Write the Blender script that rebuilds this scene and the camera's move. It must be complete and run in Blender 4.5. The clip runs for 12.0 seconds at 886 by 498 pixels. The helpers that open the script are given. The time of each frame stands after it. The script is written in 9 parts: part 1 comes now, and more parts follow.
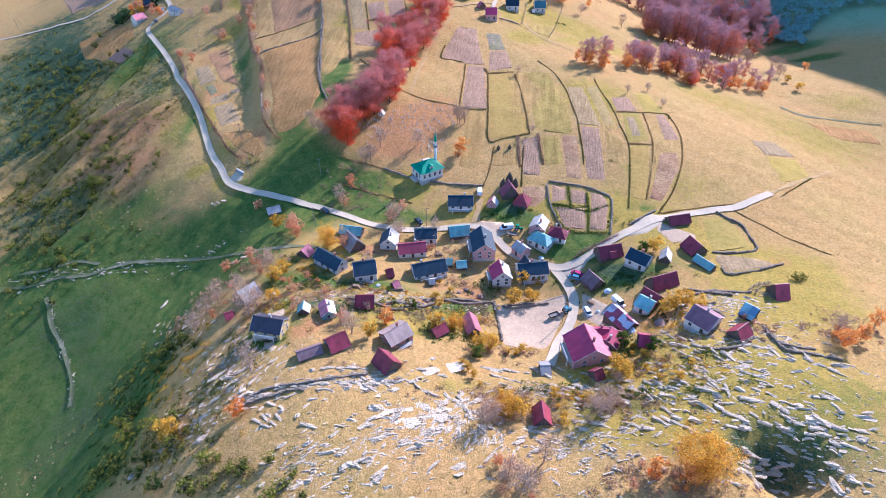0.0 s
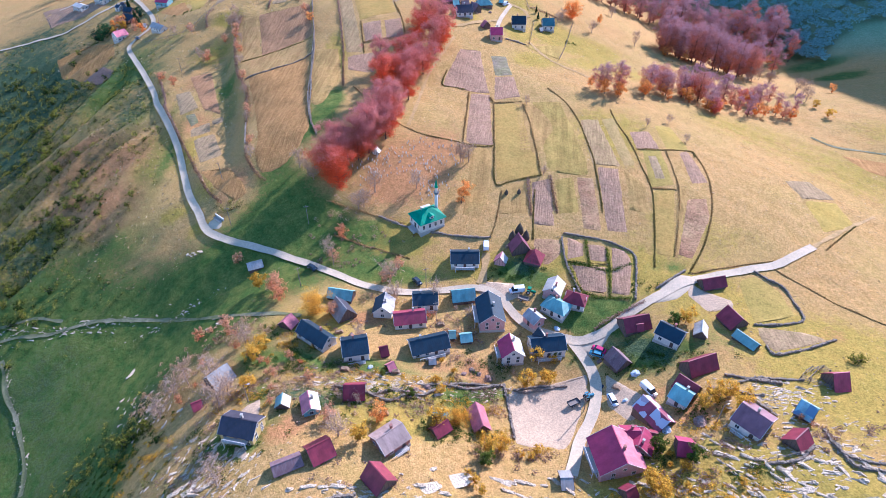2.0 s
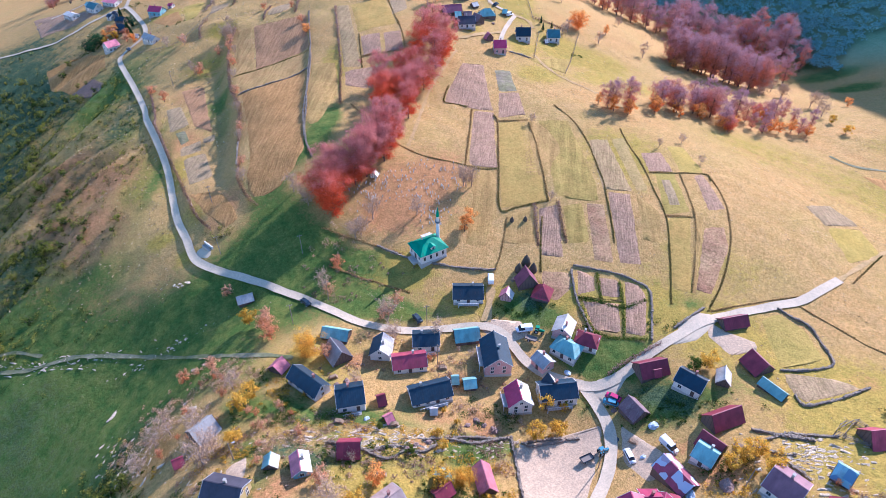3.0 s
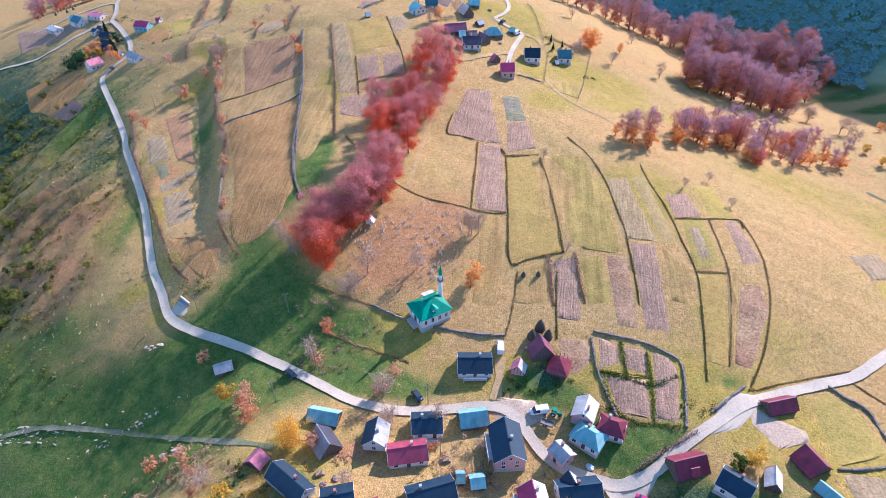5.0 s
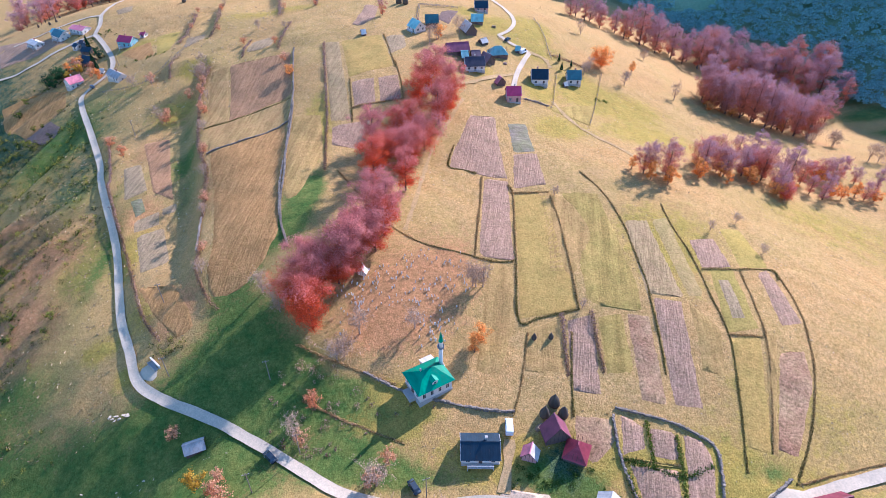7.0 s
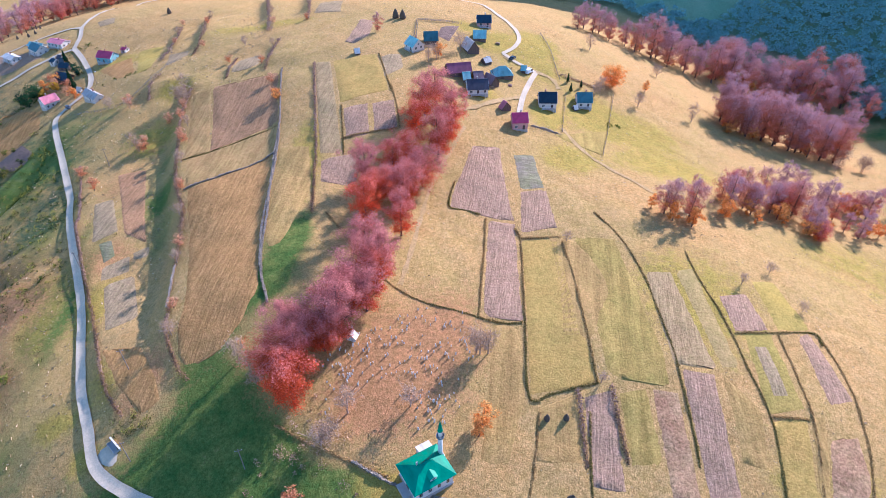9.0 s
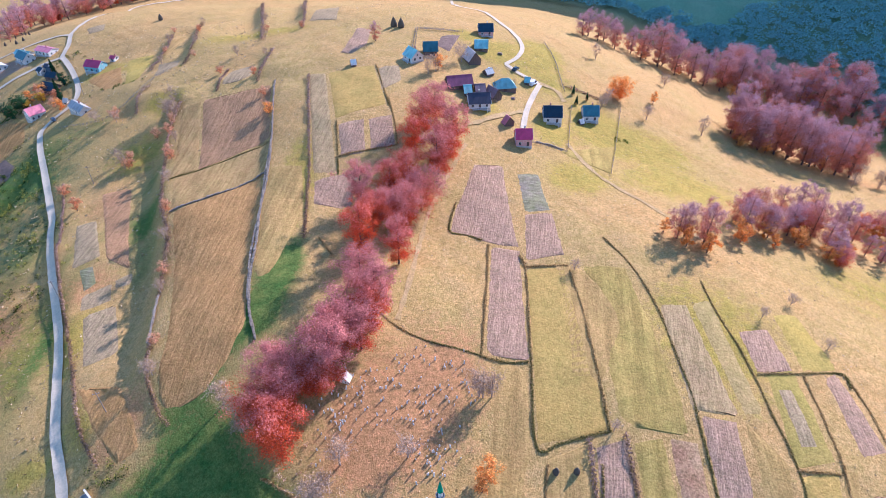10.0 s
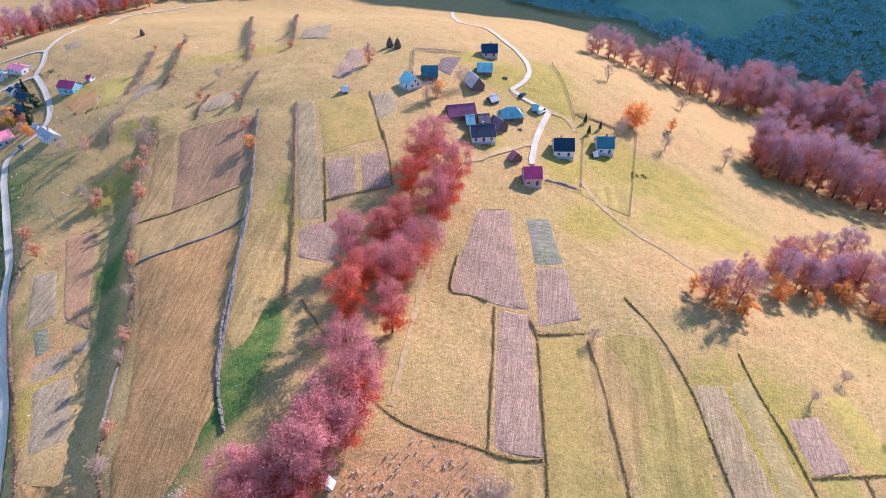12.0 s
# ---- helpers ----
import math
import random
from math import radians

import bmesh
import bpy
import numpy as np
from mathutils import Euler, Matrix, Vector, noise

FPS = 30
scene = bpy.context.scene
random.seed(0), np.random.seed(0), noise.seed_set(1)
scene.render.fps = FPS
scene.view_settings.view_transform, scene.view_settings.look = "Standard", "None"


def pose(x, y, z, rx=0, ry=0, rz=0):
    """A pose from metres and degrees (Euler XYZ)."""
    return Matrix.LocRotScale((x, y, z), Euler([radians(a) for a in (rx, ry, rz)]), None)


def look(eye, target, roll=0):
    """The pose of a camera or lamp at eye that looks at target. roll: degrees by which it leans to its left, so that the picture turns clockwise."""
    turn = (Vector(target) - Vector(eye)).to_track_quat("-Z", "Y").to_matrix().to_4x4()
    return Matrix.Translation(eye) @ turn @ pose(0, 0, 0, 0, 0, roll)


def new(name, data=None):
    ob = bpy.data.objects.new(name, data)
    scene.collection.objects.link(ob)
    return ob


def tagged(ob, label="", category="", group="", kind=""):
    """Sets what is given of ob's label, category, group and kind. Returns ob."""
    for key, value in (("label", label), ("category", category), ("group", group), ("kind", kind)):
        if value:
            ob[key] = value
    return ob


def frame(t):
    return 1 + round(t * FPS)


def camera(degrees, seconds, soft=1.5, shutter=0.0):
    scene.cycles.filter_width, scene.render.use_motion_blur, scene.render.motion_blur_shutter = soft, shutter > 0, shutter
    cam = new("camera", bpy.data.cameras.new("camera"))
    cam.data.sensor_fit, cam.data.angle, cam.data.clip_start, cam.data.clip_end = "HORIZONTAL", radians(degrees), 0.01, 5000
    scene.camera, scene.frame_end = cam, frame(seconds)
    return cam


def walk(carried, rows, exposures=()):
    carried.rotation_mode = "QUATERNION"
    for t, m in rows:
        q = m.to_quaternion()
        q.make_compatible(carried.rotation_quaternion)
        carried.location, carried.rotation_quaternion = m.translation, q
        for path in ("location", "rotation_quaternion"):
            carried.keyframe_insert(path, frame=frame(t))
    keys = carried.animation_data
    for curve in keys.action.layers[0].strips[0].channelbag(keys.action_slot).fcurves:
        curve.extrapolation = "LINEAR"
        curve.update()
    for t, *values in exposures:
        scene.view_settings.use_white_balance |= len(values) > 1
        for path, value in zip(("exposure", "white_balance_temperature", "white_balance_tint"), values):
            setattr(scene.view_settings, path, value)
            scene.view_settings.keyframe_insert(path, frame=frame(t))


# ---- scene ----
import collections

cam = camera(72.4, 12.0, 0.6)
# seconds, x, y, z, pitch, roll, yaw: a level flight at about 15 m/s, looking down and ahead
ROWS = [
    (0.0, 0.00, 0.00, 148.20, -38.70, 0.00, 0.00),
    (0.5, -0.08, 8.39, 148.24, -38.72, -0.00, -0.00),
    (1.0, -0.22, 16.93, 148.36, -38.76, 0.00, 0.00),
    (1.5, -0.44, 25.57, 148.49, -38.76, 0.04, -0.02),
    (2.0, -0.56, 34.39, 148.61, -38.75, 0.02, 0.01),
    (2.5, -0.76, 43.00, 148.70, -38.69, 0.02, 0.04),
    (3.0, -1.03, 51.26, 148.83, -38.64, 0.04, 0.06),
    (5.0, -1.66, 81.13, 148.92, -38.57, 0.02, 0.26),
    (5.5, -1.76, 87.93, 148.79, -38.51, 0.01, 0.29),
    (6.0, -1.90, 94.77, 148.68, -38.49, -0.00, 0.29),
    (6.5, -1.95, 101.57, 148.45, -38.45, -0.01, 0.31),
    (7.0, -2.00, 108.45, 148.33, -38.43, -0.04, 0.33),
    (9.0, -1.98, 136.92, 148.50, -38.62, -0.00, 0.35),
    (9.5, -2.05, 144.52, 148.45, -38.69, 0.02, 0.32),
    (10.0, -2.05, 152.11, 148.42, -38.71, 0.03, 0.35),
    (10.5, -2.14, 159.43, 148.21, -38.69, 0.02, 0.39),
    (11.0, -2.27, 166.65, 148.06, -38.67, 0.01, 0.38),
    (11.5, -2.31, 174.10, 147.88, -38.66, 0.00, 0.37),
    (12.0, -2.26, 181.88, 147.70, -38.68, -0.02, 0.38),
]
EXPO = 1.07
walk(cam, [(t, pose(x, y, z, 90 + pitch, roll, yaw)) for t, x, y, z, pitch, roll, yaw in ROWS], [(0.0, EXPO, 4385, 14), (12.0, EXPO, 4385, 14)])

# ---- light ----
SUN_AZ, SUN_EL = 41.0, 30.0
world = bpy.data.worlds.new("world")
scene.world = world
world.use_nodes = True
wn = world.node_tree
wn.nodes.clear()
sky = wn.nodes.new("ShaderNodeTexSky")
sky.sky_type = "NISHITA"
sky.sun_disc = False
sky.sun_elevation = radians(SUN_EL)
sky.sun_rotation = radians(SUN_AZ)
sky.altitude = 1200
sky.air_density, sky.dust_density, sky.ozone_density = 1.4, 0.4, 1.6
wbg = wn.nodes.new("ShaderNodeBackground")
wbg.inputs[1].default_value = 0.115
wout = wn.nodes.new("ShaderNodeOutputWorld")
wn.links.new(sky.outputs[0], wbg.inputs[0])
wn.links.new(wbg.outputs[0], wout.inputs[0])
sun = new("sun", bpy.data.lights.new("sun", "SUN"))
sun.data.energy, sun.data.angle, sun.data.color = 5.0, radians(0.5), (1.0, 0.76, 0.585)
sd = Vector((math.sin(radians(SUN_AZ)) * math.cos(radians(SUN_EL)), math.cos(radians(SUN_AZ)) * math.cos(radians(SUN_EL)), math.sin(radians(SUN_EL))))
sun.matrix_world = look(tuple(sd * 900 + Vector((0, 300, 0))), (0, 300, 0))


# ---- materials ----
def material(name):
    m = bpy.data.materials.new(name)
    m.use_nodes = True
    nt = m.node_tree
    nt.nodes.clear()
    out = nt.nodes.new("ShaderNodeOutputMaterial")
    return m, nt, out


def nod(nt, kind, **sets):
    n = nt.nodes.new(kind)
    for k, v in sets.items():
        n.inputs[k.replace("_", " ")].default_value = v
    return n


def coord(nt, space="Object"):
    return nt.nodes.new("ShaderNodeTexCoord").outputs[space]


def place_vec(nt):
    return nt.nodes.new("ShaderNodeNewGeometry").outputs["Position"]


def noise_tex(nt, vec, scale, detail=4.0, rough=0.6, stretch=None):
    if stretch:
        mp = nt.nodes.new("ShaderNodeMapping")
        mp.inputs["Scale"].default_value = stretch
        nt.links.new(vec, mp.inputs["Vector"])
        vec = mp.outputs[0]
    n = nod(nt, "ShaderNodeTexNoise", Scale=scale, Detail=detail, Roughness=rough)
    nt.links.new(vec, n.inputs["Vector"])
    return n.outputs["Fac"]


def ramp(nt, fac, *stops):
    r = nt.nodes.new("ShaderNodeValToRGB")
    e = r.color_ramp.elements
    while len(e) < len(stops):
        e.new(0.5)
    for el, (p, c) in zip(e, stops):
        el.position = p
        el.color = (c, c, c, 1) if isinstance(c, (int, float)) else (*c, 1)
    nt.links.new(fac, r.inputs[0])
    return r.outputs[0]


def mixc(nt, fac, a, b, mode="MIX"):
    m = nt.nodes.new("ShaderNodeMix")
    m.data_type = "RGBA"
    m.blend_type = mode
    for sock, v in ((m.inputs[0], fac), (m.inputs[6], a), (m.inputs[7], b)):
        if isinstance(v, (int, float)):
            sock.default_value = v
        elif isinstance(v, tuple):
            sock.default_value = (*v, 1)
        else:
            nt.links.new(v, sock)
    return m.outputs[2]


def math_n(nt, op, a, b=0.5):
    m = nt.nodes.new("ShaderNodeMath")
    m.operation = op
    for sock, v in zip(m.inputs, (a, b)):
        if isinstance(v, (int, float)):
            sock.default_value = v
        else:
            nt.links.new(v, sock)
    return m.outputs[0]


def finish(nt, out, col, rough=0.9, bump=None, dist=0.1, strength=0.6, metal=0.0, spec=0.3):
    b = nt.nodes.new("ShaderNodeBsdfPrincipled")
    if isinstance(col, tuple):
        b.inputs["Base Color"].default_value = (*col, 1)
    else:
        nt.links.new(col, b.inputs["Base Color"])
    b.inputs["Roughness"].default_value = rough
    b.inputs["Metallic"].default_value = metal
    b.inputs["Specular IOR Level"].default_value = spec
    if bump is not None:
        bp = nod(nt, "ShaderNodeBump", Strength=strength, Distance=dist)
        nt.links.new(bump, bp.inputs["Height"])
        nt.links.new(bp.outputs[0], b.inputs["Normal"])
    nt.links.new(b.outputs[0], out.inputs[0])


def tones(c, lo, hi):
    return tuple(v * lo for v in c), tuple(min(1, v * hi) for v in c)


def soil_mat(name, base, second, furrow=0.0, rough=0.95, grain=1.0, turn=0.0, deep=0.66, relief=0.2):
    """Open ground: two colours in patches, fine grain, and furrows of that spacing in metres."""
    m, nt, out = material(name)
    v = place_vec(nt)
    big = noise_tex(nt, v, 0.09, 3)
    fine = noise_tex(nt, v, 1.6 * grain, 5, 0.7)
    col = mixc(nt, ramp(nt, big, (0.35, 0.0), (0.65, 1.0)), base, second)
    col = mixc(nt, ramp(nt, fine, (0.3, 0.0), (0.72, 1.0)), mixc(nt, 1.0, col, (deep * 0.9, deep * 0.89, deep * 0.86), "MULTIPLY"), mixc(nt, 1.0, col, (1.62 - 0.76 * deep, 1.59 - 0.76 * deep, 1.53 - 0.76 * deep), "MULTIPLY"))
    weed = noise_tex(nt, v, 0.55, 4, 0.7)
    col = mixc(nt, ramp(nt, weed, (0.36, 0.0), (0.6, 1.0)), mixc(nt, 1.0, col, (0.82, 0.85, 0.76) if relief > 0.1 else (0.95, 0.95, 0.95), "MULTIPLY"), mixc(nt, 1.0, col, (1.07, 1.05, 1.03), "MULTIPLY"))
    h = fine
    if furrow:
        mp = nt.nodes.new("ShaderNodeMapping")
        mp.inputs["Rotation"].default_value = (0, 0, radians(turn - 90))
        nt.links.new(v, mp.inputs["Vector"])
        w = noise_tex(nt, mp.outputs[0], 1.0 / furrow, 3, 0.6, (1.0, 0.07, 0.07))
        col = mixc(nt, ramp(nt, w, (0.4, 0.0), (0.6, 1.0)), mixc(nt, 1.0, col, (0.80, 0.79, 0.78), "MULTIPLY"), mixc(nt, 1.0, col, (1.05, 1.05, 1.05), "MULTIPLY"))
        h = math_n(nt, "ADD", w, fine)
    finish(nt, out, col, rough, h, relief, 1.0, spec=0.1)
    return m


def ground_mat():
    """Autumn hillside: straw grass, greener hollows, rusty knoll and pale stone, by the sheet's cover attribute; the
    far slope's colour holds haze.
    """
    m, nt, out = material("hillside_grass")
    v = place_vec(nt)
    at = nt.nodes.new("ShaderNodeAttribute")
    at.attribute_name = "cover"
    sep = nt.nodes.new("ShaderNodeSeparateColor")
    nt.links.new(at.outputs["Color"], sep.inputs[0])
    big = noise_tex(nt, v, 0.035, 4)
    mid = noise_tex(nt, v, 0.22, 4)
    fine = noise_tex(nt, v, 2.3, 6, 0.72)
    blades = noise_tex(nt, v, 3.2, 3, 0.7, (1.0, 0.35, 1.0))
    straw = mixc(nt, ramp(nt, big, (0.38, 0.0), (0.62, 1.0)), (0.545, 0.325, 0.115), (0.49, 0.325, 0.108))
    straw = mixc(nt, ramp(nt, mid, (0.4, 0.0), (0.66, 0.75)), straw, (0.575, 0.36, 0.145))
    green = mixc(nt, ramp(nt, mid, (0.35, 0.0), (0.65, 1.0)), (0.088, 0.148, 0.030), (0.19, 0.208, 0.046))
    rust = mixc(nt, ramp(nt, mid, (0.35, 0.0), (0.65, 1.0)), (0.56, 0.275, 0.115), (0.47, 0.245, 0.10))
    scrub = mixc(nt, ramp(nt, fine, (0.4, 0.0), (0.6, 1.0)), (0.045, 0.085, 0.045), (0.12, 0.15, 0.07))
    clump = noise_tex(nt, v, 0.85, 3, 0.65)
    edge = math_n(nt, "ADD", math_n(nt, "ADD", math_n(nt, "MULTIPLY", mid, 1.0), math_n(nt, "MULTIPLY", clump, 0.9)), -0.95)

    def mask(ch):
        return ramp(nt, math_n(nt, "ADD", sep.outputs[ch], edge), (0.2, 0.0), (0.72, 1.0))

    gold = mixc(nt, ramp(nt, mid, (0.35, 0.0), (0.65, 1.0)), (0.48, 0.325, 0.07), (0.41, 0.305, 0.062))
    col = mixc(nt, ramp(nt, math_n(nt, "ADD", at.outputs["Alpha"], math_n(nt, "MULTIPLY", edge, 0.9)), (0.3, 0.0), (0.62, 1.0)), straw, gold)
    col = mixc(nt, mask(0), col, green)
    col = mixc(nt, mask(1), col, rust)
    col = mixc(nt, mask(2), col, scrub)
    # Haze put into the colour: the ground turns pale green far off.
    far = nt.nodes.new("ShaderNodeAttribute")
    far.attribute_name = "far_haze"
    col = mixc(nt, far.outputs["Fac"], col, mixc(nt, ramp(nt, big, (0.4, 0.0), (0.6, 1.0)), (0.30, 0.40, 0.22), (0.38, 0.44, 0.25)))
    col = mixc(nt, ramp(nt, fine, (0.38, 0.0), (0.62, 1.0)), mixc(nt, 1.0, col, (0.61, 0.60, 0.54), "MULTIPLY"), mixc(nt, 1.0, col, (1.11, 1.08, 1.04), "MULTIPLY"))
    col = mixc(nt, ramp(nt, clump, (0.38, 0.0), (0.62, 1.0)), mixc(nt, 1.0, col, (0.80, 0.83, 0.76), "MULTIPLY"), mixc(nt, 1.0, col, (1.12, 1.09, 1.06), "MULTIPLY"))
    col = mixc(nt, ramp(nt, blades, (0.45, 0.0), (0.75, 0.4)), col, mixc(nt, 1.0, col, (0.7, 0.7, 0.6), "MULTIPLY"))
    h = math_n(nt, "ADD", math_n(nt, "MULTIPLY", mid, 1.6), math_n(nt, "ADD", fine, math_n(nt, "MULTIPLY", blades, 0.6)))
    finish(nt, out, col, 0.95, h, 0.22, 1.0, spec=0.08)
    return m


def roof_mat(name, base, wear=0.35, rust=(0.22, 0.11, 0.07), rough=0.55, metal=0.0, patch=None):
    """Painted sheet metal with seams down the slope, faded streaks and some rust."""
    m, nt, out = material(name)
    v = coord(nt)
    lo, hi = tones(base, 0.72, 1.3)
    fade = noise_tex(nt, v, 0.5, 4, 0.6, (1.0, 0.35, 1.0))
    col = mixc(nt, ramp(nt, fade, (0.3, 0.0), (0.7, 1.0)), lo, hi)
    inf = nt.nodes.new("ShaderNodeObjectInfo").outputs["Random"]
    col = mixc(nt, 1.0, col, ramp(nt, inf, (0.0, 0.8), (1.0, 1.2)), "MULTIPLY")
    st = noise_tex(nt, v, 1.1, 5, 0.7, (1.6, 0.3, 1.0))
    col = mixc(nt, ramp(nt, st, (0.62 - wear * 0.2, 0.0), (0.74, wear)), col, rust)
    if patch:
        br = nod(nt, "ShaderNodeTexVoronoi", Scale=0.42)
        nt.links.new(v, br.inputs["Vector"])
        col = mixc(nt, ramp(nt, br.outputs["Color"], (0.58, 0.0), (0.6, 1.0)), col, patch)
    w = nod(nt, "ShaderNodeTexWave", Scale=0.9, Distortion=0.0)
    nt.links.new(v, w.inputs["Vector"])
    finish(nt, out, col, rough, w.outputs["Fac"], 0.006, 0.4, metal, 0.35)
    return m


def wall_mat(name, base, second=None, rough=0.9, grain=2.0, wear=0.4):
    m, nt, out = material(name)
    v = coord(nt)
    lo, hi = tones(base, 0.82, 1.1)
    big = noise_tex(nt, v, 0.6, 4)
    fine = noise_tex(nt, v, 6 * grain, 4)
    col = mixc(nt, big, lo, hi)
    if second:
        sp = noise_tex(nt, v, 1.0 * grain, 5, 0.7)
        col = mixc(nt, ramp(nt, sp, (0.5, 0.0), (0.66, wear)), col, second)
    finish(nt, out, col, rough, fine, 0.03, 0.5, spec=0.2)
    return m


def plank_mat(name, base):
    m, nt, out = material(name)
    v = coord(nt)
    lo, hi = tones(base, 0.55, 1.25)
    gr = noise_tex(nt, v, 3.0, 5, 0.7, (2.2, 2.2, 0.25))
    col = mixc(nt, gr, lo, hi)
    finish(nt, out, col, 0.9, gr, 0.05, 0.7, spec=0.15)
    return m


def stone_mat(name, base, second):
    m, nt, out = material(name)
    v = place_vec(nt)
    big = noise_tex(nt, v, 0.5, 4)
    fine = noise_tex(nt, v, 3.5, 6, 0.75)
    vo = nod(nt, "ShaderNodeTexVoronoi", Scale=2.2)
    nt.links.new(v, vo.inputs["Vector"])
    col = mixc(nt, ramp(nt, big, (0.4, 0.0), (0.66, 1.0)), base, second)
    col = mixc(nt, ramp(nt, fine, (0.32, 0.0), (0.54, 1.0)), mixc(nt, 1.0, col, (0.46, 0.44, 0.42), "MULTIPLY"), col)
    h = math_n(nt, "ADD", fine, vo.outputs["Distance"])
    finish(nt, out, col, 0.92, h, 0.2, 0.9, spec=0.2)
    return m


def leaf_mat(name, low, top, vary=0.35, glow=0.45, apart=1.1, clumps=False):
    """Leaves and twig tips: two colours from the crown's foot to its top, light passing through."""
    m, nt, out = material(name)
    geo = nt.nodes.new("ShaderNodeNewGeometry")
    oi = nt.nodes.new("ShaderNodeObjectInfo").outputs["Random"]
    sep = nt.nodes.new("ShaderNodeSeparateXYZ")
    if clumps:
        at = nt.nodes.new("ShaderNodeAttribute")
        at.attribute_name = "tip"
        nt.links.new(at.outputs["Vector"], sep.inputs[0])
    else:
        nt.links.new(coord(nt, "Generated"), sep.inputs[0])
    rnd = geo.outputs["Random Per Island"]
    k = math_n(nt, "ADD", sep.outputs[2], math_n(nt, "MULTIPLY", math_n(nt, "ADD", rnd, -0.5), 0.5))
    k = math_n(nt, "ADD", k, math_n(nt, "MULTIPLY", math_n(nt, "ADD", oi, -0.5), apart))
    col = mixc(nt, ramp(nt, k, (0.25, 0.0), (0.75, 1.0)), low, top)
    col = mixc(nt, 1.0, col, ramp(nt, rnd, (0.0, 1 - vary), (1.0, 1 + vary)), "MULTIPLY")
    d = nt.nodes.new("ShaderNodeBsdfDiffuse")
    tr = nt.nodes.new("ShaderNodeBsdfTranslucent")
    mx = nt.nodes.new("ShaderNodeMixShader")
    mx.inputs[0].default_value = glow
    nt.links.new(col, d.inputs[0])
    nt.links.new(col, tr.inputs[0])
    nt.links.new(d.outputs[0], mx.inputs[1])
    nt.links.new(tr.outputs[0], mx.inputs[2])
    nt.links.new(mx.outputs[0], out.inputs[0])
    return m


def plain_mat(name, c, rough=0.6, metal=0.0, grain=4.0):
    m, nt, out = material(name)
    v = coord(nt)
    lo, hi = tones(c, 0.85, 1.12)
    n = noise_tex(nt, v, grain, 4)
    finish(nt, out, mixc(nt, n, lo, hi), rough, n, 0.01, 0.3, metal)
    return m


def glass_mat():
    m, nt, out = material("window_glass")
    finish(nt, out, (0.03, 0.04, 0.05), 0.08, spec=0.8)
    return m


ROOF = {
    "navy": roof_mat("navy_roof", (0.016, 0.034, 0.05), 0.2), "slate": roof_mat("slate_roof", (0.055, 0.047, 0.058), 0.2),
    "teal": roof_mat("teal_roof", (0.25, 0.41, 0.36), 0.35), "navyteal": roof_mat("dark_teal_roof", (0.07, 0.15, 0.155), 0.2),
    "maroon": roof_mat("maroon_roof", (0.22, 0.03, 0.045), 0.45, (0.10, 0.03, 0.035)), "red": roof_mat("red_roof", (0.33, 0.05, 0.075), 0.4),
    "magenta": roof_mat("magenta_roof", (0.40, 0.04, 0.095), 0.2), "pink": roof_mat("faded_pink_roof", (0.50, 0.16, 0.18), 0.45),
    "plum": roof_mat("plum_roof", (0.21, 0.055, 0.085), 0.4), "plumgrey": roof_mat("grey_plum_roof", (0.23, 0.11, 0.12), 0.3),
    "grey": roof_mat("grey_roof", (0.36, 0.325, 0.285), 0.5), "white": roof_mat("pale_roof", (0.62, 0.53, 0.43), 0.3),
    "brown": roof_mat("brown_roof", (0.19, 0.11, 0.11), 0.6, (0.34, 0.27, 0.24)), "oldtile": roof_mat("old_tile_roof", (0.36, 0.25, 0.20), 0.6, (0.24, 0.15, 0.11)),
    "patchy": roof_mat("patched_roof", (0.24, 0.05, 0.08), 0.5, patch=(0.55, 0.55, 0.58)), "blue": roof_mat("pale_blue_roof", (0.30, 0.44, 0.44), 0.4, patch=(0.16, 0.24, 0.32)),
    "green": roof_mat("green_roof", (0.015, 0.22, 0.11), 0.1),
}
WALL = {
    "white": wall_mat("white_plaster", (0.70, 0.63, 0.54), (0.48, 0.43, 0.36)), "pinkwall": wall_mat("pink_plaster", (0.56, 0.30, 0.26), (0.62, 0.55, 0.5)),
    "yellow": wall_mat("ochre_plaster", (0.50, 0.37, 0.14)), "teal": wall_mat("teal_plaster", (0.22, 0.38, 0.40)), "plank": plank_mat("weathered_planks", (0.17, 0.12, 0.095)),
    "brick": wall_mat("old_brick", (0.36, 0.17, 0.13), (0.5, 0.36, 0.3)), "stone": stone_mat("rubble_masonry", (0.40, 0.38, 0.35), (0.28, 0.26, 0.24)),
}
GROUND = ground_mat()
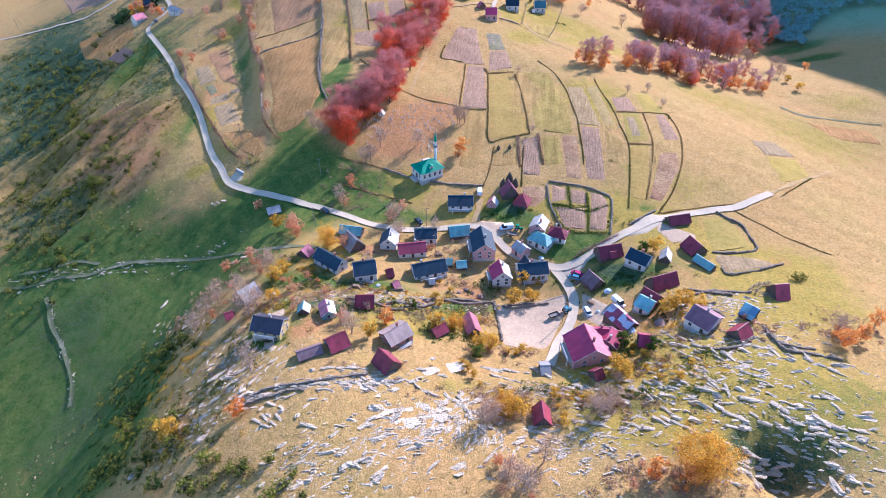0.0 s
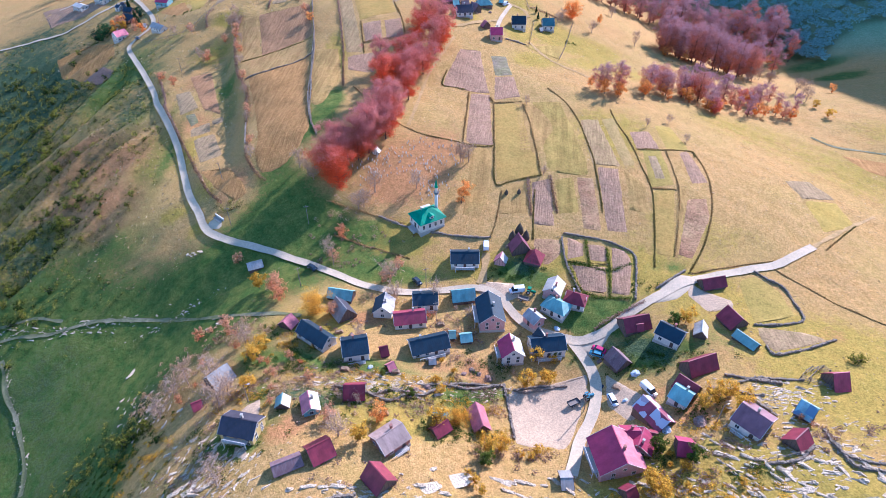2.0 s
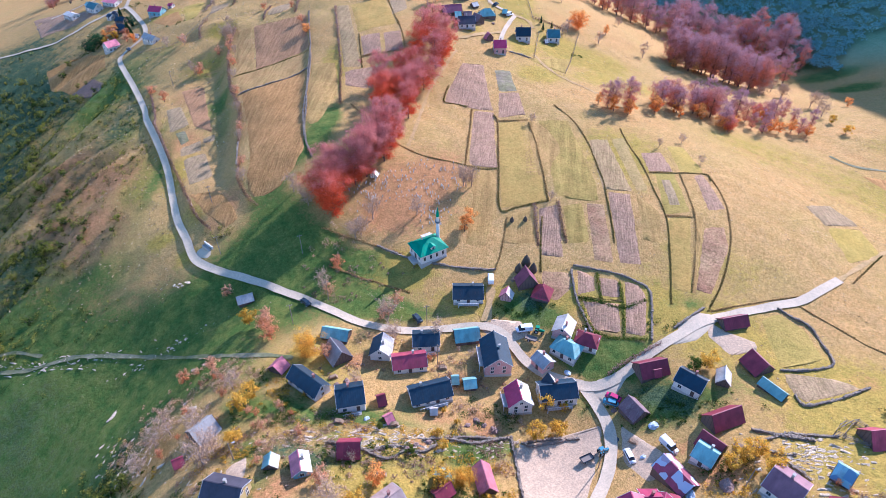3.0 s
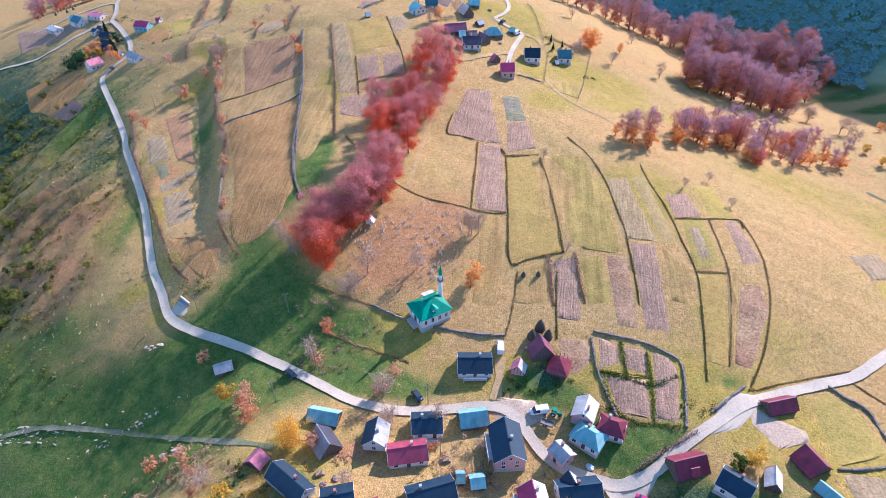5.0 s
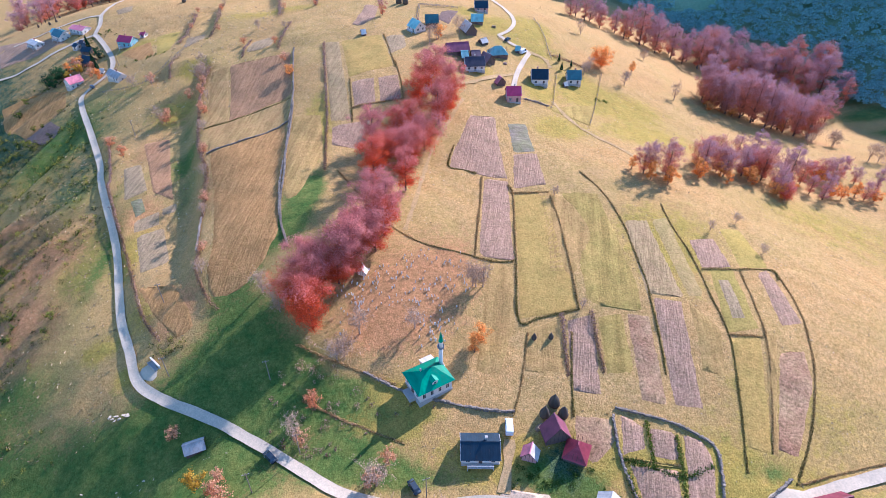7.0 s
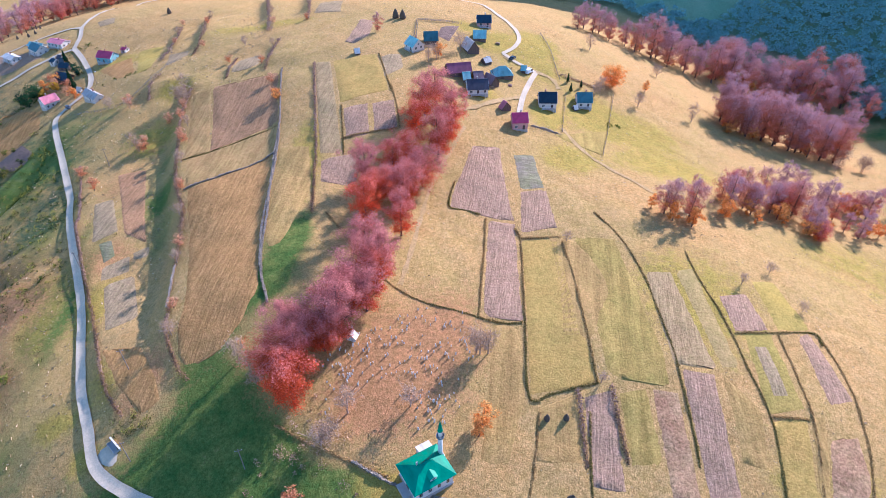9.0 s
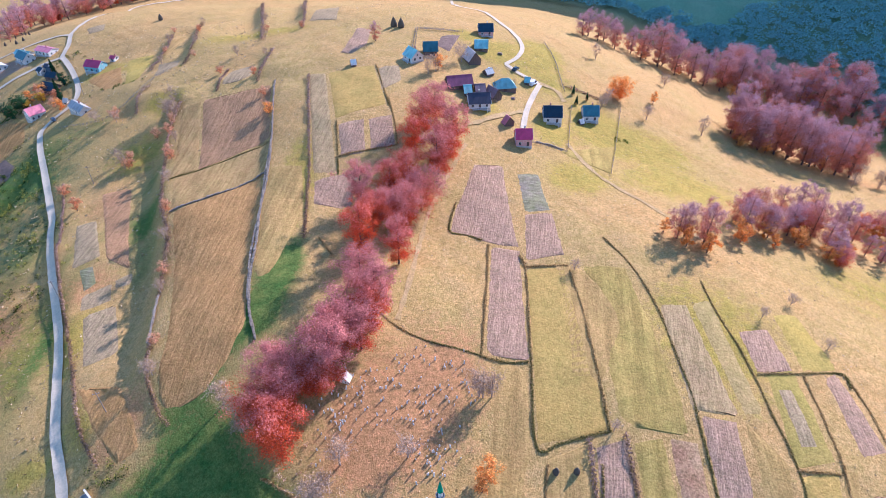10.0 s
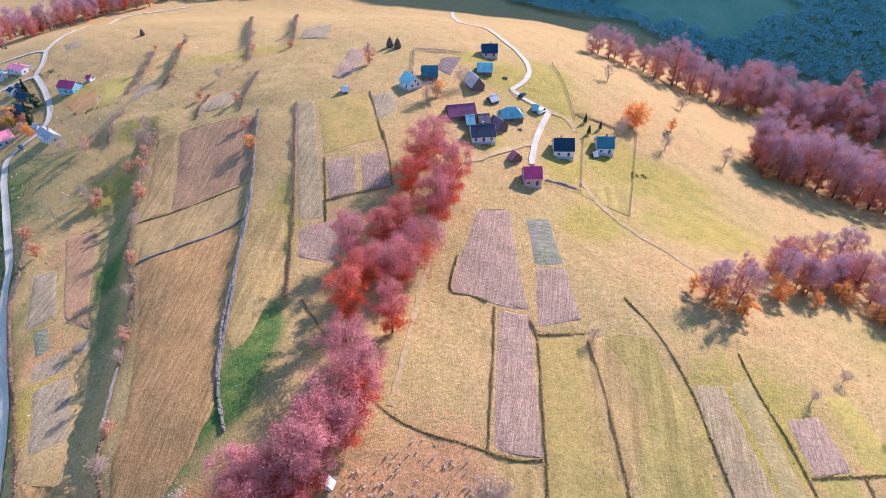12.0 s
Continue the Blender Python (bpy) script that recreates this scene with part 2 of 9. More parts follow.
SOIL = {
    "plow": soil_mat("ploughed_earth", (0.50, 0.305, 0.19), (0.44, 0.275, 0.175), 0.5, turn=100, deep=0.55), "darkplow": soil_mat("dark_earth", (0.25, 0.165, 0.13), (0.29, 0.19, 0.15), 0.5),
    "garden": soil_mat("garden_earth", (0.34, 0.27, 0.20), (0.28, 0.26, 0.12), 0.6), "pasture": soil_mat("grazed_grass", (0.53, 0.33, 0.088), (0.48, 0.325, 0.085)),
    "scrub": soil_mat("dry_weeds", (0.38, 0.20, 0.11), (0.52, 0.33, 0.17), grain=0.9, deep=0.45), "green": soil_mat("green_grass", (0.40, 0.30, 0.07), (0.44, 0.31, 0.08)),
    "pale": soil_mat("pale_stubble", (0.50, 0.33, 0.16), (0.455, 0.315, 0.145), 0.7, turn=100), "palegreen": soil_mat("pale_meadow", (0.49, 0.33, 0.125), (0.45, 0.32, 0.115)),
    "yellow": soil_mat("yellow_grass", (0.50, 0.345, 0.075), (0.46, 0.33, 0.08)), "gravel": soil_mat("pale_gravel", (0.60, 0.44, 0.29), (0.53, 0.39, 0.26), grain=1.3, deep=0.6, relief=0.1),
    "fallow": soil_mat("fallow_earth", (0.46, 0.32, 0.175), (0.41, 0.29, 0.155), 0.7, turn=97, deep=0.62), "brown": soil_mat("brown_stubble", (0.49, 0.265, 0.125), (0.43, 0.24, 0.115), 0.8, turn=95),
    "tan": soil_mat("tan_grass", (0.54, 0.32, 0.12), (0.49, 0.31, 0.11), 1.2, turn=95), "orange": soil_mat("orange_stubble", (0.55, 0.295, 0.10), (0.49, 0.265, 0.09), 0.9, turn=97),
    "meadow": soil_mat("olive_meadow", (0.49, 0.325, 0.09), (0.445, 0.32, 0.082), 2.4, turn=97), "strip": soil_mat("golden_strip", (0.53, 0.325, 0.11), (0.48, 0.31, 0.10), 2.0, turn=97),
    "concrete": soil_mat("pale_concrete", (0.62, 0.50, 0.35), (0.55, 0.45, 0.32), deep=0.86, relief=0.03), "forkpatch": soil_mat("dark_fork_patch", (0.06, 0.075, 0.10), (0.05, 0.06, 0.08), deep=0.8, relief=0.03),
}
ROAD = {"main": soil_mat("concrete_road", (0.66, 0.53, 0.37), (0.58, 0.47, 0.33), grain=1.2, rough=0.85, deep=0.78, relief=0.04), "track": soil_mat("dirt_track", (0.55, 0.365, 0.17), (0.51, 0.335, 0.14)), "cart": soil_mat("stony_track", (0.32, 0.29, 0.18), (0.17, 0.18, 0.075))}
LIME = stone_mat("limestone", (0.72, 0.555, 0.365), (0.50, 0.395, 0.265))
SLAB = stone_mat("bleached_limestone", (0.86, 0.68, 0.45), (0.80, 0.62, 0.40))
DRYWALL = stone_mat("dry_stone", (0.36, 0.28, 0.20), (0.24, 0.19, 0.14))
BARK = plain_mat("bark", (0.13, 0.09, 0.07), 0.95)
PALEBARK = plain_mat("pale_bark", (0.40, 0.28, 0.20), 0.95)
POST = plain_mat("grey_wood", (0.24, 0.19, 0.15), 0.9)
GLASS = glass_mat()
TRIM = plain_mat("white_trim", (0.70, 0.64, 0.56), 0.6)
DARKTRIM = plain_mat("dark_wood", (0.09, 0.06, 0.05), 0.8)
CONCRETE = wall_mat("concrete", (0.46, 0.41, 0.345), (0.35, 0.31, 0.26))
RUBBER = plain_mat("rubber", (0.02, 0.02, 0.02), 0.85)
HAY = plain_mat("old_hay", (0.10, 0.075, 0.05), 0.95)
LEAF = {
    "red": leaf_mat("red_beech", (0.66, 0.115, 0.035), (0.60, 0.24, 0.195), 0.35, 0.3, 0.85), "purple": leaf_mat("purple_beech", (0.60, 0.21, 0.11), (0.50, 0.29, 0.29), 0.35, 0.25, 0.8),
    "orange": leaf_mat("orange_leaves", (0.74, 0.27, 0.05), (0.80, 0.40, 0.10)), "yellow": leaf_mat("yellow_leaves", (0.52, 0.31, 0.03), (0.74, 0.46, 0.05)),
    "bigyellow": leaf_mat("golden_leaves", (0.66, 0.33, 0.03), (0.78, 0.46, 0.05), 0.3, 0.45, 0.5),
    "pink": leaf_mat("pink_leaves", (0.64, 0.25, 0.10), (0.66, 0.36, 0.19)), "bare": leaf_mat("twigs", (0.48, 0.30, 0.16), (0.56, 0.37, 0.22), 0.3, 0.15),
    "green": leaf_mat("green_leaves", (0.07, 0.11, 0.02), (0.17, 0.19, 0.03)), "conifer": leaf_mat("needles", (0.018, 0.045, 0.022), (0.04, 0.075, 0.03), 0.3, 0.15),
    # The far woods' pale blue-green holds the haze of distance.
    "hedge": leaf_mat("hedge_leaves", (0.27, 0.165, 0.09), (0.36, 0.23, 0.16), 0.4, 0.3), "hazewood": leaf_mat("hazy_woods", (0.33, 0.45, 0.36), (0.40, 0.49, 0.40), 0.2, 0.3),
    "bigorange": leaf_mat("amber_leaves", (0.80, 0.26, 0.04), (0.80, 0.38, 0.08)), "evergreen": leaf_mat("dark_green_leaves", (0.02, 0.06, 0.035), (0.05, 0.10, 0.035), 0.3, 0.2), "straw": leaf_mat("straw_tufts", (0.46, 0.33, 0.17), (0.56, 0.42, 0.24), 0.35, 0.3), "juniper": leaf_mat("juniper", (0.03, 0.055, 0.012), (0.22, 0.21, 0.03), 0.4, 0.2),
}
LEAF["bank"] = leaf_mat("dry_brush", (0.22, 0.17, 0.05), (0.42, 0.27, 0.10), 0.4, 0.3)
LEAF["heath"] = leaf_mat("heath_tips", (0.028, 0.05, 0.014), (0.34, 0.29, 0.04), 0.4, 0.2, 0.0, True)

# ---- ground ----
HILLS = [0.5, -12.6, -12.2, 13.1, 10.5, 9.4, 12.6, 5.7, 3.2, -3.4, -12.2, -10.7, 16.2, 2.7, -2.0, 6.5, 3.5, 5.2, -8.8, -0.5, -4.7, 1.4, -4.2, 2.3, 3.0, -5.2, 1.3, -14.2, 7.5, 3.2, 13.3, 4.4, 10.5, 7.9, -6.8, -0.0, -14.6, 8.3, -5.6, 9.8, 3.4, 6.0, 2.3, -1.4, 4.8, -10.8, 8.8, 5.6, 10.5, 6.6, 8.1, -2.3, -0.3, 2.1, -0.6, 5.6, 11.3, 12.7, 10.5, 8.7, -1.7, -4.0, -12.6, 9.1, 2.1, 4.9, 9.0, 10.0, 8.7, 2.6, -5.6, -19.2, 14.4, 11.3, 9.1, 8.2, 5.9, 3.9, 0.9, -5.7, -7.9]
DENTS = [(35, 139, 20, -6.5), (-100, 184, 19, -5.2), (-61, 204, 18, -4.2), (-107, 289, 20, -7.0), (-57, 277, 21, 4.0), (77, 75, 5.5, -10)]
RISES = [0.1, -0.2, -0.7, 5.3, 0.9, -5.4, 4.9, -0.2, -0.2, 0.1, -1.1, 3.6, -6.6, 5.1, 1.9, -1.9, 2.6, -0.7, -0.1, 0.1, 0.6, 3.9, -3, 5.7, -5.5, 2.5, -0.9, -1.6, 0.4, -0.2, -0.4, -3.3, 0.3, -1.4, 1.4, -2.1, 2.3, 2.5, 1.5, -0.6, -0.6, 2.2, 4, -2.6, 3.7, -2, -0.7, -0.4, -0.2, -0.3, 1.3, 0.2, 1.6, 2, -5.4, -1.7, 2.7, 0.5, -0.1, 0.6, 1.1, -0.2, -5.1, -0.1, 3.8, -1.4, -3.7, -0.1, -0.5, -0.2, -0, 1.1, -0.7, -0.7, 0, -1.9, -2.2, 0.5, 1.6, 2, -0.7, 0.4, -0.7, -1.2, -0.1, 0.9, 1, 0.9, 0.7, 0.1, -1.8, -0.2, -0.9, -0, 0.4, -0.2, -0.4, -0.1, -0.3, -0.4]
BANKS = [
    ([(-127, 425), (-121.8, 405.3), (-121, 388.4), (-117.9, 370.7), (-112.8, 354), (-106.5, 335), (-98.5, 318.7), (-95.6, 307.5), (-92.3, 290.6), (-88, 270), (-82.4, 256.8), (-74, 246)], 4.6, 7),
    ([(-158, 357), (-146, 326), (-135, 307.8), (-123.7, 288), (-111.5, 267), (-100.3, 248.4), (-91, 238), (-80, 233)], 2.6, 6),
    ([(-79, 411), (-71.1, 366), (-68.5, 342.1), (-65.3, 318.8), (-61.3, 289.2), (-58.2, 270)], 1.4, 5),
    ([(-149.3, 520.2), (-137.1, 472.6), (-134.7, 448.6)], 4, 7),
    ([(-162.6, 506.6), (-156.3, 476.9), (-155.8, 453.8)], 4, 7),
    ([(-146.3, 430.7), (-148.6, 422.8), (-145, 407.7)], 3, 6),
    ([(-125.8, 572.5), (-105.6, 497.5), (-97.4, 462.7)], 4, 7),
    ([(-94.2, 561.2), (-81.1, 496.2), (-78, 472.4)], 3.5, 7),
    ([(-106.9, 433), (-106.6, 421.5), (-105.9, 410)], 2.5, 5),
    ([(-87.3, 445.9), (-87.5, 427.3), (-87.4, 412.1)], 2.5, 5),
]


def lattice(heights, x, y, x0, y0, gap_x, gap_y, spread):
    """Swells on a regular lattice: one bell of ground at each knot, rows along x."""
    h = np.array(heights).reshape(-1, 10 if len(heights) == 100 else 9)
    kx = x0 + gap_x * np.arange(h.shape[1])
    ky = y0 + gap_y * np.arange(h.shape[0])
    ex = np.exp(-((x[..., None] - kx) ** 2) / spread)
    ey = np.exp(-((y[..., None] - ky) ** 2) / spread)
    return ((ey @ h) * ex).sum(-1)


def bank_steps(x, y):
    """Terrace banks: each line is the upper edge of a slope that falls to the left of the way along it, by so many metres."""
    z = np.zeros(x.shape)
    near = (x < -30) & (y > 215)
    if not near.any():
        return z
    xs, ys = x[near], y[near]
    res = np.zeros(xs.shape)
    for line, h, w in BANKS:
        best, side, along, gone = np.full(xs.shape, 1e9), np.zeros(xs.shape), np.zeros(xs.shape), 0.0
        for (ax, ay), (bx, by) in zip(line, line[1:]):
            ux, uy = bx - ax, by - ay
            f = np.clip(((xs - ax) * ux + (ys - ay) * uy) / (ux * ux + uy * uy), 0, 1)
            dx, dy = xs - ax - f * ux, ys - ay - f * uy
            d = np.hypot(dx, dy)
            side = np.where(d < best, np.sign(ux * dy - uy * dx), side)
            along = np.where(d < best, gone + f * math.hypot(ux, uy), along)
            best = np.minimum(best, d)
            gone += math.hypot(ux, uy)
        d = best * side
        run = np.clip(along / 12, 0, 1) * np.clip((gone - along) / min(36, 0.3 * gone), 0, 1)
        res += run * h * 0.5 * np.tanh((d + w * 0.45) / (w * 0.36)) * np.exp(-((d / 24) ** 2))
    z[near] = res * np.clip((ys - 215) / 14, 0, 1)
    return z


def land(x, y):
    """Height of the land for arrays x, y: broad swells, finer rises, terrace banks, a few dents, and the mountain towards the sun."""
    x, y = np.broadcast_arrays(np.asarray(x, float), np.asarray(y, float))
    z = -9.1 + 5.6 * np.clip(x / 130, -4.0, 4.0)
    z = z + lattice(HILLS, x, y, -260, 52, 65, 65, 8450.0)
    z = z + lattice(RISES, x, y, -207, 100, 46, 44, 2312.0)
    z = z + bank_steps(np.atleast_1d(x), np.atleast_1d(y)).reshape(x.shape)
    for a, b, s, h in DENTS:
        z = z + h * np.exp(-((x - a) ** 2 + (y - b) ** 2) / (2 * s * s))
    u = 0.656 * x + 0.755 * y
    k = np.clip((u - 690) / 420, 0, 1)
    w = np.clip((0.656 * y - 0.755 * x - 40) / 100, 0, 1)
    z = z + (402 - 74 * w * w * (3 - 2 * w) - 88 * np.exp(-(((0.656 * y - 0.755 * x) - 155) / 95) ** 2)) * k * k * (3 - 2 * k)
    k = np.clip((-300 - x) / 260, 0, 1)
    z = z - 30 * k * k * (3 - 2 * k)
    return z


def blob(x, y, a, b, sx, sy, turn=0.0):
    c, s = math.cos(radians(turn)), math.sin(radians(turn))
    dx, dy = x - a, y - b
    return np.exp(-(((dx * c + dy * s) / sx) ** 2 + ((dy * c - dx * s) / sy) ** 2))


def gz(x, y):
    x, y = np.asarray(x, float), np.asarray(y, float)
    z = land(x, y)
    z = z + 0.22 * np.sin(x * 0.31 + 1.3 * np.sin(y * 0.17)) * np.sin(y * 0.27 + 1.1 * np.sin(x * 0.13))
    z = z + 2.9 * blob(x, y, -215, 300, 85, 140) * np.clip((-107 - 0.47 * (y - 225) - x) / 25, 0, 1) * np.sin(0.27 * (x * 0.8 - y * 0.6) + 1.5 * np.sin(y * 0.05)) * (1 + 0.5 * np.sin(y * 0.09))
    return z + 0.35 * np.sin(x * 0.083 + y * 0.031) * np.sin(y * 0.071 - x * 0.02)


def hz(x, y):
    return float(gz(x, y))


def mesh_obj(name, verts, faces, mat, smooth=False):
    me = bpy.data.meshes.new(name)
    me.from_pydata([tuple(map(float, v)) for v in verts], [], faces)
    me.materials.append(mat)
    if smooth:
        me.polygons.foreach_set("use_smooth", [True] * len(me.polygons))
    me.update()
    return new(name, me)


PATCHES = []


def cover_patch(kind, much, x, y, sx, sy, turn=0):
    PATCHES.append((kind, much, x, y, sx, sy, turn))


cover_patch("gold", 1, 78.6, 95.6, 35, 18)
cover_patch("gold", 0.9, 55.2, 97.9, 24, 15)
cover_patch("gold", 0.3, -29.7, 92.2, 23, 12)
cover_patch("gold", 0.4, 2, 104.8, 23, 7)
cover_patch("gold", 0.8, 104.6, 131.7, 27, 15)
cover_patch("gold", 0.8, -13.9, 131.2, 20, 8)
cover_patch("gold", 0.8, 53.2, 113.8, 16, 8)
cover_patch("gold", 0.8, 80.4, 176.2, 23, 12)
cover_patch("gold", 0.9, 109.9, 154.9, 27, 15)
cover_patch("gold", 0.7, -39.2, 169.5, 22, 12)
cover_patch("gold", 0.6, -12.9, 135.2, 25, 10)
cover_patch("gold", 0.7, 57.5, 191, 19, 9)
cover_patch("gold", 0.7, 31, 193, 13, 8)
cover_patch("gold", 0.35, 79, 209.3, 22, 18)
cover_patch("gold", 0.3, 104.1, 202.9, 23, 15)
cover_patch("gold", 0.9, -20.1, 208, 13, 9)
cover_patch("gold", 0.8, 10.1, 194, 19, 8)
cover_patch("gold", 0.6, -98.7, 248.9, 13, 11)
cover_patch("gold", 0.9, 84.1, 387.7, 26, 17)
cover_patch("gold", 0.8, 92.2, 355.1, 29, 15)
cover_patch("gold", 0.8, 46.5, 349.9, 13, 14)
cover_patch("gold", 0.7, -105.6, 473.4, 39, 10)
cover_patch("gold", 0.7, -55.9, 337.7, 9, 35)
cover_patch("gold", 0.7, -189, 473, 22, 12)
cover_patch("gold", 0.7, 72.6, 269.2, 22, 29)
cover_patch("gold", 0.8, -132.8, 413.7, 12, 9)
cover_patch("gold", 0.7, -133.2, 380, 16, 17)
cover_patch("gold", 0.7, -116.4, 280.6, 7, 21)
cover_patch("gold", 0.6, 43.8, 424.5, 22, 22)
cover_patch("green", 0.7, 76.5, 189, 6, 3.5)
cover_patch("green", 0.7, 30, 186.5, 7, 4)
cover_patch("green", 1.2, -163, 159.8, 49, 70)
cover_patch("green", 1.1, -131.2, 171.2, 31, 25)
cover_patch("green", 0.5, -185.3, 207.3, 37, 15)
cover_patch("green", 0.464, -90.4, 193.7, 26, 11)
cover_patch("green", 0.9, -90.5, 175.6, 34, 17)
cover_patch("green", 0.8, -141.3, 166, 28, 30)
cover_patch("green", 0.5, -73.9, 175, 12, 6)
cover_patch("green", 0.35, -137.4, 229.3, 16, 8)
cover_patch("green", 0.45, 46.7, 169.4, 11, 5)
cover_patch("green", 0.5, 51.6, 163.2, 9, 3)
cover_patch("green", 0.45, 31, 186, 7, 4)
cover_patch("green", 0.4, -38, 160, 7, 4)
cover_patch("green", 0.4, 10.1, 162.8, 7, 4)
cover_patch("green", 0.5, -49.4, 120.1, 5, 5)
cover_patch("green", 0.4, 74.3, 197.9, 10, 3)
cover_patch("green", 0.245, -264.9, 407.9, 45, 36)
cover_patch("green", 0.28, -205, 298.5, 32, 23)
cover_patch("green", 0.522, -59.2, 221.4, 16, 7)
cover_patch("green", 0.522, -41, 211.1, 10, 5)
cover_patch("green", 0.348, -77.3, 212.6, 17, 9)
cover_patch("green", 0.406, -86.6, 198.8, 19, 12)
cover_patch("green", 0.42, -136.7, 283.2, 5, 33)
cover_patch("green", 0.696, -68.1, 233.2, 11, 16)
cover_patch("green", 0.696, -52.7, 227.1, 12, 10)
cover_patch("green", 0.464, -58.4, 240.4, 10, 10)
cover_patch("green", 0.42, -196, 379.5, 16, 31)
cover_patch("green", 0.35, -166.4, 323.8, 11, 26)
cover_patch("green", 0.5, -59.6, 297.7, 11, 9)
cover_patch("green", 0.4, -76.8, 331.5, 13, 6)
cover_patch("green", 0.45, -116.6, 330.2, 12, 11)
cover_patch("green", 0.5, -72.9, 257.5, 5, 14)
cover_patch("green", 0.21, -167, 445.5, 17, 4)
cover_patch("green", 0.9, -59.8, 271.5, 10, 7)
cover_patch("green", 0.9, -53.8, 283.5, 7, 11)
cover_patch("green", 0.7, -50.1, 297.2, 4, 11)
cover_patch("green", 0.9, -68.3, 262.2, 8, 13)
cover_patch("green", 0.315, -164, 408, 18, 19)
cover_patch("green", 0.28, -135.8, 372.9, 15, 16)
cover_patch("scrub", 0.45, -273.8, 375.7, 56, 60)
cover_patch("scrub", 0.25, -197.3, 230.5, 39, 21)
cover_patch("scrub", 0.3, -14.9, 133, 28, 6)
cover_patch("scrub", 0.35, 38.4, 95.8, 18, 4)
cover_patch("rust", 1.15, -15, 244.7, 17, 17)
cover_patch("rust", 0.6, 0, 260.6, 9, 13)
cover_patch("rust", 0.5, -23, 233.9, 9, 9)
cover_patch("rust", 0.35, -98, 388.2, 16, 17)
cover_patch("rust", 0.4, 202.2, 400.3, 21, 8)
cover_patch("rust", 0.3, 109.9, 430.7, 22, 10)
cover_patch("rust", 0.6, -178.9, 295.6, 40, 32)
cover_patch("rust", 0.5, -147.5, 241.4, 25, 11)
cover_patch("rust", 0.6, 7.1, 162.7, 10, 5)
cover_patch("rust", 0.5, -47.7, 146.9, 10, 4)
cover_patch("rust", 0.5, 12.1, 170.8, 5, 4)
cover_patch("rust", 0.4, 63.7, 132, 7, 4)
cover_patch("rust", 0.5, 114.3, 158.3, 6, 4)
cover_patch("rust", 0.4, -27, 181, 11, 4)
cover_patch("gold", 0.9, 42.6, 382.5, 9, 11)
cover_patch("gold", 0.8, 66.6, 396.3, 10, 15)
cover_patch("gold", 0.8, 21.1, 441.1, 11, 13)
cover_patch("gold", 0.9, 44, 452.3, 12, 14)
cover_patch("gold", 0.7, 6, 454.1, 9, 9)
cover_patch("gold", 0.8, 13.3, 389.4, 9, 7)
cover_patch("gold", 0.55, 186.6, 267.6, 40, 32)
cover_patch("gold", 0.5, 139.5, 302.2, 34, 22)
cover_patch("gold", 0.5, 225.5, 315.4, 23, 19)
cover_patch("green", 0.638, -85.5, 197.7, 27, 16)
cover_patch("green", 0.638, -69.3, 222.7, 18, 8)
cover_patch("green", 0.638, -55.6, 207.1, 11, 7)
cover_patch("green", 0.522, -51.2, 189.9, 11, 7)
cover_patch("green", 0.522, -77, 206.2, 12, 6)
cover_patch("green", 1.1, 282, 479, 24, 11)
cover_patch("green", 1.1, 277.7, 441.6, 18, 12)
cover_patch("green", 0.9, 280, 505, 15, 11)
cover_patch("gold", 0.8, -97.9, 225.8, 6, 5)
cover_patch("gold", 0.6, -84.7, 215.5, 6, 3)
cover_patch("gold", 0.8, -112.4, 237.1, 7, 5)
cover_patch("green", 1.2, -102.9, 113, 13, 20)
cover_patch("green", 1.3, -110.2, 96.3, 21, 17)
cover_patch("green", 0.9, -97.6, 133.5, 8, 17)
cover_patch("scrub", 0.7, 78.7, 78.8, 10, 7)
cover_patch("scrub", 0.5, 69.6, 80.5, 3, 5)
cover_patch("green", 0.522, -71.2, 208.5, 13, 8)
cover_patch("green", 0.522, -48.7, 200.1, 12, 6)
cover_patch("green", 0.7, -55.9, 152, 6, 9)
cover_patch("green", 0.6, -42.3, 150.5, 4, 4)
cover_patch("green", 0.7, 5.1, 137, 4, 3)
cover_patch("green", 0.8, 59.3, 155.8, 11, 6)
cover_patch("green", 0.8, 48.7, 170.3, 11, 5)
cover_patch("green", 0.6, 35.9, 178.8, 5, 5)
cover_patch("green", 0.6, -26.4, 148.7, 7, 3)
cover_patch("green", 0.6, 23.1, 190.4, 4, 5)
cover_patch("green", 0.6, -13.9, 147.2, 10, 2)
cover_patch("green", 0.5, 71, 153.4, 4, 4)
cover_patch("green", 0.6, -38, 160, 4, 4)
cover_patch("green", 0.6, 14.1, 150.9, 4, 3)
cover_patch("rust", 0.6, -3, 150.2, 8, 3)
cover_patch("rust", 0.6, 10.1, 150.8, 5, 3)
cover_patch("rust", 0.5, -25.8, 170.2, 7, 3)
cover_patch("rust", 0.6, 59.1, 139.4, 4, 3)
cover_patch("green", 0.42, -192.9, 374.4, 22, 40)
cover_patch("green", 0.42, -157.9, 312.5, 15, 37)
cover_patch("green", 0.42, -127.3, 285.4, 4, 32)
cover_patch("green", 0.5, -112, 333.2, 4, 20)
cover_patch("green", 0.5, -105.3, 309.6, 4, 15)
cover_patch("green", 0.45, -120.5, 357.7, 4, 13)
cover_patch("green", 0.28, -135.4, 322.6, 3, 34)
cover_patch("green", 0.5, 85.5, 78.8, 19, 10)
cover_patch("green", 0.4, 99.6, 94.2, 14, 8)
cover_patch("gold", 0.8, -18.1, 211, 14, 7)
cover_patch("green", 0.4, -17.1, 207.1, 11, 4)
cover_patch("scrub", 0.9, 28, 193.2, 5, 6)
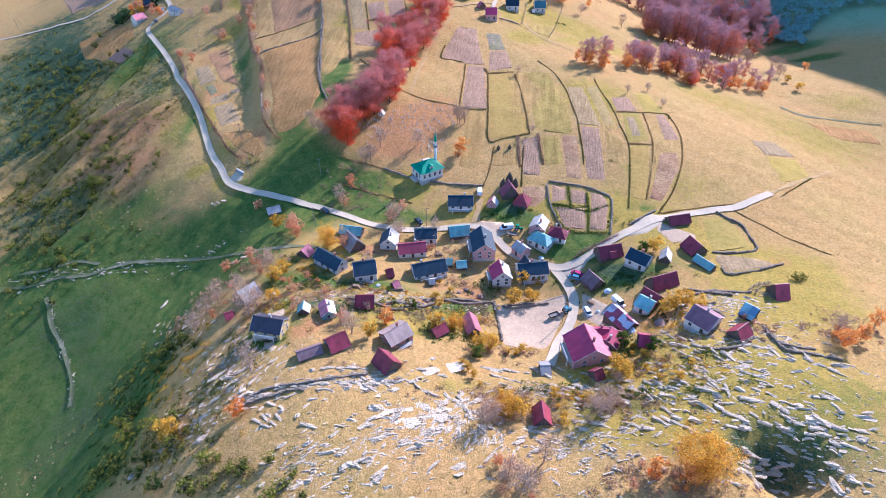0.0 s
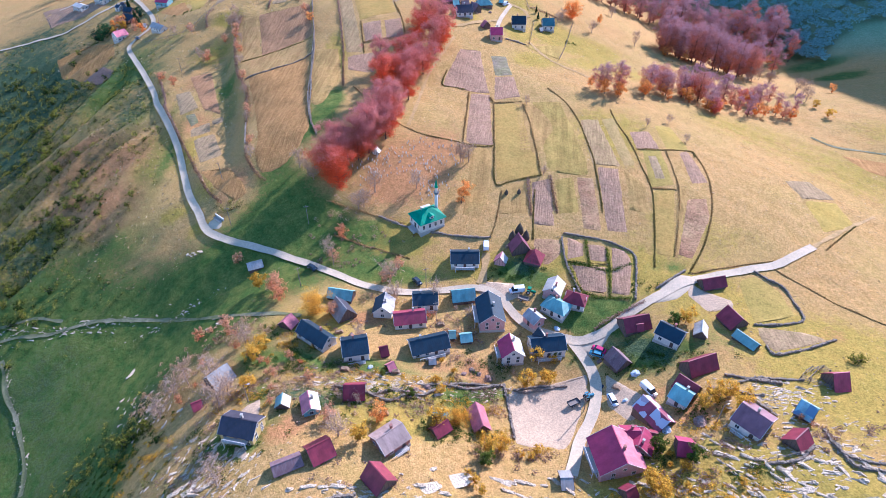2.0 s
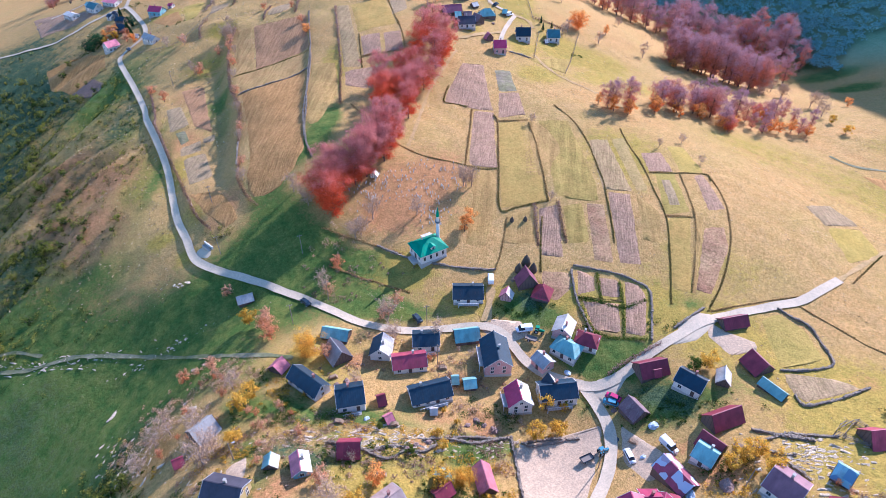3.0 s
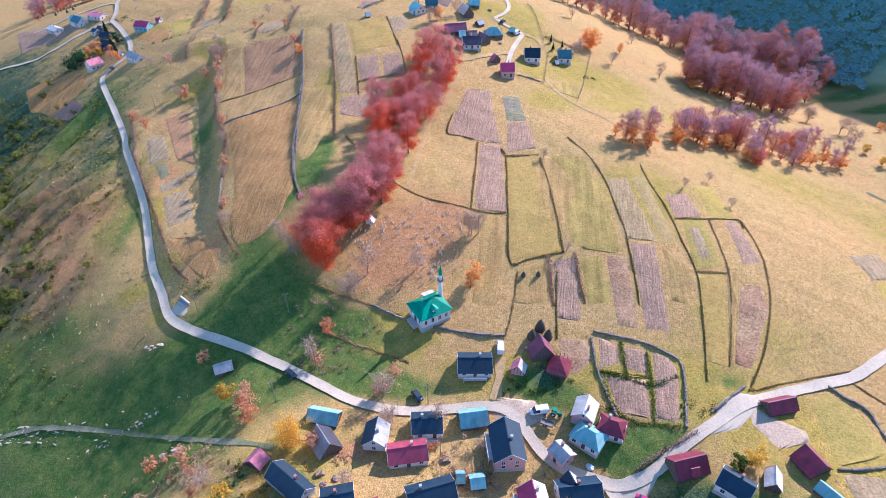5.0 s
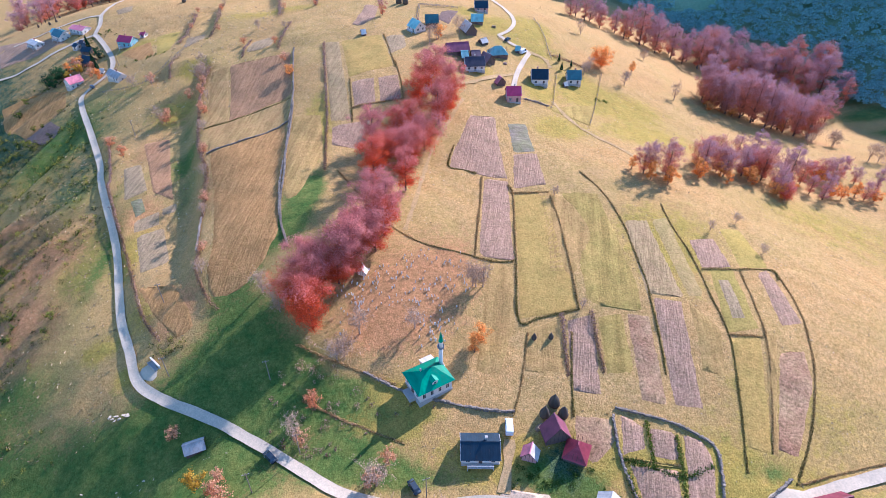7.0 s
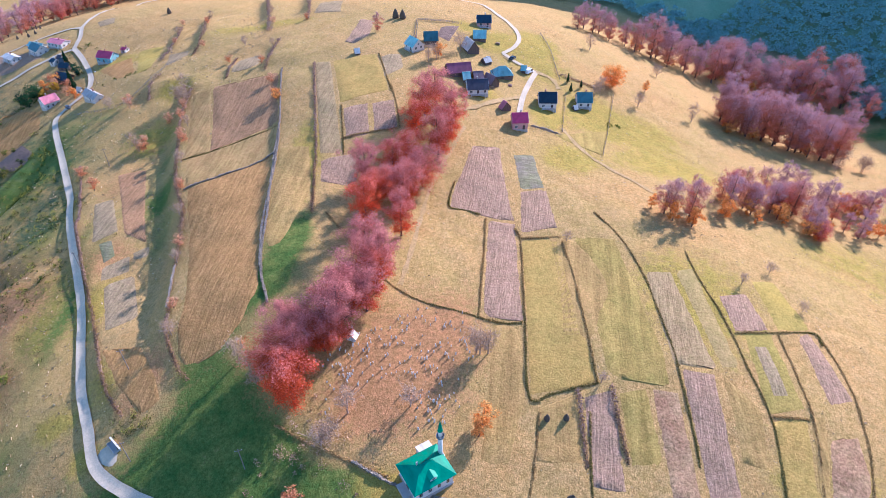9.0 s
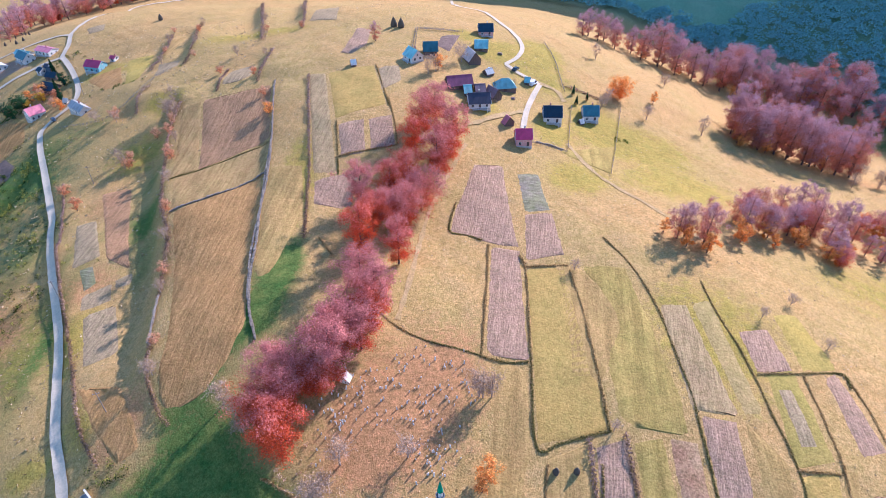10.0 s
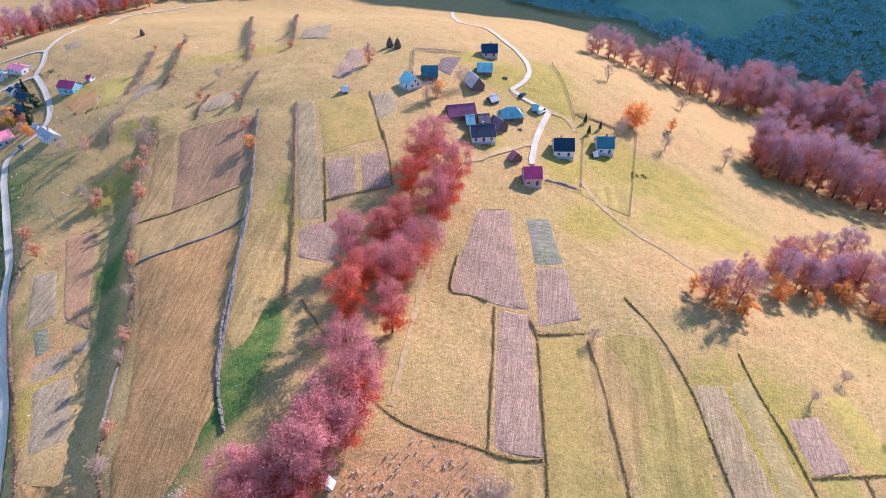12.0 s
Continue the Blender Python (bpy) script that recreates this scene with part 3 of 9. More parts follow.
cover_patch("scrub", 0.5, -170.3, 335, 14, 53)
cover_patch("green", 0.28, -273.8, 375.7, 75, 37)
cover_patch("green", 0.21, -172.8, 251.8, 42, 21)
cover_patch("green", 0.105, -221, 276, 37, 35)
cover_patch("scrub", 0.35, -241.3, 392.1, 47, 27)
cover_patch("scrub", 0.15, -207, 298.4, 38, 17)
cover_patch("green", 0.6, 55.4, 148.9, 11, 5)
cover_patch("green", 0.6, 48.7, 173.3, 11, 4)
cover_patch("green", 0.5, -29.1, 140.7, 8, 4)
cover_patch("green", 0.5, -23.6, 150, 7, 3)
cover_patch("green", 0.5, 5, 142.9, 8, 3)
cover_patch("green", 0.6, -9, 151.8, 7, 2)
cover_patch("green", 0.5, 38, 156.9, 5, 6)
cover_patch("green", 0.4, 79.9, 156.6, 6, 6)
cover_patch("rust", 0.5, -152.7, 282.1, 18, 14)
cover_patch("rust", 0.55, -190.5, 312, 21, 8)
cover_patch("rust", 0.7, -152.5, 257, 20, 9)
cover_patch("rust", 0.85, -87.9, 247.8, 8, 11)
cover_patch("rust", 0.5, -135.8, 348.4, 8, 16)
cover_patch("rust", 0.6, -121.3, 301, 9, 10)
cover_patch("rust", 0.6, -248.9, 446.4, 18, 10)
cover_patch("rust", 0.6, -181.5, 263.3, 15, 5)
cover_patch("rust", 0.45, -88.8, 310.6, 14, 23)
cover_patch("gold", 0.8, -53.6, 231.9, 6, 3)
cover_patch("gold", 0.8, -134.9, 277.2, 10, 20)
cover_patch("gold", 0.6, -76.2, 231.4, 9, 4)
cover_patch("gold", 0.7, -156.2, 289.5, 19, 12)
cover_patch("gold", 0.5, -169.4, 273.8, 18, 10)
cover_patch("green", 0.42, -127.6, 290.6, 4, 28)
cover_patch("green", 0.35, -177.8, 373.7, 15, 9)

# Green that darkens the west slope, part of its shade put into colour.
cover_patch("green", 0.21, -265, 395, 60, 45)
cover_patch("green", 0.175, -240, 320, 40, 45)
cover_patch("green", 0.105, -205, 250, 45, 25)
cover_patch("green", 0.75, -48, 150, 6, 4.5)
cover_patch("green", 0.75, -38, 148, 6, 4.5)
cover_patch("green", 0.75, -49, 137, 6, 4.5)
cover_patch("green", 0.75, -51, 123, 6, 4.5)
cover_patch("green", 0.75, -40, 127, 6, 4.5)
cover_patch("green", 0.75, -58, 120, 6, 4.5)
cover_patch("green", 0.75, 22, 191, 6, 4.5)
cover_patch("green", 0.75, 38, 173, 6, 4.5)
cover_patch("green", 0.75, 46, 168, 6, 4.5)
cover_patch("green", 0.75, 4, 140, 6, 4.5)
cover_patch("green", 0.75, 13, 143, 6, 4.5)
cover_patch("scrub", 0.55, 55, 157, 6, 4)
cover_patch("scrub", 0.55, 60, 155, 6, 4)
cover_patch("scrub", 0.55, 66, 151, 6, 4)
cover_patch("scrub", 0.55, -42, 137, 6, 4)
cover_patch("scrub", 0.55, -33, 134, 6, 4)
cover_patch("rust", 0.8, -41, 123, 5, 3.5)
cover_patch("rust", 0.8, -37, 128, 5, 3.5)
cover_patch("rust", 0.8, 10, 148, 5, 3.5)
cover_patch("rust", 0.8, -8, 140, 5, 3.5)
cover_patch("rust", 0.8, -24, 170, 5, 3.5)
cover_patch("rust", 0.8, 64, 129, 5, 3.5)
# Scrub here deepens the valley side, standing in for shade it lacks.
cover_patch("scrub", 0.4, -128, 128, 26, 32)
cover_patch("rust", 0.4, -72, 104, 8, 10)
cover_patch("scrub", 0.4, -150, 172, 25, 20)
cover_patch("scrub", 0.5, -93, 148, 9, 16)
# Scrub cover and painted-in shade together darken the west slope.
cover_patch("scrub", 0.75, -290, 430, 50, 40)
cover_patch("scrub", 0.5, -300, 480, 40, 25)
cover_patch("scrub", 0.6, -255, 330, 35, 30)
cover_patch("scrub", 0.45, -205, 250, 45, 22)
cover_patch("green", 0.55, -45.2, 222.8, 9, 5)
cover_patch("green", 0.55, -31.3, 215.2, 9, 5)
cover_patch("green", 0.55, -46.0, 208.4, 9, 5)
cover_patch("green", 0.55, -29.5, 200.7, 9, 5)
cover_patch("green", 0.55, -33.9, 191.5, 9, 5)
cover_patch("green", 0.55, -16.9, 190.1, 9, 5)
cover_patch("green", 0.8, -33, 212, 10, 6)
cover_patch("green", 0.8, -24, 197, 10, 4)
cover_patch("green", 0.5, -45, 214, 8, 8)

# Grass green, partly shade painted onto the ground right of the road.
cover_patch("green", 0.6, -20, 193, 12, 4)
cover_patch("green", 0.5, -6, 190, 8, 3)


def covers(X, Y):
    """How much green, rust, scrub and golden grass the hillside bears at x, y; some green and scrub paints in shade."""
    c = [np.zeros_like(X) for i in range(4)]
    for kind, much, x, y, sx, sy, turn in PATCHES:
        c["green rust scrub gold".split().index(kind)] += much * blob(X, Y, x, y, sx, sy, turn)
    return c


def build_ground():
    def axis(lo, a, b, step, hi):
        left = a - np.cumsum(np.geomspace(step * 1.4, 260, 22))
        right = b + np.cumsum(np.geomspace(step * 1.4, 260, 22))
        return np.concatenate([[lo], left[left > lo][::-1], np.arange(a, b + 0.1, step), right[right < hi], [hi]])

    xs, ys = axis(-2600, -280, 330, 2.2, 2800), axis(-1800, 30, 760, 2.2, 3200)
    X, Y = np.meshgrid(xs, ys)
    Z = gz(X, Y)
    nx, ny = len(xs), len(ys)
    rock = np.clip(blob(X, Y, 30, 85, 110, 34), 0, 1)
    Z = Z + rock * (0.35 * np.sin(X * 0.9 + Y * 0.6 + np.sin(Y * 0.4)) * np.sin(Y * 1.1 - X * 0.2))
    idx = np.arange(nx * ny).reshape(ny, nx)
    faces = np.stack([idx[:-1, :-1], idx[:-1, 1:], idx[1:, 1:], idx[1:, :-1]], -1).reshape(-1, 4)
    me = bpy.data.meshes.new("ground")
    me.vertices.add(nx * ny)
    me.vertices.foreach_set("co", np.stack([X, Y, Z], -1).astype(np.float32).ravel())
    me.loops.add(faces.size)
    me.loops.foreach_set("vertex_index", faces.ravel().astype(np.int32))
    me.polygons.add(len(faces))
    me.polygons.foreach_set("loop_start", np.arange(0, faces.size, 4, dtype=np.int32))
    me.polygons.foreach_set("use_smooth", np.ones(len(faces), dtype=bool))
    green, rust, wood, gold = covers(X, Y)
    cov = np.stack([green, rust, wood, gold], -1).clip(0, 1)
    ca = me.color_attributes.new("cover", "FLOAT_COLOR", "POINT")
    ca.data.foreach_set("color", cov.astype(np.float32).ravel())
    fa = me.attributes.new("far_haze", "FLOAT", "POINT")
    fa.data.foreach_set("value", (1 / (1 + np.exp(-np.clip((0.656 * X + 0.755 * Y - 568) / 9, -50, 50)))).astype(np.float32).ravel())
    me.materials.append(GROUND)
    me.update(calc_edges=True)
    tagged(new("ground", me), "rolling autumn hillside of straw-coloured grass", "ground", kind="structure")


build_ground()
LIFT = [0]
PLOTS, LANES = [], []


def drape(name, pts, mat, label, category, rag=0.35, step=2.0):
    """A field laid over the ground: a polygon cut into strips along y."""
    LIFT[0] += 1
    lift = 0.10 + 0.006 * (LIFT[0] % 9)
    PLOTS.append(np.array(pts, float))
    p = [Vector(q) for q in pts]
    lo, hi = min(q.y for q in p), max(q.y for q in p)
    n = max(2, int((hi - lo) / step) + 1)
    cols = max(2, int((max(q.x for q in p) - min(q.x for q in p)) / step) + 1)
    rnd = random.Random(len(name) + int(lo * 7))
    verts, faces = [], []
    for r in range(n + 1):
        y = lo + (hi - lo) * min(max(r / n, 0.002), 0.998)
        cut = []
        for a, b in zip(p, p[1:] + p[:1]):
            if (a.y - y) * (b.y - y) < 0:
                cut.append(a.x + (b.x - a.x) * (y - a.y) / (b.y - a.y))
        x0, x1 = min(cut) + rnd.uniform(-rag, rag) * 0.6, max(cut) + rnd.uniform(-rag, rag) * 0.6
        for c in range(cols + 1):
            x = x0 + (x1 - x0) * c / cols
            yy = y + (rnd.uniform(-rag, rag) if r in (0, n) else 0)
            verts.append((x, yy, hz(x, yy) + (-0.05 if r in (0, n) or c in (0, cols) else lift)))
    w = cols + 1
    for r in range(n):
        for c in range(cols):
            faces.append((r * w + c, r * w + c + 1, (r + 1) * w + c + 1, (r + 1) * w + c))
    return tagged(mesh_obj(name, verts, faces, mat, True), label, category, kind="structure")


def open_land(x, y, lanes=True):
    """True where no plot or lane lies."""
    ok = np.ones(len(x), bool)
    for p in PLOTS:
        near = np.nonzero((x > p[:, 0].min()) & (x < p[:, 0].max()) & (y > p[:, 1].min()) & (y < p[:, 1].max()))[0]
        ins = np.zeros(len(near), bool)
        for a, b in zip(p, np.roll(p, -1, 0)):
            if abs(a[1] - b[1]) > 1e-6:
                hit = (a[1] > y[near]) != (b[1] > y[near])
                ins ^= hit & (x[near] < a[0] + (b[0] - a[0]) * (y[near] - a[1]) / (b[1] - a[1]))
        ok[near[ins]] = False
    for c, w in LANES if lanes else ():
        near = np.nonzero(ok & (x > c[:, 0].min() - w) & (x < c[:, 0].max() + w) & (y > c[:, 1].min() - w) & (y < c[:, 1].max() + w))[0]
        d = np.full(len(near), 1e9)
        for q in c:
            d = np.minimum(d, (x[near] - q[0]) ** 2 + (y[near] - q[1]) ** 2)
        ok[near[d < (0.5 * w + 0.5) ** 2]] = False
    return ok


def glide(pts, step=1.6):
    """Points of a smooth curve through pts."""
    p = [np.array(q, float) for q in pts]
    p = [2 * p[0] - p[1]] + p + [2 * p[-1] - p[-2]]
    res = []
    for a, b, c, d in zip(p, p[1:], p[2:], p[3:]):
        n = max(2, int(np.linalg.norm(c - b) / step))
        for i in range(n):
            t = i / n
            res.append(0.5 * (2 * b + (c - a) * t + (2 * a - 5 * b + 4 * c - d) * t * t + (3 * b - a - 3 * c + d) * t ** 3))
    res.append(p[-2])
    return np.array(res)


def road(kind, width, pts, label):
    LIFT[0] += 1
    lift = (0.24 if kind == "main" else 0.15) + 0.006 * (LIFT[0] % 9)
    c = glide(pts)
    for k in range(10 if kind == "main" else 3):
        c[1:-1] = 0.25 * c[:-2] + 0.5 * c[1:-1] + 0.25 * c[2:]
    LANES.append((c, width))
    d = np.gradient(c, axis=0)
    d = d / np.maximum(1e-6, np.linalg.norm(d, axis=1))[:, None]
    nrm = np.stack([-d[:, 1], d[:, 0]], -1)
    verts, faces = [], []
    m = 5
    for i, (q, s) in enumerate(zip(c, nrm)):
        w = width * (0.5 + (0.018 if kind == "main" else 0.14) * math.sin(i * 0.9 + math.sin(i * 0.37) * 2))
        mid = hz(*q)
        for k in range(m):
            f = -1 + 2 * k / (m - 1)
            x, y = q + s * w * f
            g = hz(x, y)
            near = 0.25 * (hz(x - 1.1, y) + hz(x + 1.1, y) + hz(x, y - 1.1) + hz(x, y + 1.1))
            verts.append((x, y, max(g, near, 0.5 * (g + mid)) + lift + (0.05 if kind == "main" else 0.0)))
    for i in range(len(c) - 1):
        for k in range(m - 1):
            faces.append((i * m + k, (i + 1) * m + k, (i + 1) * m + k + 1, i * m + k + 1))
    return tagged(mesh_obj("road" if kind == "main" else "path", verts, faces, ROAD[kind], True), label, "road" if kind == "main" else "path", kind="structure")


# ---- fields and roads ----
drape("field", [(8.2, 349.9), (19.4, 351.5), (21.8, 305.7), (12.1, 308.4), (-1.3, 313.7), (0.4, 322.3)], SOIL["plow"], "freshly ploughed plot with pale purplish-brown furrows", "field")
drape("field", [(12.3, 306.5), (22, 304.6), (20.7, 260.5), (8.5, 262.7)], SOIL["plow"], "freshly ploughed plot with pale purplish-brown furrows", "field")
drape("field", [(25.1, 324.8), (35.1, 325.2), (36.6, 301.4), (22.9, 300.6)], SOIL["plow"], "freshly ploughed plot with pale purplish-brown furrows", "field")
drape("field", [(24.3, 348.9), (32.9, 349.1), (34.9, 325.6), (25.1, 324.8)], SOIL["garden"], "vegetable garden plot with rows of plants", "field")
drape("field", [(22.8, 297.3), (36, 297.2), (38.3, 240.4), (20, 236.5)], SOIL["pasture"], "fenced yellow-green grazing plot", "field")
drape("field", [(34, 236.7), (42.1, 237.7), (40.1, 210.8), (32.1, 212)], SOIL["plow"], "freshly ploughed plot with pale purplish-brown furrows", "field")
drape("field", [(51.7, 237.8), (58.3, 236.5), (56.4, 207.3), (49.6, 209.1)], SOIL["scrub"], "strip of dry brown weeds and stalks", "field")
drape("field", [(60.4, 243.1), (69.1, 242.6), (65.1, 205.4), (57.9, 206.6)], SOIL["plow"], "freshly ploughed plot with pale purplish-brown furrows", "field")
drape("field", [(81.6, 256.6), (90, 257.7), (88.3, 230.8), (78, 229.2)], SOIL["green"], "plot of short green grass", "field")
drape("field", [(78.2, 228.7), (88.1, 229.1), (78.1, 193.4), (72.2, 194.2)], SOIL["pasture"], "fenced yellow-green grazing plot", "field")
drape("field", [(81.5, 251.9), (87.6, 252.5), (87.2, 233.1), (80.1, 232.9)], SOIL["fallow"], "fallow plot of greyish brown earth", "field")
drape("field", [(97.1, 255.3), (101.3, 257.5), (101.5, 233.2), (95.2, 232.4)], SOIL["plow"], "freshly ploughed plot with pale purplish-brown furrows", "field")
drape("field", [(91.4, 224.2), (98.5, 224.5), (97.1, 213.8), (84.2, 192.6), (79.2, 193.4)], SOIL["scrub"], "strip of dry brown weeds and stalks", "field")
drape("field", [(59.8, 280.9), (68.4, 280.9), (70.6, 242.9), (58.9, 243.6)], SOIL["pale"], "plot of pale harvested stubble", "field")
drape("field", [(69.5, 280.9), (76.1, 283.2), (76.4, 242.8), (71.5, 242.8)], SOIL["palegreen"], "pale strip of mown meadow", "field")
drape("field", [(79.7, 271), (89.2, 272.5), (90.1, 256.8), (79.4, 255.6)], SOIL["plow"], "freshly ploughed plot with pale purplish-brown furrows", "field")
drape("field", [(97.1, 255.4), (101.9, 256.4), (102.8, 233), (95.2, 232.4)], SOIL["plow"], "freshly ploughed plot with pale purplish-brown furrows", "field")
drape("field", [(92.9, 279.9), (101.2, 280.1), (103.1, 258.8), (92.2, 256.8)], SOIL["yellow"], "plot of bright yellow-green grass", "field")
drape("field", [(43.3, 205.1), (49, 202.4), (47.8, 194.2), (41.6, 193.7)], SOIL["plow"], "freshly ploughed plot with pale purplish-brown furrows", "field")
drape("field", [(49.6, 201.5), (57, 199.1), (55.3, 192.1), (48.3, 193.7)], SOIL["plow"], "freshly ploughed plot with pale purplish-brown furrows", "field")
drape("field", [(57.7, 199.1), (62.5, 197.1), (63.6, 192.6), (59.5, 176.2), (53.2, 176.7), (56.3, 191.2)], SOIL["plow"], "freshly ploughed plot with pale purplish-brown furrows", "field")
drape("field", [(42.8, 191.6), (54.8, 190.2), (52.6, 178.3), (44.6, 180.3)], SOIL["plow"], "freshly ploughed plot with pale purplish-brown furrows", "field")
drape("field", [(79.8, 181), (83, 178.2), (91.8, 172.9), (89.6, 169.6), (81.3, 167.8), (77.3, 175.8)], SOIL["gravel"], "open yard of pale trodden gravel", "yard")
drape("field", [(96, 183.2), (103.4, 185.9), (109.4, 179.4), (108.5, 166.2), (93.6, 163.6)], SOIL["green"], "plot of short green grass", "field")
drape("field", [(93.3, 161.3), (105.8, 160.2), (113.9, 156.2), (94.4, 150.4), (92, 155.3)], SOIL["fallow"], "fallow plot of greyish brown earth", "field")
drape("field", [(140.3, 247.4), (154.3, 252.4), (160.4, 240), (142.3, 234.3)], SOIL["fallow"], "fallow plot of greyish brown earth", "field")
drape("field", [(141.9, 233.5), (158.9, 237.6), (158.4, 220.7), (140.5, 213.2)], SOIL["yellow"], "plot of bright yellow-green grass", "field")
drape("field", [(-63.5, 411.5), (-55.8, 410.6), (-42.2, 343.1), (-42.2, 340.1), (-50.3, 340.2)], SOIL["pale"], "plot of pale harvested stubble", "field")
drape("field", [(-55, 410.4), (-34.5, 413.8), (-26.1, 381.2), (-46.3, 371.4)], SOIL["pasture"], "fenced yellow-green grazing plot", "field")
drape("field", [(-44.7, 367.8), (-34.5, 370.6), (-31.8, 350.8), (-41.6, 348.6)], SOIL["plow"], "freshly ploughed plot with pale purplish-brown furrows", "field")
drape("field", [(-33.1, 370.9), (-23.7, 374.1), (-21.1, 356.3), (-30.6, 352.4)], SOIL["plow"], "freshly ploughed plot with pale purplish-brown furrows", "field")
drape("field", [(-49.9, 337), (-33.6, 341.8), (-34.7, 322.6), (-47.8, 323.5)], SOIL["plow"], "freshly ploughed plot with pale purplish-brown furrows", "field")
drape("field", [(-4.9, 449.1), (5, 452), (-0.7, 432.1), (-7, 436.9)], SOIL["darkplow"], "small plot of dark turned earth", "field")
drape("field", [(16.4, 142.9), (29.6, 147.1), (41.6, 149.3), (41, 143.3), (35.6, 131.3), (31.5, 123.9), (18.1, 124)], SOIL["gravel"], "open yard of pale trodden gravel", "yard")
drape("field", [(-267.7, 441.7), (-254, 449.4), (-224.6, 445), (-214.5, 419.8), (-232, 405.4), (-255.2, 420.7)], SOIL["orange"], "orange-brown stubble terrace", "field")
drape("field", [(-238.1, 408.2), (-223.3, 414.5), (-205.9, 398.9), (-204.5, 387.8), (-221.4, 394.1)], SOIL["darkplow"], "small plot of dark turned earth", "field")
drape("field", [(189, 287.9), (220, 281.3), (218, 266.9), (195.3, 273.3)], SOIL["orange"], "orange-brown stubble terrace", "field")
drape("field", [(-52.1, 120.2), (-47.7, 119.2), (-47.6, 115.5), (-51.2, 116)], SOIL["gravel"], "open yard of pale trodden gravel", "yard")
drape("field", [(-54.3, 132.4), (-49.7, 135.6), (-47.9, 133), (-48.4, 127.7), (-53.5, 129.8)], SOIL["gravel"], "open yard of pale trodden gravel", "yard")
drape("field", [(46.5, 148.2), (53.9, 139.7), (56.5, 134.2), (48.8, 130.7), (44.2, 137.5)], SOIL["gravel"], "open yard of pale trodden gravel", "yard")
drape("field", [(-94.6, 227.6), (-91.1, 230.3), (-86.7, 226.3), (-88.1, 223), (-92.1, 224.4)], SOIL["concrete"], "pale concrete pull-out beside the road bend", "field")
# Dark bluish triangle laid over the road fork.
drape("field", [(42.9, 148.5), (46, 144.3), (42.5, 141.3)], SOIL["forkpatch"], "dark bluish triangular patch at the fork", "field")
drape("field", [(-33.1, 410.9), (-23, 413.6), (-21.1, 400.3), (-29.2, 391.5)], SOIL["fallow"], "fallow plot of greyish brown earth", "field")
drape("field", [(-67.9, 347.1), (-55.1, 346), (-50.2, 320.2), (-53.5, 299), (-55.5, 290), (-58.5, 288.5), (-61.5, 293), (-64.2, 311.6)], SOIL["strip"], "narrow strip of golden stubble", "field")
drape("field", [(40.6, 297.7), (53.9, 297.3), (56.3, 273.5), (57.9, 248.9), (57.1, 238.3), (45.4, 239.3), (40.8, 243.3), (40.8, 261.4), (41.2, 283.8)], SOIL["meadow"], "strip of olive-green mown meadow", "field")
drape("field", [(42.9, 237.4), (50.8, 238.4), (50.2, 216.9), (42, 216.9)], SOIL["meadow"], "strip of olive-green mown meadow", "field")
drape("field", [(21.4, 233.1), (33.1, 237.3), (31.3, 217.6), (18.5, 218.3)], SOIL["strip"], "narrow strip of golden stubble", "field")
drape("field", [(11.8, 261.4), (19.7, 257.9), (19.3, 236.2), (13.3, 218.4), (6.2, 218.6)], SOIL["strip"], "narrow strip of golden stubble", "field")
drape("field", [(70.9, 241.2), (77.5, 229.9), (73.6, 215.2), (67.6, 215.4)], SOIL["strip"], "narrow strip of golden stubble", "field")
drape("field", [(37.5, 299.2), (45.1, 288.9), (48.7, 278.1), (48.5, 271.7), (43.7, 262.9), (39.1, 253.7), (30.4, 254), (32, 297.3)], SOIL["strip"], "narrow strip of golden stubble", "field")
drape("field", [(-167.8, 475.5), (-157.4, 498.9), (-150.1, 503.2), (-152.1, 466.2)], SOIL["strip"], "narrow strip of golden stubble", "field")
drape("field", [(41.9, 369.8), (47.3, 370.6), (70.8, 383.2), (62.8, 356.9), (52.3, 363.5)], SOIL["meadow"], "strip of olive-green mown meadow", "field")
drape("field", [(48.7, 202.4), (49.8, 202.3), (48.6, 193.3), (47.5, 193.4)], SOIL["green"], "plot of short green grass", "field")
drape("field", [(57, 199.1), (58, 199.1), (53.8, 176.7), (52.7, 176.7)], SOIL["green"], "plot of short green grass", "field")
drape("field", [(41.6, 193.6), (55.8, 191.2), (55.7, 190.2), (41.7, 192.4)], SOIL["green"], "plot of short green grass", "field")
drape("field", [(88.6, 228.9), (92.5, 229), (79.3, 192.5), (77.8, 192.5)], SOIL["strip"], "narrow strip of golden stubble", "field")
drape("field", [(-110.9, 403.6), (-80.2, 407.7), (-71.8, 366.8), (-86.4, 360.1), (-98.4, 353.8)], SOIL["brown"], "brown stubble field between stone walls", "field")
drape("field", [(-120.2, 402.4), (-111.4, 403.7), (-98.8, 353.9), (-109.1, 351.7)], SOIL["tan"], "tan mown field", "field")
drape("field", [(-107.3, 348.8), (-85.9, 358.3), (-71.5, 364.3), (-70, 344), (-85.1, 336), (-100.5, 330)], SOIL["tan"], "tan mown field", "field")
drape("field", [(-99.8, 328.5), (-85, 335.2), (-69.8, 342.6), (-64.5, 318), (-61.2, 290), (-58.5, 272), (-61, 260.5), (-65, 253), (-69.5, 249.2), (-74.5, 248.8), (-78.2, 252), (-80.6, 259.5), (-82, 271.8), (-92, 305.8)], SOIL["orange"], "orange-brown stubble terrace", "field")
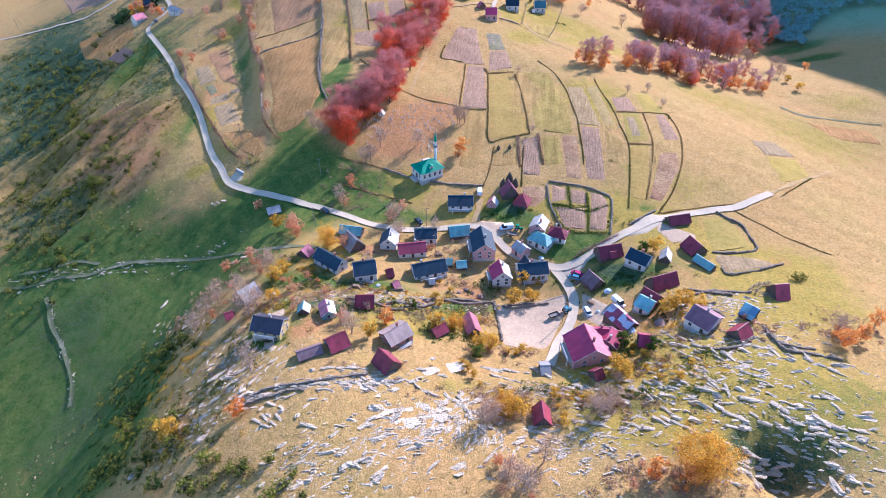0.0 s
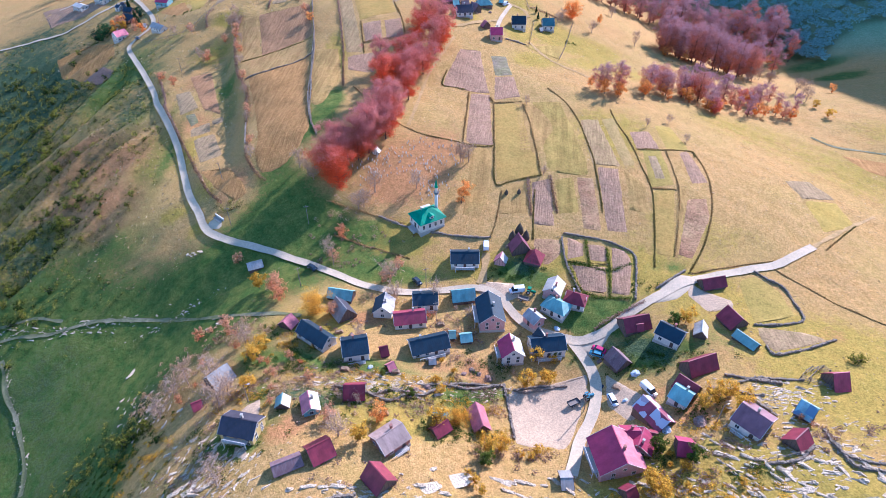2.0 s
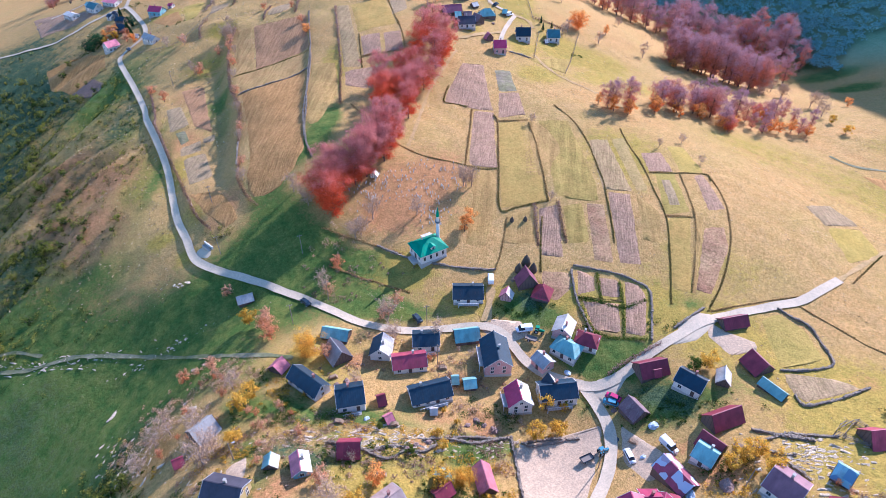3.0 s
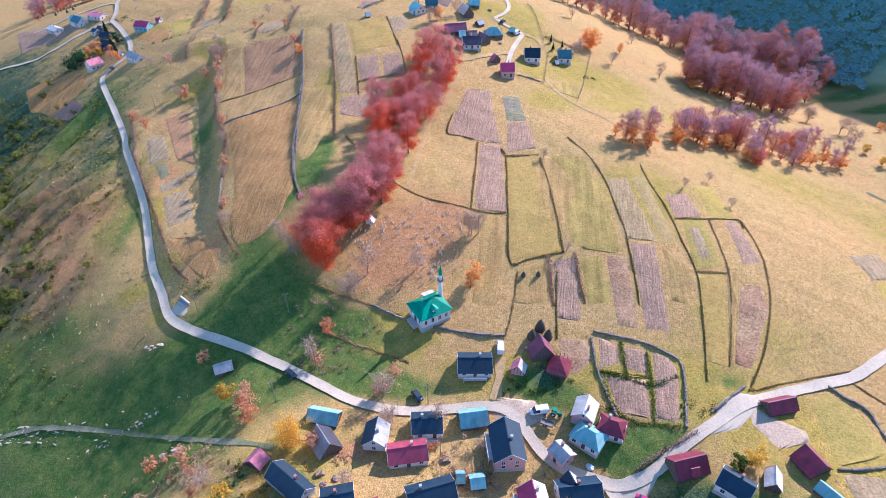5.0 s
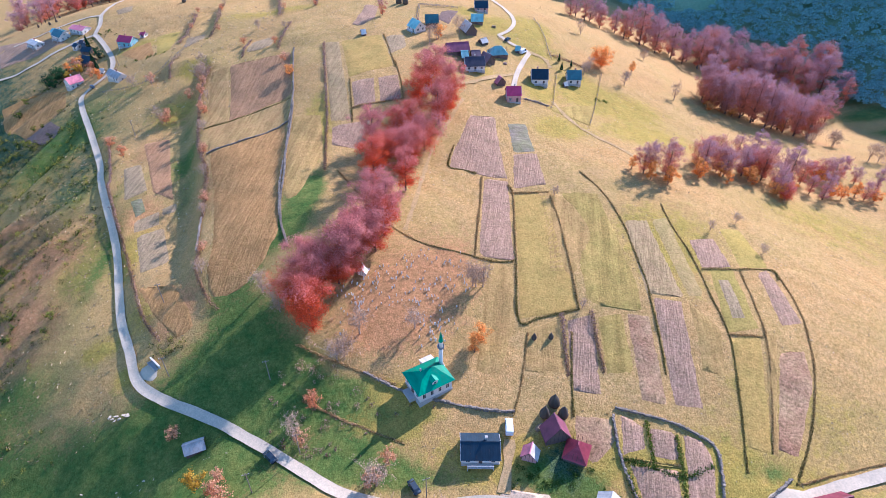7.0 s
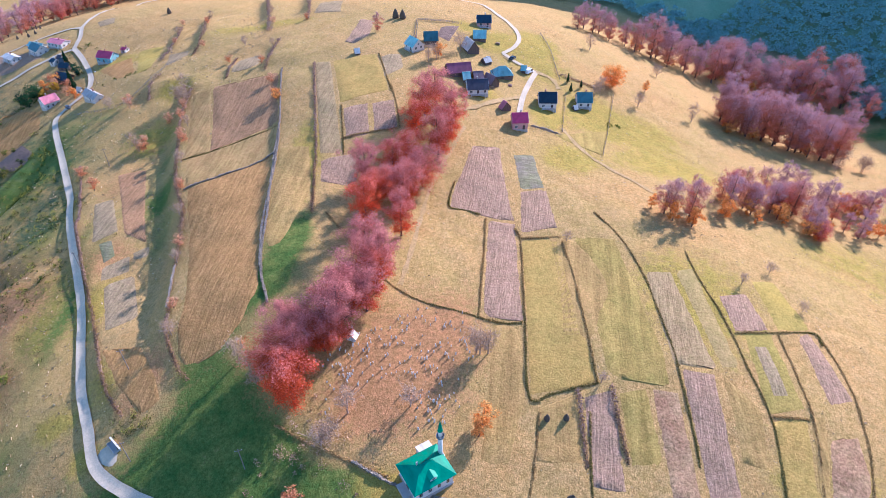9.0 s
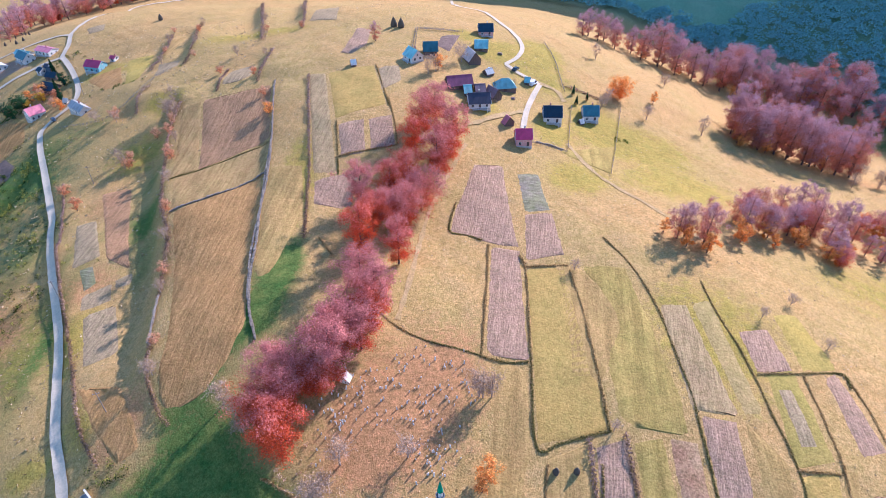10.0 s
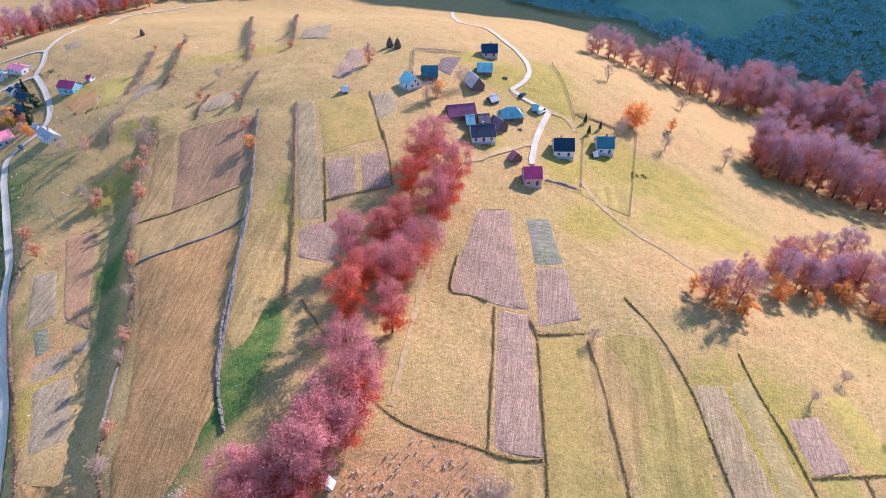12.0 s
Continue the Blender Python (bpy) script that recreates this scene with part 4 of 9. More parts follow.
drape("field", [(-143, 337), (-135, 338), (-122.8, 314.8), (-131, 309.9)], SOIL["fallow"], "fallow plot of greyish brown earth", "field")
drape("field", [(-128.9, 310), (-124, 310.9), (-119.5, 302.9), (-122.4, 299.2)], SOIL["garden"], "vegetable garden plot with rows of plants", "field")
drape("field", [(-114, 304.2), (-108.6, 307.4), (-106.6, 302.6), (-112.4, 300.2)], SOIL["fallow"], "fallow plot of greyish brown earth", "field")
drape("field", [(-122.9, 297.2), (-114.2, 303.1), (-111.4, 296), (-120, 291)], SOIL["fallow"], "fallow plot of greyish brown earth", "field")
drape("field", [(-118.8, 289), (-109.6, 294.1), (-99.6, 273.1), (-109, 268.3)], SOIL["fallow"], "fallow plot of greyish brown earth", "field")
drape("field", [(-141.5, 356.8), (-129, 357.5), (-110.5, 309.1), (-120.3, 313.5)], SOIL["brown"], "brown stubble on a narrow terrace", "field")
drape("field", [(-106.4, 260.7), (-93.2, 260), (-84.3, 248.2), (-79.7, 239.6), (-84.5, 236.5), (-95.5, 246.7)], SOIL["orange"], "orange-brown stubble terrace", "field")
drape("field", [(-104.6, 413.3), (-105.5, 429.4), (-93.7, 433.5), (-91.4, 419.8), (-96.6, 415.1)], SOIL["fallow"], "fallow plot of greyish brown earth", "field")
drape("field", [(-149.3, 441.9), (-153.3, 460.2), (-140.3, 458.4), (-138.7, 449.1), (-146.4, 441.4)], SOIL["fallow"], "fallow plot of greyish brown earth", "field")
drape("field", [(-51.8, 428.5), (-47.4, 461.5), (-39.6, 457.7), (-40, 435.8), (-46, 427.1)], SOIL["plow"], "freshly ploughed plot with pale purplish-brown furrows", "field")
drape("field", [(-76.4, 482.3), (-76, 504.8), (-62.8, 507.7), (-60.4, 479.2)], SOIL["fallow"], "fallow plot of greyish brown earth", "field")
drape("field", [(-200.7, 469.2), (-182.4, 476), (-169, 448), (-177.2, 444)], SOIL["orange"], "orange-brown stubble terrace", "field")
drape("field", [(-182.1, 484), (-167, 486.9), (-158.4, 446.7), (-165.4, 442.6)], SOIL["yellow"], "plot of bright yellow-green grass", "field")
drape("field", [(-328.6, 542.2), (-277.8, 516.3), (-262, 514), (-252, 503), (-273.2, 494.5), (-294.1, 490.5)], SOIL["plow"], "freshly ploughed plot with pale purplish-brown furrows", "field")
drape("field", [(-233, 541.0), (-221.3, 545.6), (-217.2, 533.6), (-226.2, 530.5)], SOIL["fallow"], "fallow plot of greyish brown earth", "field")
drape("field", [(31.7, 205.9), (40.8, 204.5), (41.3, 197.4), (34.9, 192), (30.4, 196.5)], SOIL["scrub"], "patch of dry brown weeds and stalks", "field")
drape("field", [(9.4, 183.8), (12, 187), (23.2, 185.5), (26.2, 180.4), (18, 176.1), (13.4, 179.2)], SOIL["gravel"], "open yard of pale trodden gravel", "yard")
drape("field", [(38.4, 163.4), (47, 163.9), (54.8, 167.3), (49.5, 160.6), (44.5, 154.8), (40.4, 158.6)], SOIL["concrete"], "pale concrete apron beside the road fork", "yard")
drape("field", [(71.7, 182.6), (77.4, 185.4), (85.4, 184.8), (81.3, 180.3), (73, 173.5), (65.2, 172)], SOIL["concrete"], "pale concrete apron beside the road fork", "yard")
road("main", 3, [(-232.5, 505.3), (-226.1, 497.9), (-215.8, 484.1), (-203.1, 464.1), (-195.8, 447), (-199, 437.5), (-205, 431), (-204.1, 421.3), (-195, 405), (-177.6, 377.5), (-159, 346.7), (-153.5, 334.8), (-137.3, 307.3), (-124.7, 284.9), (-115.1, 263.5), (-106.9, 246.1), (-99.2, 234.3), (-94.9, 225.6), (-90.2, 221.1), (-81.2, 216.3), (-64.7, 209.1), (-48.8, 199.5), (-37.4, 192.1), (-27.2, 186.2), (-17.8, 183.7), (-8.8, 182.9), (0.2, 183.4), (9.2, 184.4), (15.8, 183), (18.8, 178.7), (20.7, 174.1), (19.8, 176.8), (22.8, 170.6), (26.7, 166.5), (33.1, 164.1), (38.6, 162)], "pale concrete road winding through the hills")
road("main", 3.1, [(36.3, 162.6), (40.9, 160.6), (48.5, 162.7), (58.1, 169.6), (70.1, 176.8), (77.5, 181.2), (90.7, 185.5), (109.7, 190.8), (113.3, 191.8), (131.3, 203)], "pale concrete road winding through the hills")
road("main", 3.1, [(38.4, 162.4), (41.8, 155), (43.7, 146.6), (40.3, 134.5), (34.6, 126), (34.6, 125.2), (30.5, 114.7)], "pale concrete road winding through the hills")
road("main", 2.4, [(-232.5, 505.3), (-240.6, 502.3), (-249.5, 497.1), (-269, 481.4), (-287, 476), (-320, 474.7), (-353, 480), (-395, 492)], "pale concrete road winding through the hills")
road("main", 2.8, [(-232.5, 505.3), (-234.6, 520.2), (-240.6, 534.9), (-242.3, 551.3), (-245, 580), (-262, 640), (-272, 680), (-270.5, 696.1), (-255.9, 709.4), (-243.1, 715.4), (-225, 722)], "pale concrete road winding through the hills")
road("main", 2.2, [(-240.6, 534.9), (-248.5, 538.4), (-259.5, 537.1), (-275, 531), (-300, 520)], "pale concrete road winding through the hills")
road("main", 2.2, [(1.7, 663.2), (4.4, 525.4), (16, 515.9), (25, 490.8), (33.4, 467.2), (35.9, 451.8), (32.9, 439.6), (25.7, 429.4)], "pale concrete road winding through the hills")
road("main", 2.4, [(41, 418.5), (36.9, 407.9), (32.6, 394.2), (29.7, 379.4)], "pale concrete road winding through the hills")
road("track", 2.2, [(31.9, 394), (21.3, 386), (10.1, 376.6), (4.9, 373.3)], "worn dirt track across the grass")
road("main", 2.2, [(25.7, 429.4), (30.1, 424.5), (36.5, 421.5), (41, 418.5)], "pale concrete road winding through the hills")
road("track", 2.2, [(25.5, 427.9), (30.1, 423.9), (40.6, 420), (48.9, 417.5), (51.4, 409.7)], "worn dirt track across the grass")
road("track", 1.6, [(48.2, 376.2), (54.6, 359.6), (62.6, 346.1), (72.6, 333.6), (79.8, 321.8), (86.6, 311.7)], "worn dirt track across the grass")
road("track", 2.6, [(14.6, 199.4), (13.8, 193.3), (12.2, 185.9)], "worn dirt track across the grass")
road("track", 1.5, [(5.6, 361.6), (-0.4, 344.7), (-7.3, 325.4), (-10.8, 305.3), (-13.1, 287.4), (-15.7, 272.8)], "worn dirt track across the grass")
road("cart", 1.6, [(183.1, 305.1), (191.5, 296.1), (208.4, 293.3), (228.7, 286.7)], "stony cart track in the shaded valley")
road("track", 1.4, [(131.3, 203), (143.8, 212), (158.2, 222.2), (172.9, 232.5)], "worn dirt track across the grass")
road("cart", 1.5, [(-45.5, 170.6), (-68, 176.6), (-98.7, 189), (-126.5, 195.3), (-148.3, 193.9), (-167.7, 194), (-196.4, 196.2)], "stony cart track in the shaded valley")
road("cart", 1.5, [(-166.5, 185.5), (-157.3, 170.6), (-147.4, 158.9), (-137.2, 142.4), (-134.4, 134.6)], "stony cart track in the shaded valley")
road("cart", 1.2, [(-147.1, 198.7), (-165.9, 202.1), (-187.7, 201.5)], "stony cart track in the shaded valley")


# ---- helpers for things ----
def part(name, bm, mat, parent, label="", smooth=False):
    me = bpy.data.meshes.new(name)
    bm.to_mesh(me)
    bm.free()
    me.materials.append(mat)
    if smooth:
        me.polygons.foreach_set("use_smooth", [True] * len(me.polygons))
    ob = new(name, me)
    ob.parent = parent
    return tagged(ob, label)


def share(name, me, parent, m):
    ob = new(name, me)
    ob.parent = parent
    ob.matrix_local = m
    return ob


def thing(name, x, y, z, turn, label, category, group=""):
    e = new(name)
    e.empty_display_size = 0.5
    e.matrix_world = pose(x, y, z, 0, 0, turn)
    return tagged(e, label, category, group)


def box(bm, x0, y0, z0, x1, y1, z1):
    v = [bm.verts.new(c) for c in ((x0, y0, z0), (x1, y0, z0), (x1, y1, z0), (x0, y1, z0), (x0, y0, z1), (x1, y0, z1), (x1, y1, z1), (x0, y1, z1))]
    for f in ((0, 3, 2, 1), (4, 5, 6, 7), (0, 1, 5, 4), (1, 2, 6, 5), (2, 3, 7, 6), (3, 0, 4, 7)):
        bm.faces.new([v[i] for i in f])
    return bm


def solid(bm, ring, z0, z1):
    """A prism over a ring of (x, y)."""
    a = [bm.verts.new((x, y, z0)) for x, y in ring]
    b = [bm.verts.new((x, y, z1)) for x, y in ring]
    n = len(ring)
    bm.faces.new(a[::-1])
    bm.faces.new(b)
    for i in range(n):
        bm.faces.new((a[i], a[(i + 1) % n], b[(i + 1) % n], b[i]))
    return bm


def lathe(bm, prof, n=16, x=0.0, y=0.0):
    rings = []
    for r, z in prof:
        rings.append([bm.verts.new((x + r * math.cos(2 * math.pi * i / n), y + r * math.sin(2 * math.pi * i / n), z)) for i in range(n)])
    for a, b in zip(rings, rings[1:]):
        for i in range(n):
            bm.faces.new((a[i], a[(i + 1) % n], b[(i + 1) % n], b[i]))
    bm.faces.new(rings[0][::-1])
    bm.faces.new(rings[-1])
    return bm


def slope_panel(a, b, c, d, thick=0.09, rib=0.6, proud=0.008):
    """A sheet roof slope with raised seams: a-b along the eave, d-c along the ridge."""
    bm = bmesh.new()
    a, b, c, d = (Vector(q) for q in (a, b, c, d))
    nrm = (b - a).cross(d - a).normalized()
    if nrm.z < 0:
        nrm = -nrm
    n = max(2, int((b - a).length / rib))
    fr = []
    for i in range(n):
        f = i / n
        fr += [(f, 0.0), (f + 0.10 / n, proud), (f + 0.22 / n, proud), (f + 0.32 / n, 0.0)]
    fr.append((1.0, 0.0))
    lo = [bm.verts.new(a.lerp(b, f) + nrm * h) for f, h in fr]
    up = [bm.verts.new(d.lerp(c, f) + nrm * h) for f, h in fr]
    for i in range(len(fr) - 1):
        bm.faces.new((lo[i], lo[i + 1], up[i + 1], up[i]))
    k = [bm.verts.new(q - nrm * thick) for q in (a, b, c, d)]
    bm.faces.new(k[::-1])
    bm.faces.new([k[0], k[1]] + lo[::-1])
    bm.faces.new([k[2], k[3]] + up)
    bm.faces.new((k[1], k[2], up[-1], lo[-1]))
    bm.faces.new((k[3], k[0], lo[0], up[0]))
    bmesh.ops.recalc_face_normals(bm, faces=bm.faces)
    return bm


def window(parent, x, y, z, w, h, face, trim=None):
    """A window on a wall: face 0 -y, 1 +x, 2 +y, 3 -x."""
    m = pose(x, y, z, 0, 0, 90 * face)
    bm = bmesh.new()
    for q in ((-w / 2 - 0.08, -0.07, -0.08, w / 2 + 0.08, 0.02, 0), (-w / 2 - 0.08, -0.07, h, w / 2 + 0.08, 0.02, h + 0.08), (-w / 2 - 0.08, -0.07, 0, -w / 2, 0.02, h), (w / 2, -0.07, 0, w / 2 + 0.08, 0.02, h), (-0.03, -0.06, 0, 0.03, 0.02, h)):
        box(bm, *q)
    f = part("window", bm, trim or TRIM, parent)
    f.matrix_local = m
    bm = box(bmesh.new(), -w / 2, -0.035, 0, w / 2, 0.0, h)
    part("pane", bm, GLASS, f)


def door(parent, x, y, z, w, h, face, mat):
    m = pose(x, y, z, 0, 0, 90 * face)
    bm = bmesh.new()
    box(bm, -w / 2, -0.06, 0, w / 2, 0.02, h)
    for k in range(3):
        box(bm, -w / 2 + 0.1, -0.085, 0.15 + k * h / 3, w / 2 - 0.1, -0.055, (k + 1) * h / 3 - 0.1)
    part("door", bm, mat, parent).matrix_local = m


WORDS = {"navy": "dark blue sheet-metal", "slate": "dark slate-violet sheet-metal", "teal": "faded teal sheet-metal", "navyteal": "dark teal sheet-metal", "maroon": "maroon sheet-metal", "red": "faded red sheet-metal", "magenta": "bright magenta sheet-metal", "pink": "sun-bleached pink", "plum": "plum-coloured sheet-metal", "plumgrey": "greyish plum sheet-metal", "grey": "grey sheet-metal", "white": "pale sheet-metal", "brown": "rusty brown sheet-metal", "oldtile": "weathered brown tile", "patchy": "patched red and silver", "blue": "patched pale blue", "green": "green"}
WWORDS = {"white": "white plastered walls", "pinkwall": "pink plastered walls", "yellow": "ochre walls", "teal": "teal walls", "plank": "weathered plank walls", "brick": "old brick walls", "stone": "rubble stone walls"}


def house(x, y, turn, L, W, he, hr, roof, wall, style, kind, second=""):
    """A gabled or hipped building, its ridge along its own x."""
    g = hz(x, y)
    rnd = random.Random(int(x * 13 + y * 7))
    lived = wall in ("white", "pinkwall", "yellow", "teal", "brick") and L > 3.6
    cat = "shed" if "shed" in kind else "barn" if "barn" in kind else "house"
    h = thing(kind, x, y, g, turn, f"{WORDS[roof]} roofed {kind.replace('_', ' ')} with {WWORDS[wall]}", cat)
    ov = 0.35
    if not lived:
        he = he * 0.68
    hx, hy = max(0.8, L / 2 - ov), W / 2 - 0.1
    wm = WALL[wall]
    bm = bmesh.new()
    low = min(hz(x + dx, y + dy) for dx in (-3, 3) for dy in (-3, 3)) - g - 0.6
    bt = [bm.verts.new(q) for q in ((-hx, -hy, low), (hx, -hy, low), (hx, hy, low), (-hx, hy, low))]
    tp = [bm.verts.new(q) for q in ((-hx, -hy, he), (hx, -hy, he), (hx, hy, he), (-hx, hy, he))]
    if style == "hip":
        for i in range(4):
            bm.faces.new((bt[i], bt[(i + 1) % 4], tp[(i + 1) % 4], tp[i]))
    else:
        a, b = bm.verts.new((-hx, 0, hr - 0.1)), bm.verts.new((hx, 0, hr - 0.1))
        bm.faces.new((bt[0], bt[1], tp[1], tp[0]))
        bm.faces.new((bt[2], bt[3], tp[3], tp[2]))
        bm.faces.new((bt[1], bt[2], tp[2], b, tp[1]))
        bm.faces.new((bt[3], bt[0], tp[0], a, tp[3]))
    part("wall", bm, wm, h)
    drop = (hr - he) / hy * 0.4
    ex, ey, ez = L / 2, hy + 0.4, he - drop
    rm, rm2 = ROOF[roof], ROOF[second or roof]
    if style == "hip":
        rx = max(0.4, hx - hy * 0.85)
        part("roof_slope", slope_panel((-ex, -ey, ez), (ex, -ey, ez), (rx, 0, hr), (-rx, 0, hr)), rm, h)
        part("roof_slope", slope_panel((ex, ey, ez), (-ex, ey, ez), (-rx, 0, hr), (rx, 0, hr)), rm2, h)
        part("roof_slope", slope_panel((ex, -ey, ez), (ex, ey, ez), (rx, 0.02, hr), (rx, -0.02, hr)), rm, h)
        part("roof_slope", slope_panel((-ex, ey, ez), (-ex, -ey, ez), (-rx, -0.02, hr), (-rx, 0.02, hr)), rm2, h)
        part("ridge_cap", box(bmesh.new(), -rx, -0.14, hr - 0.03, rx, 0.14, hr + 0.07), rm, h)
    else:
        part("roof_slope", slope_panel((-ex, -ey, ez), (ex, -ey, ez), (ex, 0, hr), (-ex, 0, hr)), rm, h)
        part("roof_slope", slope_panel((ex, ey, ez), (-ex, ey, ez), (-ex, 0, hr), (ex, 0, hr)), rm2, h)
        part("ridge_cap", box(bmesh.new(), -ex, -0.13, hr - 0.05, ex, 0.13, hr + 0.06), rm, h)
        for s in (-1, 1):
            bm = bmesh.new()
            for t in (-1, 1):
                v = [bm.verts.new(q) for q in ((s * ex, t * ey, ez - 0.2), (s * ex, 0, hr - 0.2), (s * ex, 0, hr + 0.03), (s * ex, t * ey, ez + 0.03))]
                w = [bm.verts.new((q.co.x - s * 0.07, q.co.y, q.co.z)) for q in v]
                bm.faces.new(v)
                bm.faces.new(w[::-1])
                for i in range(4):
                    bm.faces.new((v[i], w[i], w[(i + 1) % 4], v[(i + 1) % 4]))
            bmesh.ops.recalc_face_normals(bm, faces=bm.faces)
            part("bargeboard", bm, TRIM if lived else DARKTRIM, h)
    if lived:
        n = max(1, int(2 * hx / 2.6))
        rows = [0.9] + ([he - 1.5] if he > 3.7 else [])
        for face, s in ((0, -1), (2, 1)):
            for z in rows:
                for i in range(n):
                    wx = -hx + 2 * hx * (i + 0.5) / n
                    if z < 1 and face == 0 and i == n // 2:
                        door(h, wx, s * hy, 0.05, 0.95, 2.05, face, DARKTRIM)
                    else:
                        window(h, wx, s * hy, z, 0.95, 1.15, face)
        for face, s in ((1, 1), (3, -1)):
            for z in rows:
                for wy in ((-hy * 0.45, hy * 0.45) if W > 6 else (0.0,)):
                    window(h, s * hx, wy, z, 0.9, 1.1, face)
            if hr - he > 2.0:
                window(h, s * hx, 0, he + 0.3, 0.8, 0.9, face)
        cx = rnd.uniform(-0.5, 0.5) * hx
        bm = box(bmesh.new(), cx - 0.27, 0.5, hr - 1.2, cx + 0.27, 1.04, hr + 0.75)
        box(bm, cx - 0.34, 0.43, hr + 0.75, cx + 0.34, 1.11, hr + 0.87)
        part("chimney", bm, WALL["brick"] if rnd.random() < 0.5 else CONCRETE, h)
        if W >= 6.5 and L > 6:
            bx, bz = hx * 0.7, 2.55 if he > 3.7 else 0.35
            deck = part("balcony", box(bmesh.new(), -bx, -hy - 1.5, bz - 0.16, bx, -hy - 0.01, bz), CONCRETE, h)
            rail = bmesh.new()
            for k in range(9):
                px = -bx + 0.05 + (2 * bx - 0.1) * k / 8
                box(rail, px - 0.03, -hy - 1.48, bz, px + 0.03, -hy - 1.42, bz + 0.95)
            box(rail, -bx, -hy - 1.5, bz + 0.95, bx, -hy - 1.4, bz + 1.03)
            part("railing", rail, TRIM, deck)
            for px in (-bx + 0.1, bx - 0.1):
                part("balcony_post", box(bmesh.new(), px - 0.08, -hy - 1.48, low, px + 0.08, -hy - 1.32, bz - 0.16), TRIM, deck)
        bm = box(bmesh.new(), -hx - 0.12, -hy - 0.12, low, hx + 0.12, hy + 0.12, 0.25)
        part("plinth", bm, CONCRETE, h)
    else:
        door(h, rnd.uniform(-0.4, 0.4) * hx, -hy, 0.0, min(1.4, hx), min(1.9, he - 0.2), 0, DARKTRIM)
        if hx > 1.6:
            window(h, hx * 0.6, -hy, he * 0.5, 0.5, 0.5, 0, DARKTRIM)
        for s in (-1, 1):
            bm = bmesh.new()
            k = max(3, int(2 * hy / 0.9))
            for i in range(k + 1):
                yy = -hy + 2 * hy * i / k
                box(bm, s * (hx + 0.03) - 0.03, yy - 0.05, 0, s * (hx + 0.03) + 0.03, yy + 0.05, he + (hr - he) * (1 - abs(yy) / hy) * 0.9)
            part("cladding_batten", bm, DARKTRIM, h)
    return h


# ---- trees ----
def tube(verts, faces, a, b, r0, r1, n=5):
    a, b = np.array(a), np.array(b)
    d = (b - a) / max(1e-6, np.linalg.norm(b - a))
    u = np.cross(d, (0.3, 0.9, 0.1))
    u = u / max(1e-6, np.linalg.norm(u))
    v = np.cross(d, u)
    o = len(verts)
    for q, r in ((a, r0), (b, r1)):
        for i in range(n):
            t = 2 * math.pi * i / n
            verts.append(tuple(q + (u * math.cos(t) + v * math.sin(t)) * r))
    for i in range(n):
        faces.append((o + i, o + (i + 1) % n, o + n + (i + 1) % n, o + n + i))


def quads(centres, size, rng, out=None, loose=0.7):
    """Small leaf clumps: one bent quad at each centre, facing the way of out as far as loose lets it."""
    n = len(centres)
    w = rng.normal(size=(n, 3))
    if out is not None:
        w = out / np.maximum(1e-6, np.linalg.norm(out, axis=1))[:, None] + w * loose
    w = w / np.linalg.norm(w, axis=1)[:, None]
    a = np.cross(w, rng.normal(size=(n, 3)))
    a = a / np.linalg.norm(a, axis=1)[:, None]
    b = np.cross(w, a)
    s = size * rng.uniform(0.55, 1.35, size=(n, 1))
    c = np.asarray(centres)
    bend = w * s * -0.25
    v = np.stack([c - a * s, c - b * s * 0.7 + bend, c + a * s, c + b * s * 0.7 + bend], 1).reshape(-1, 3)
    f = np.arange(4 * n).reshape(-1, 4)
    return v, f


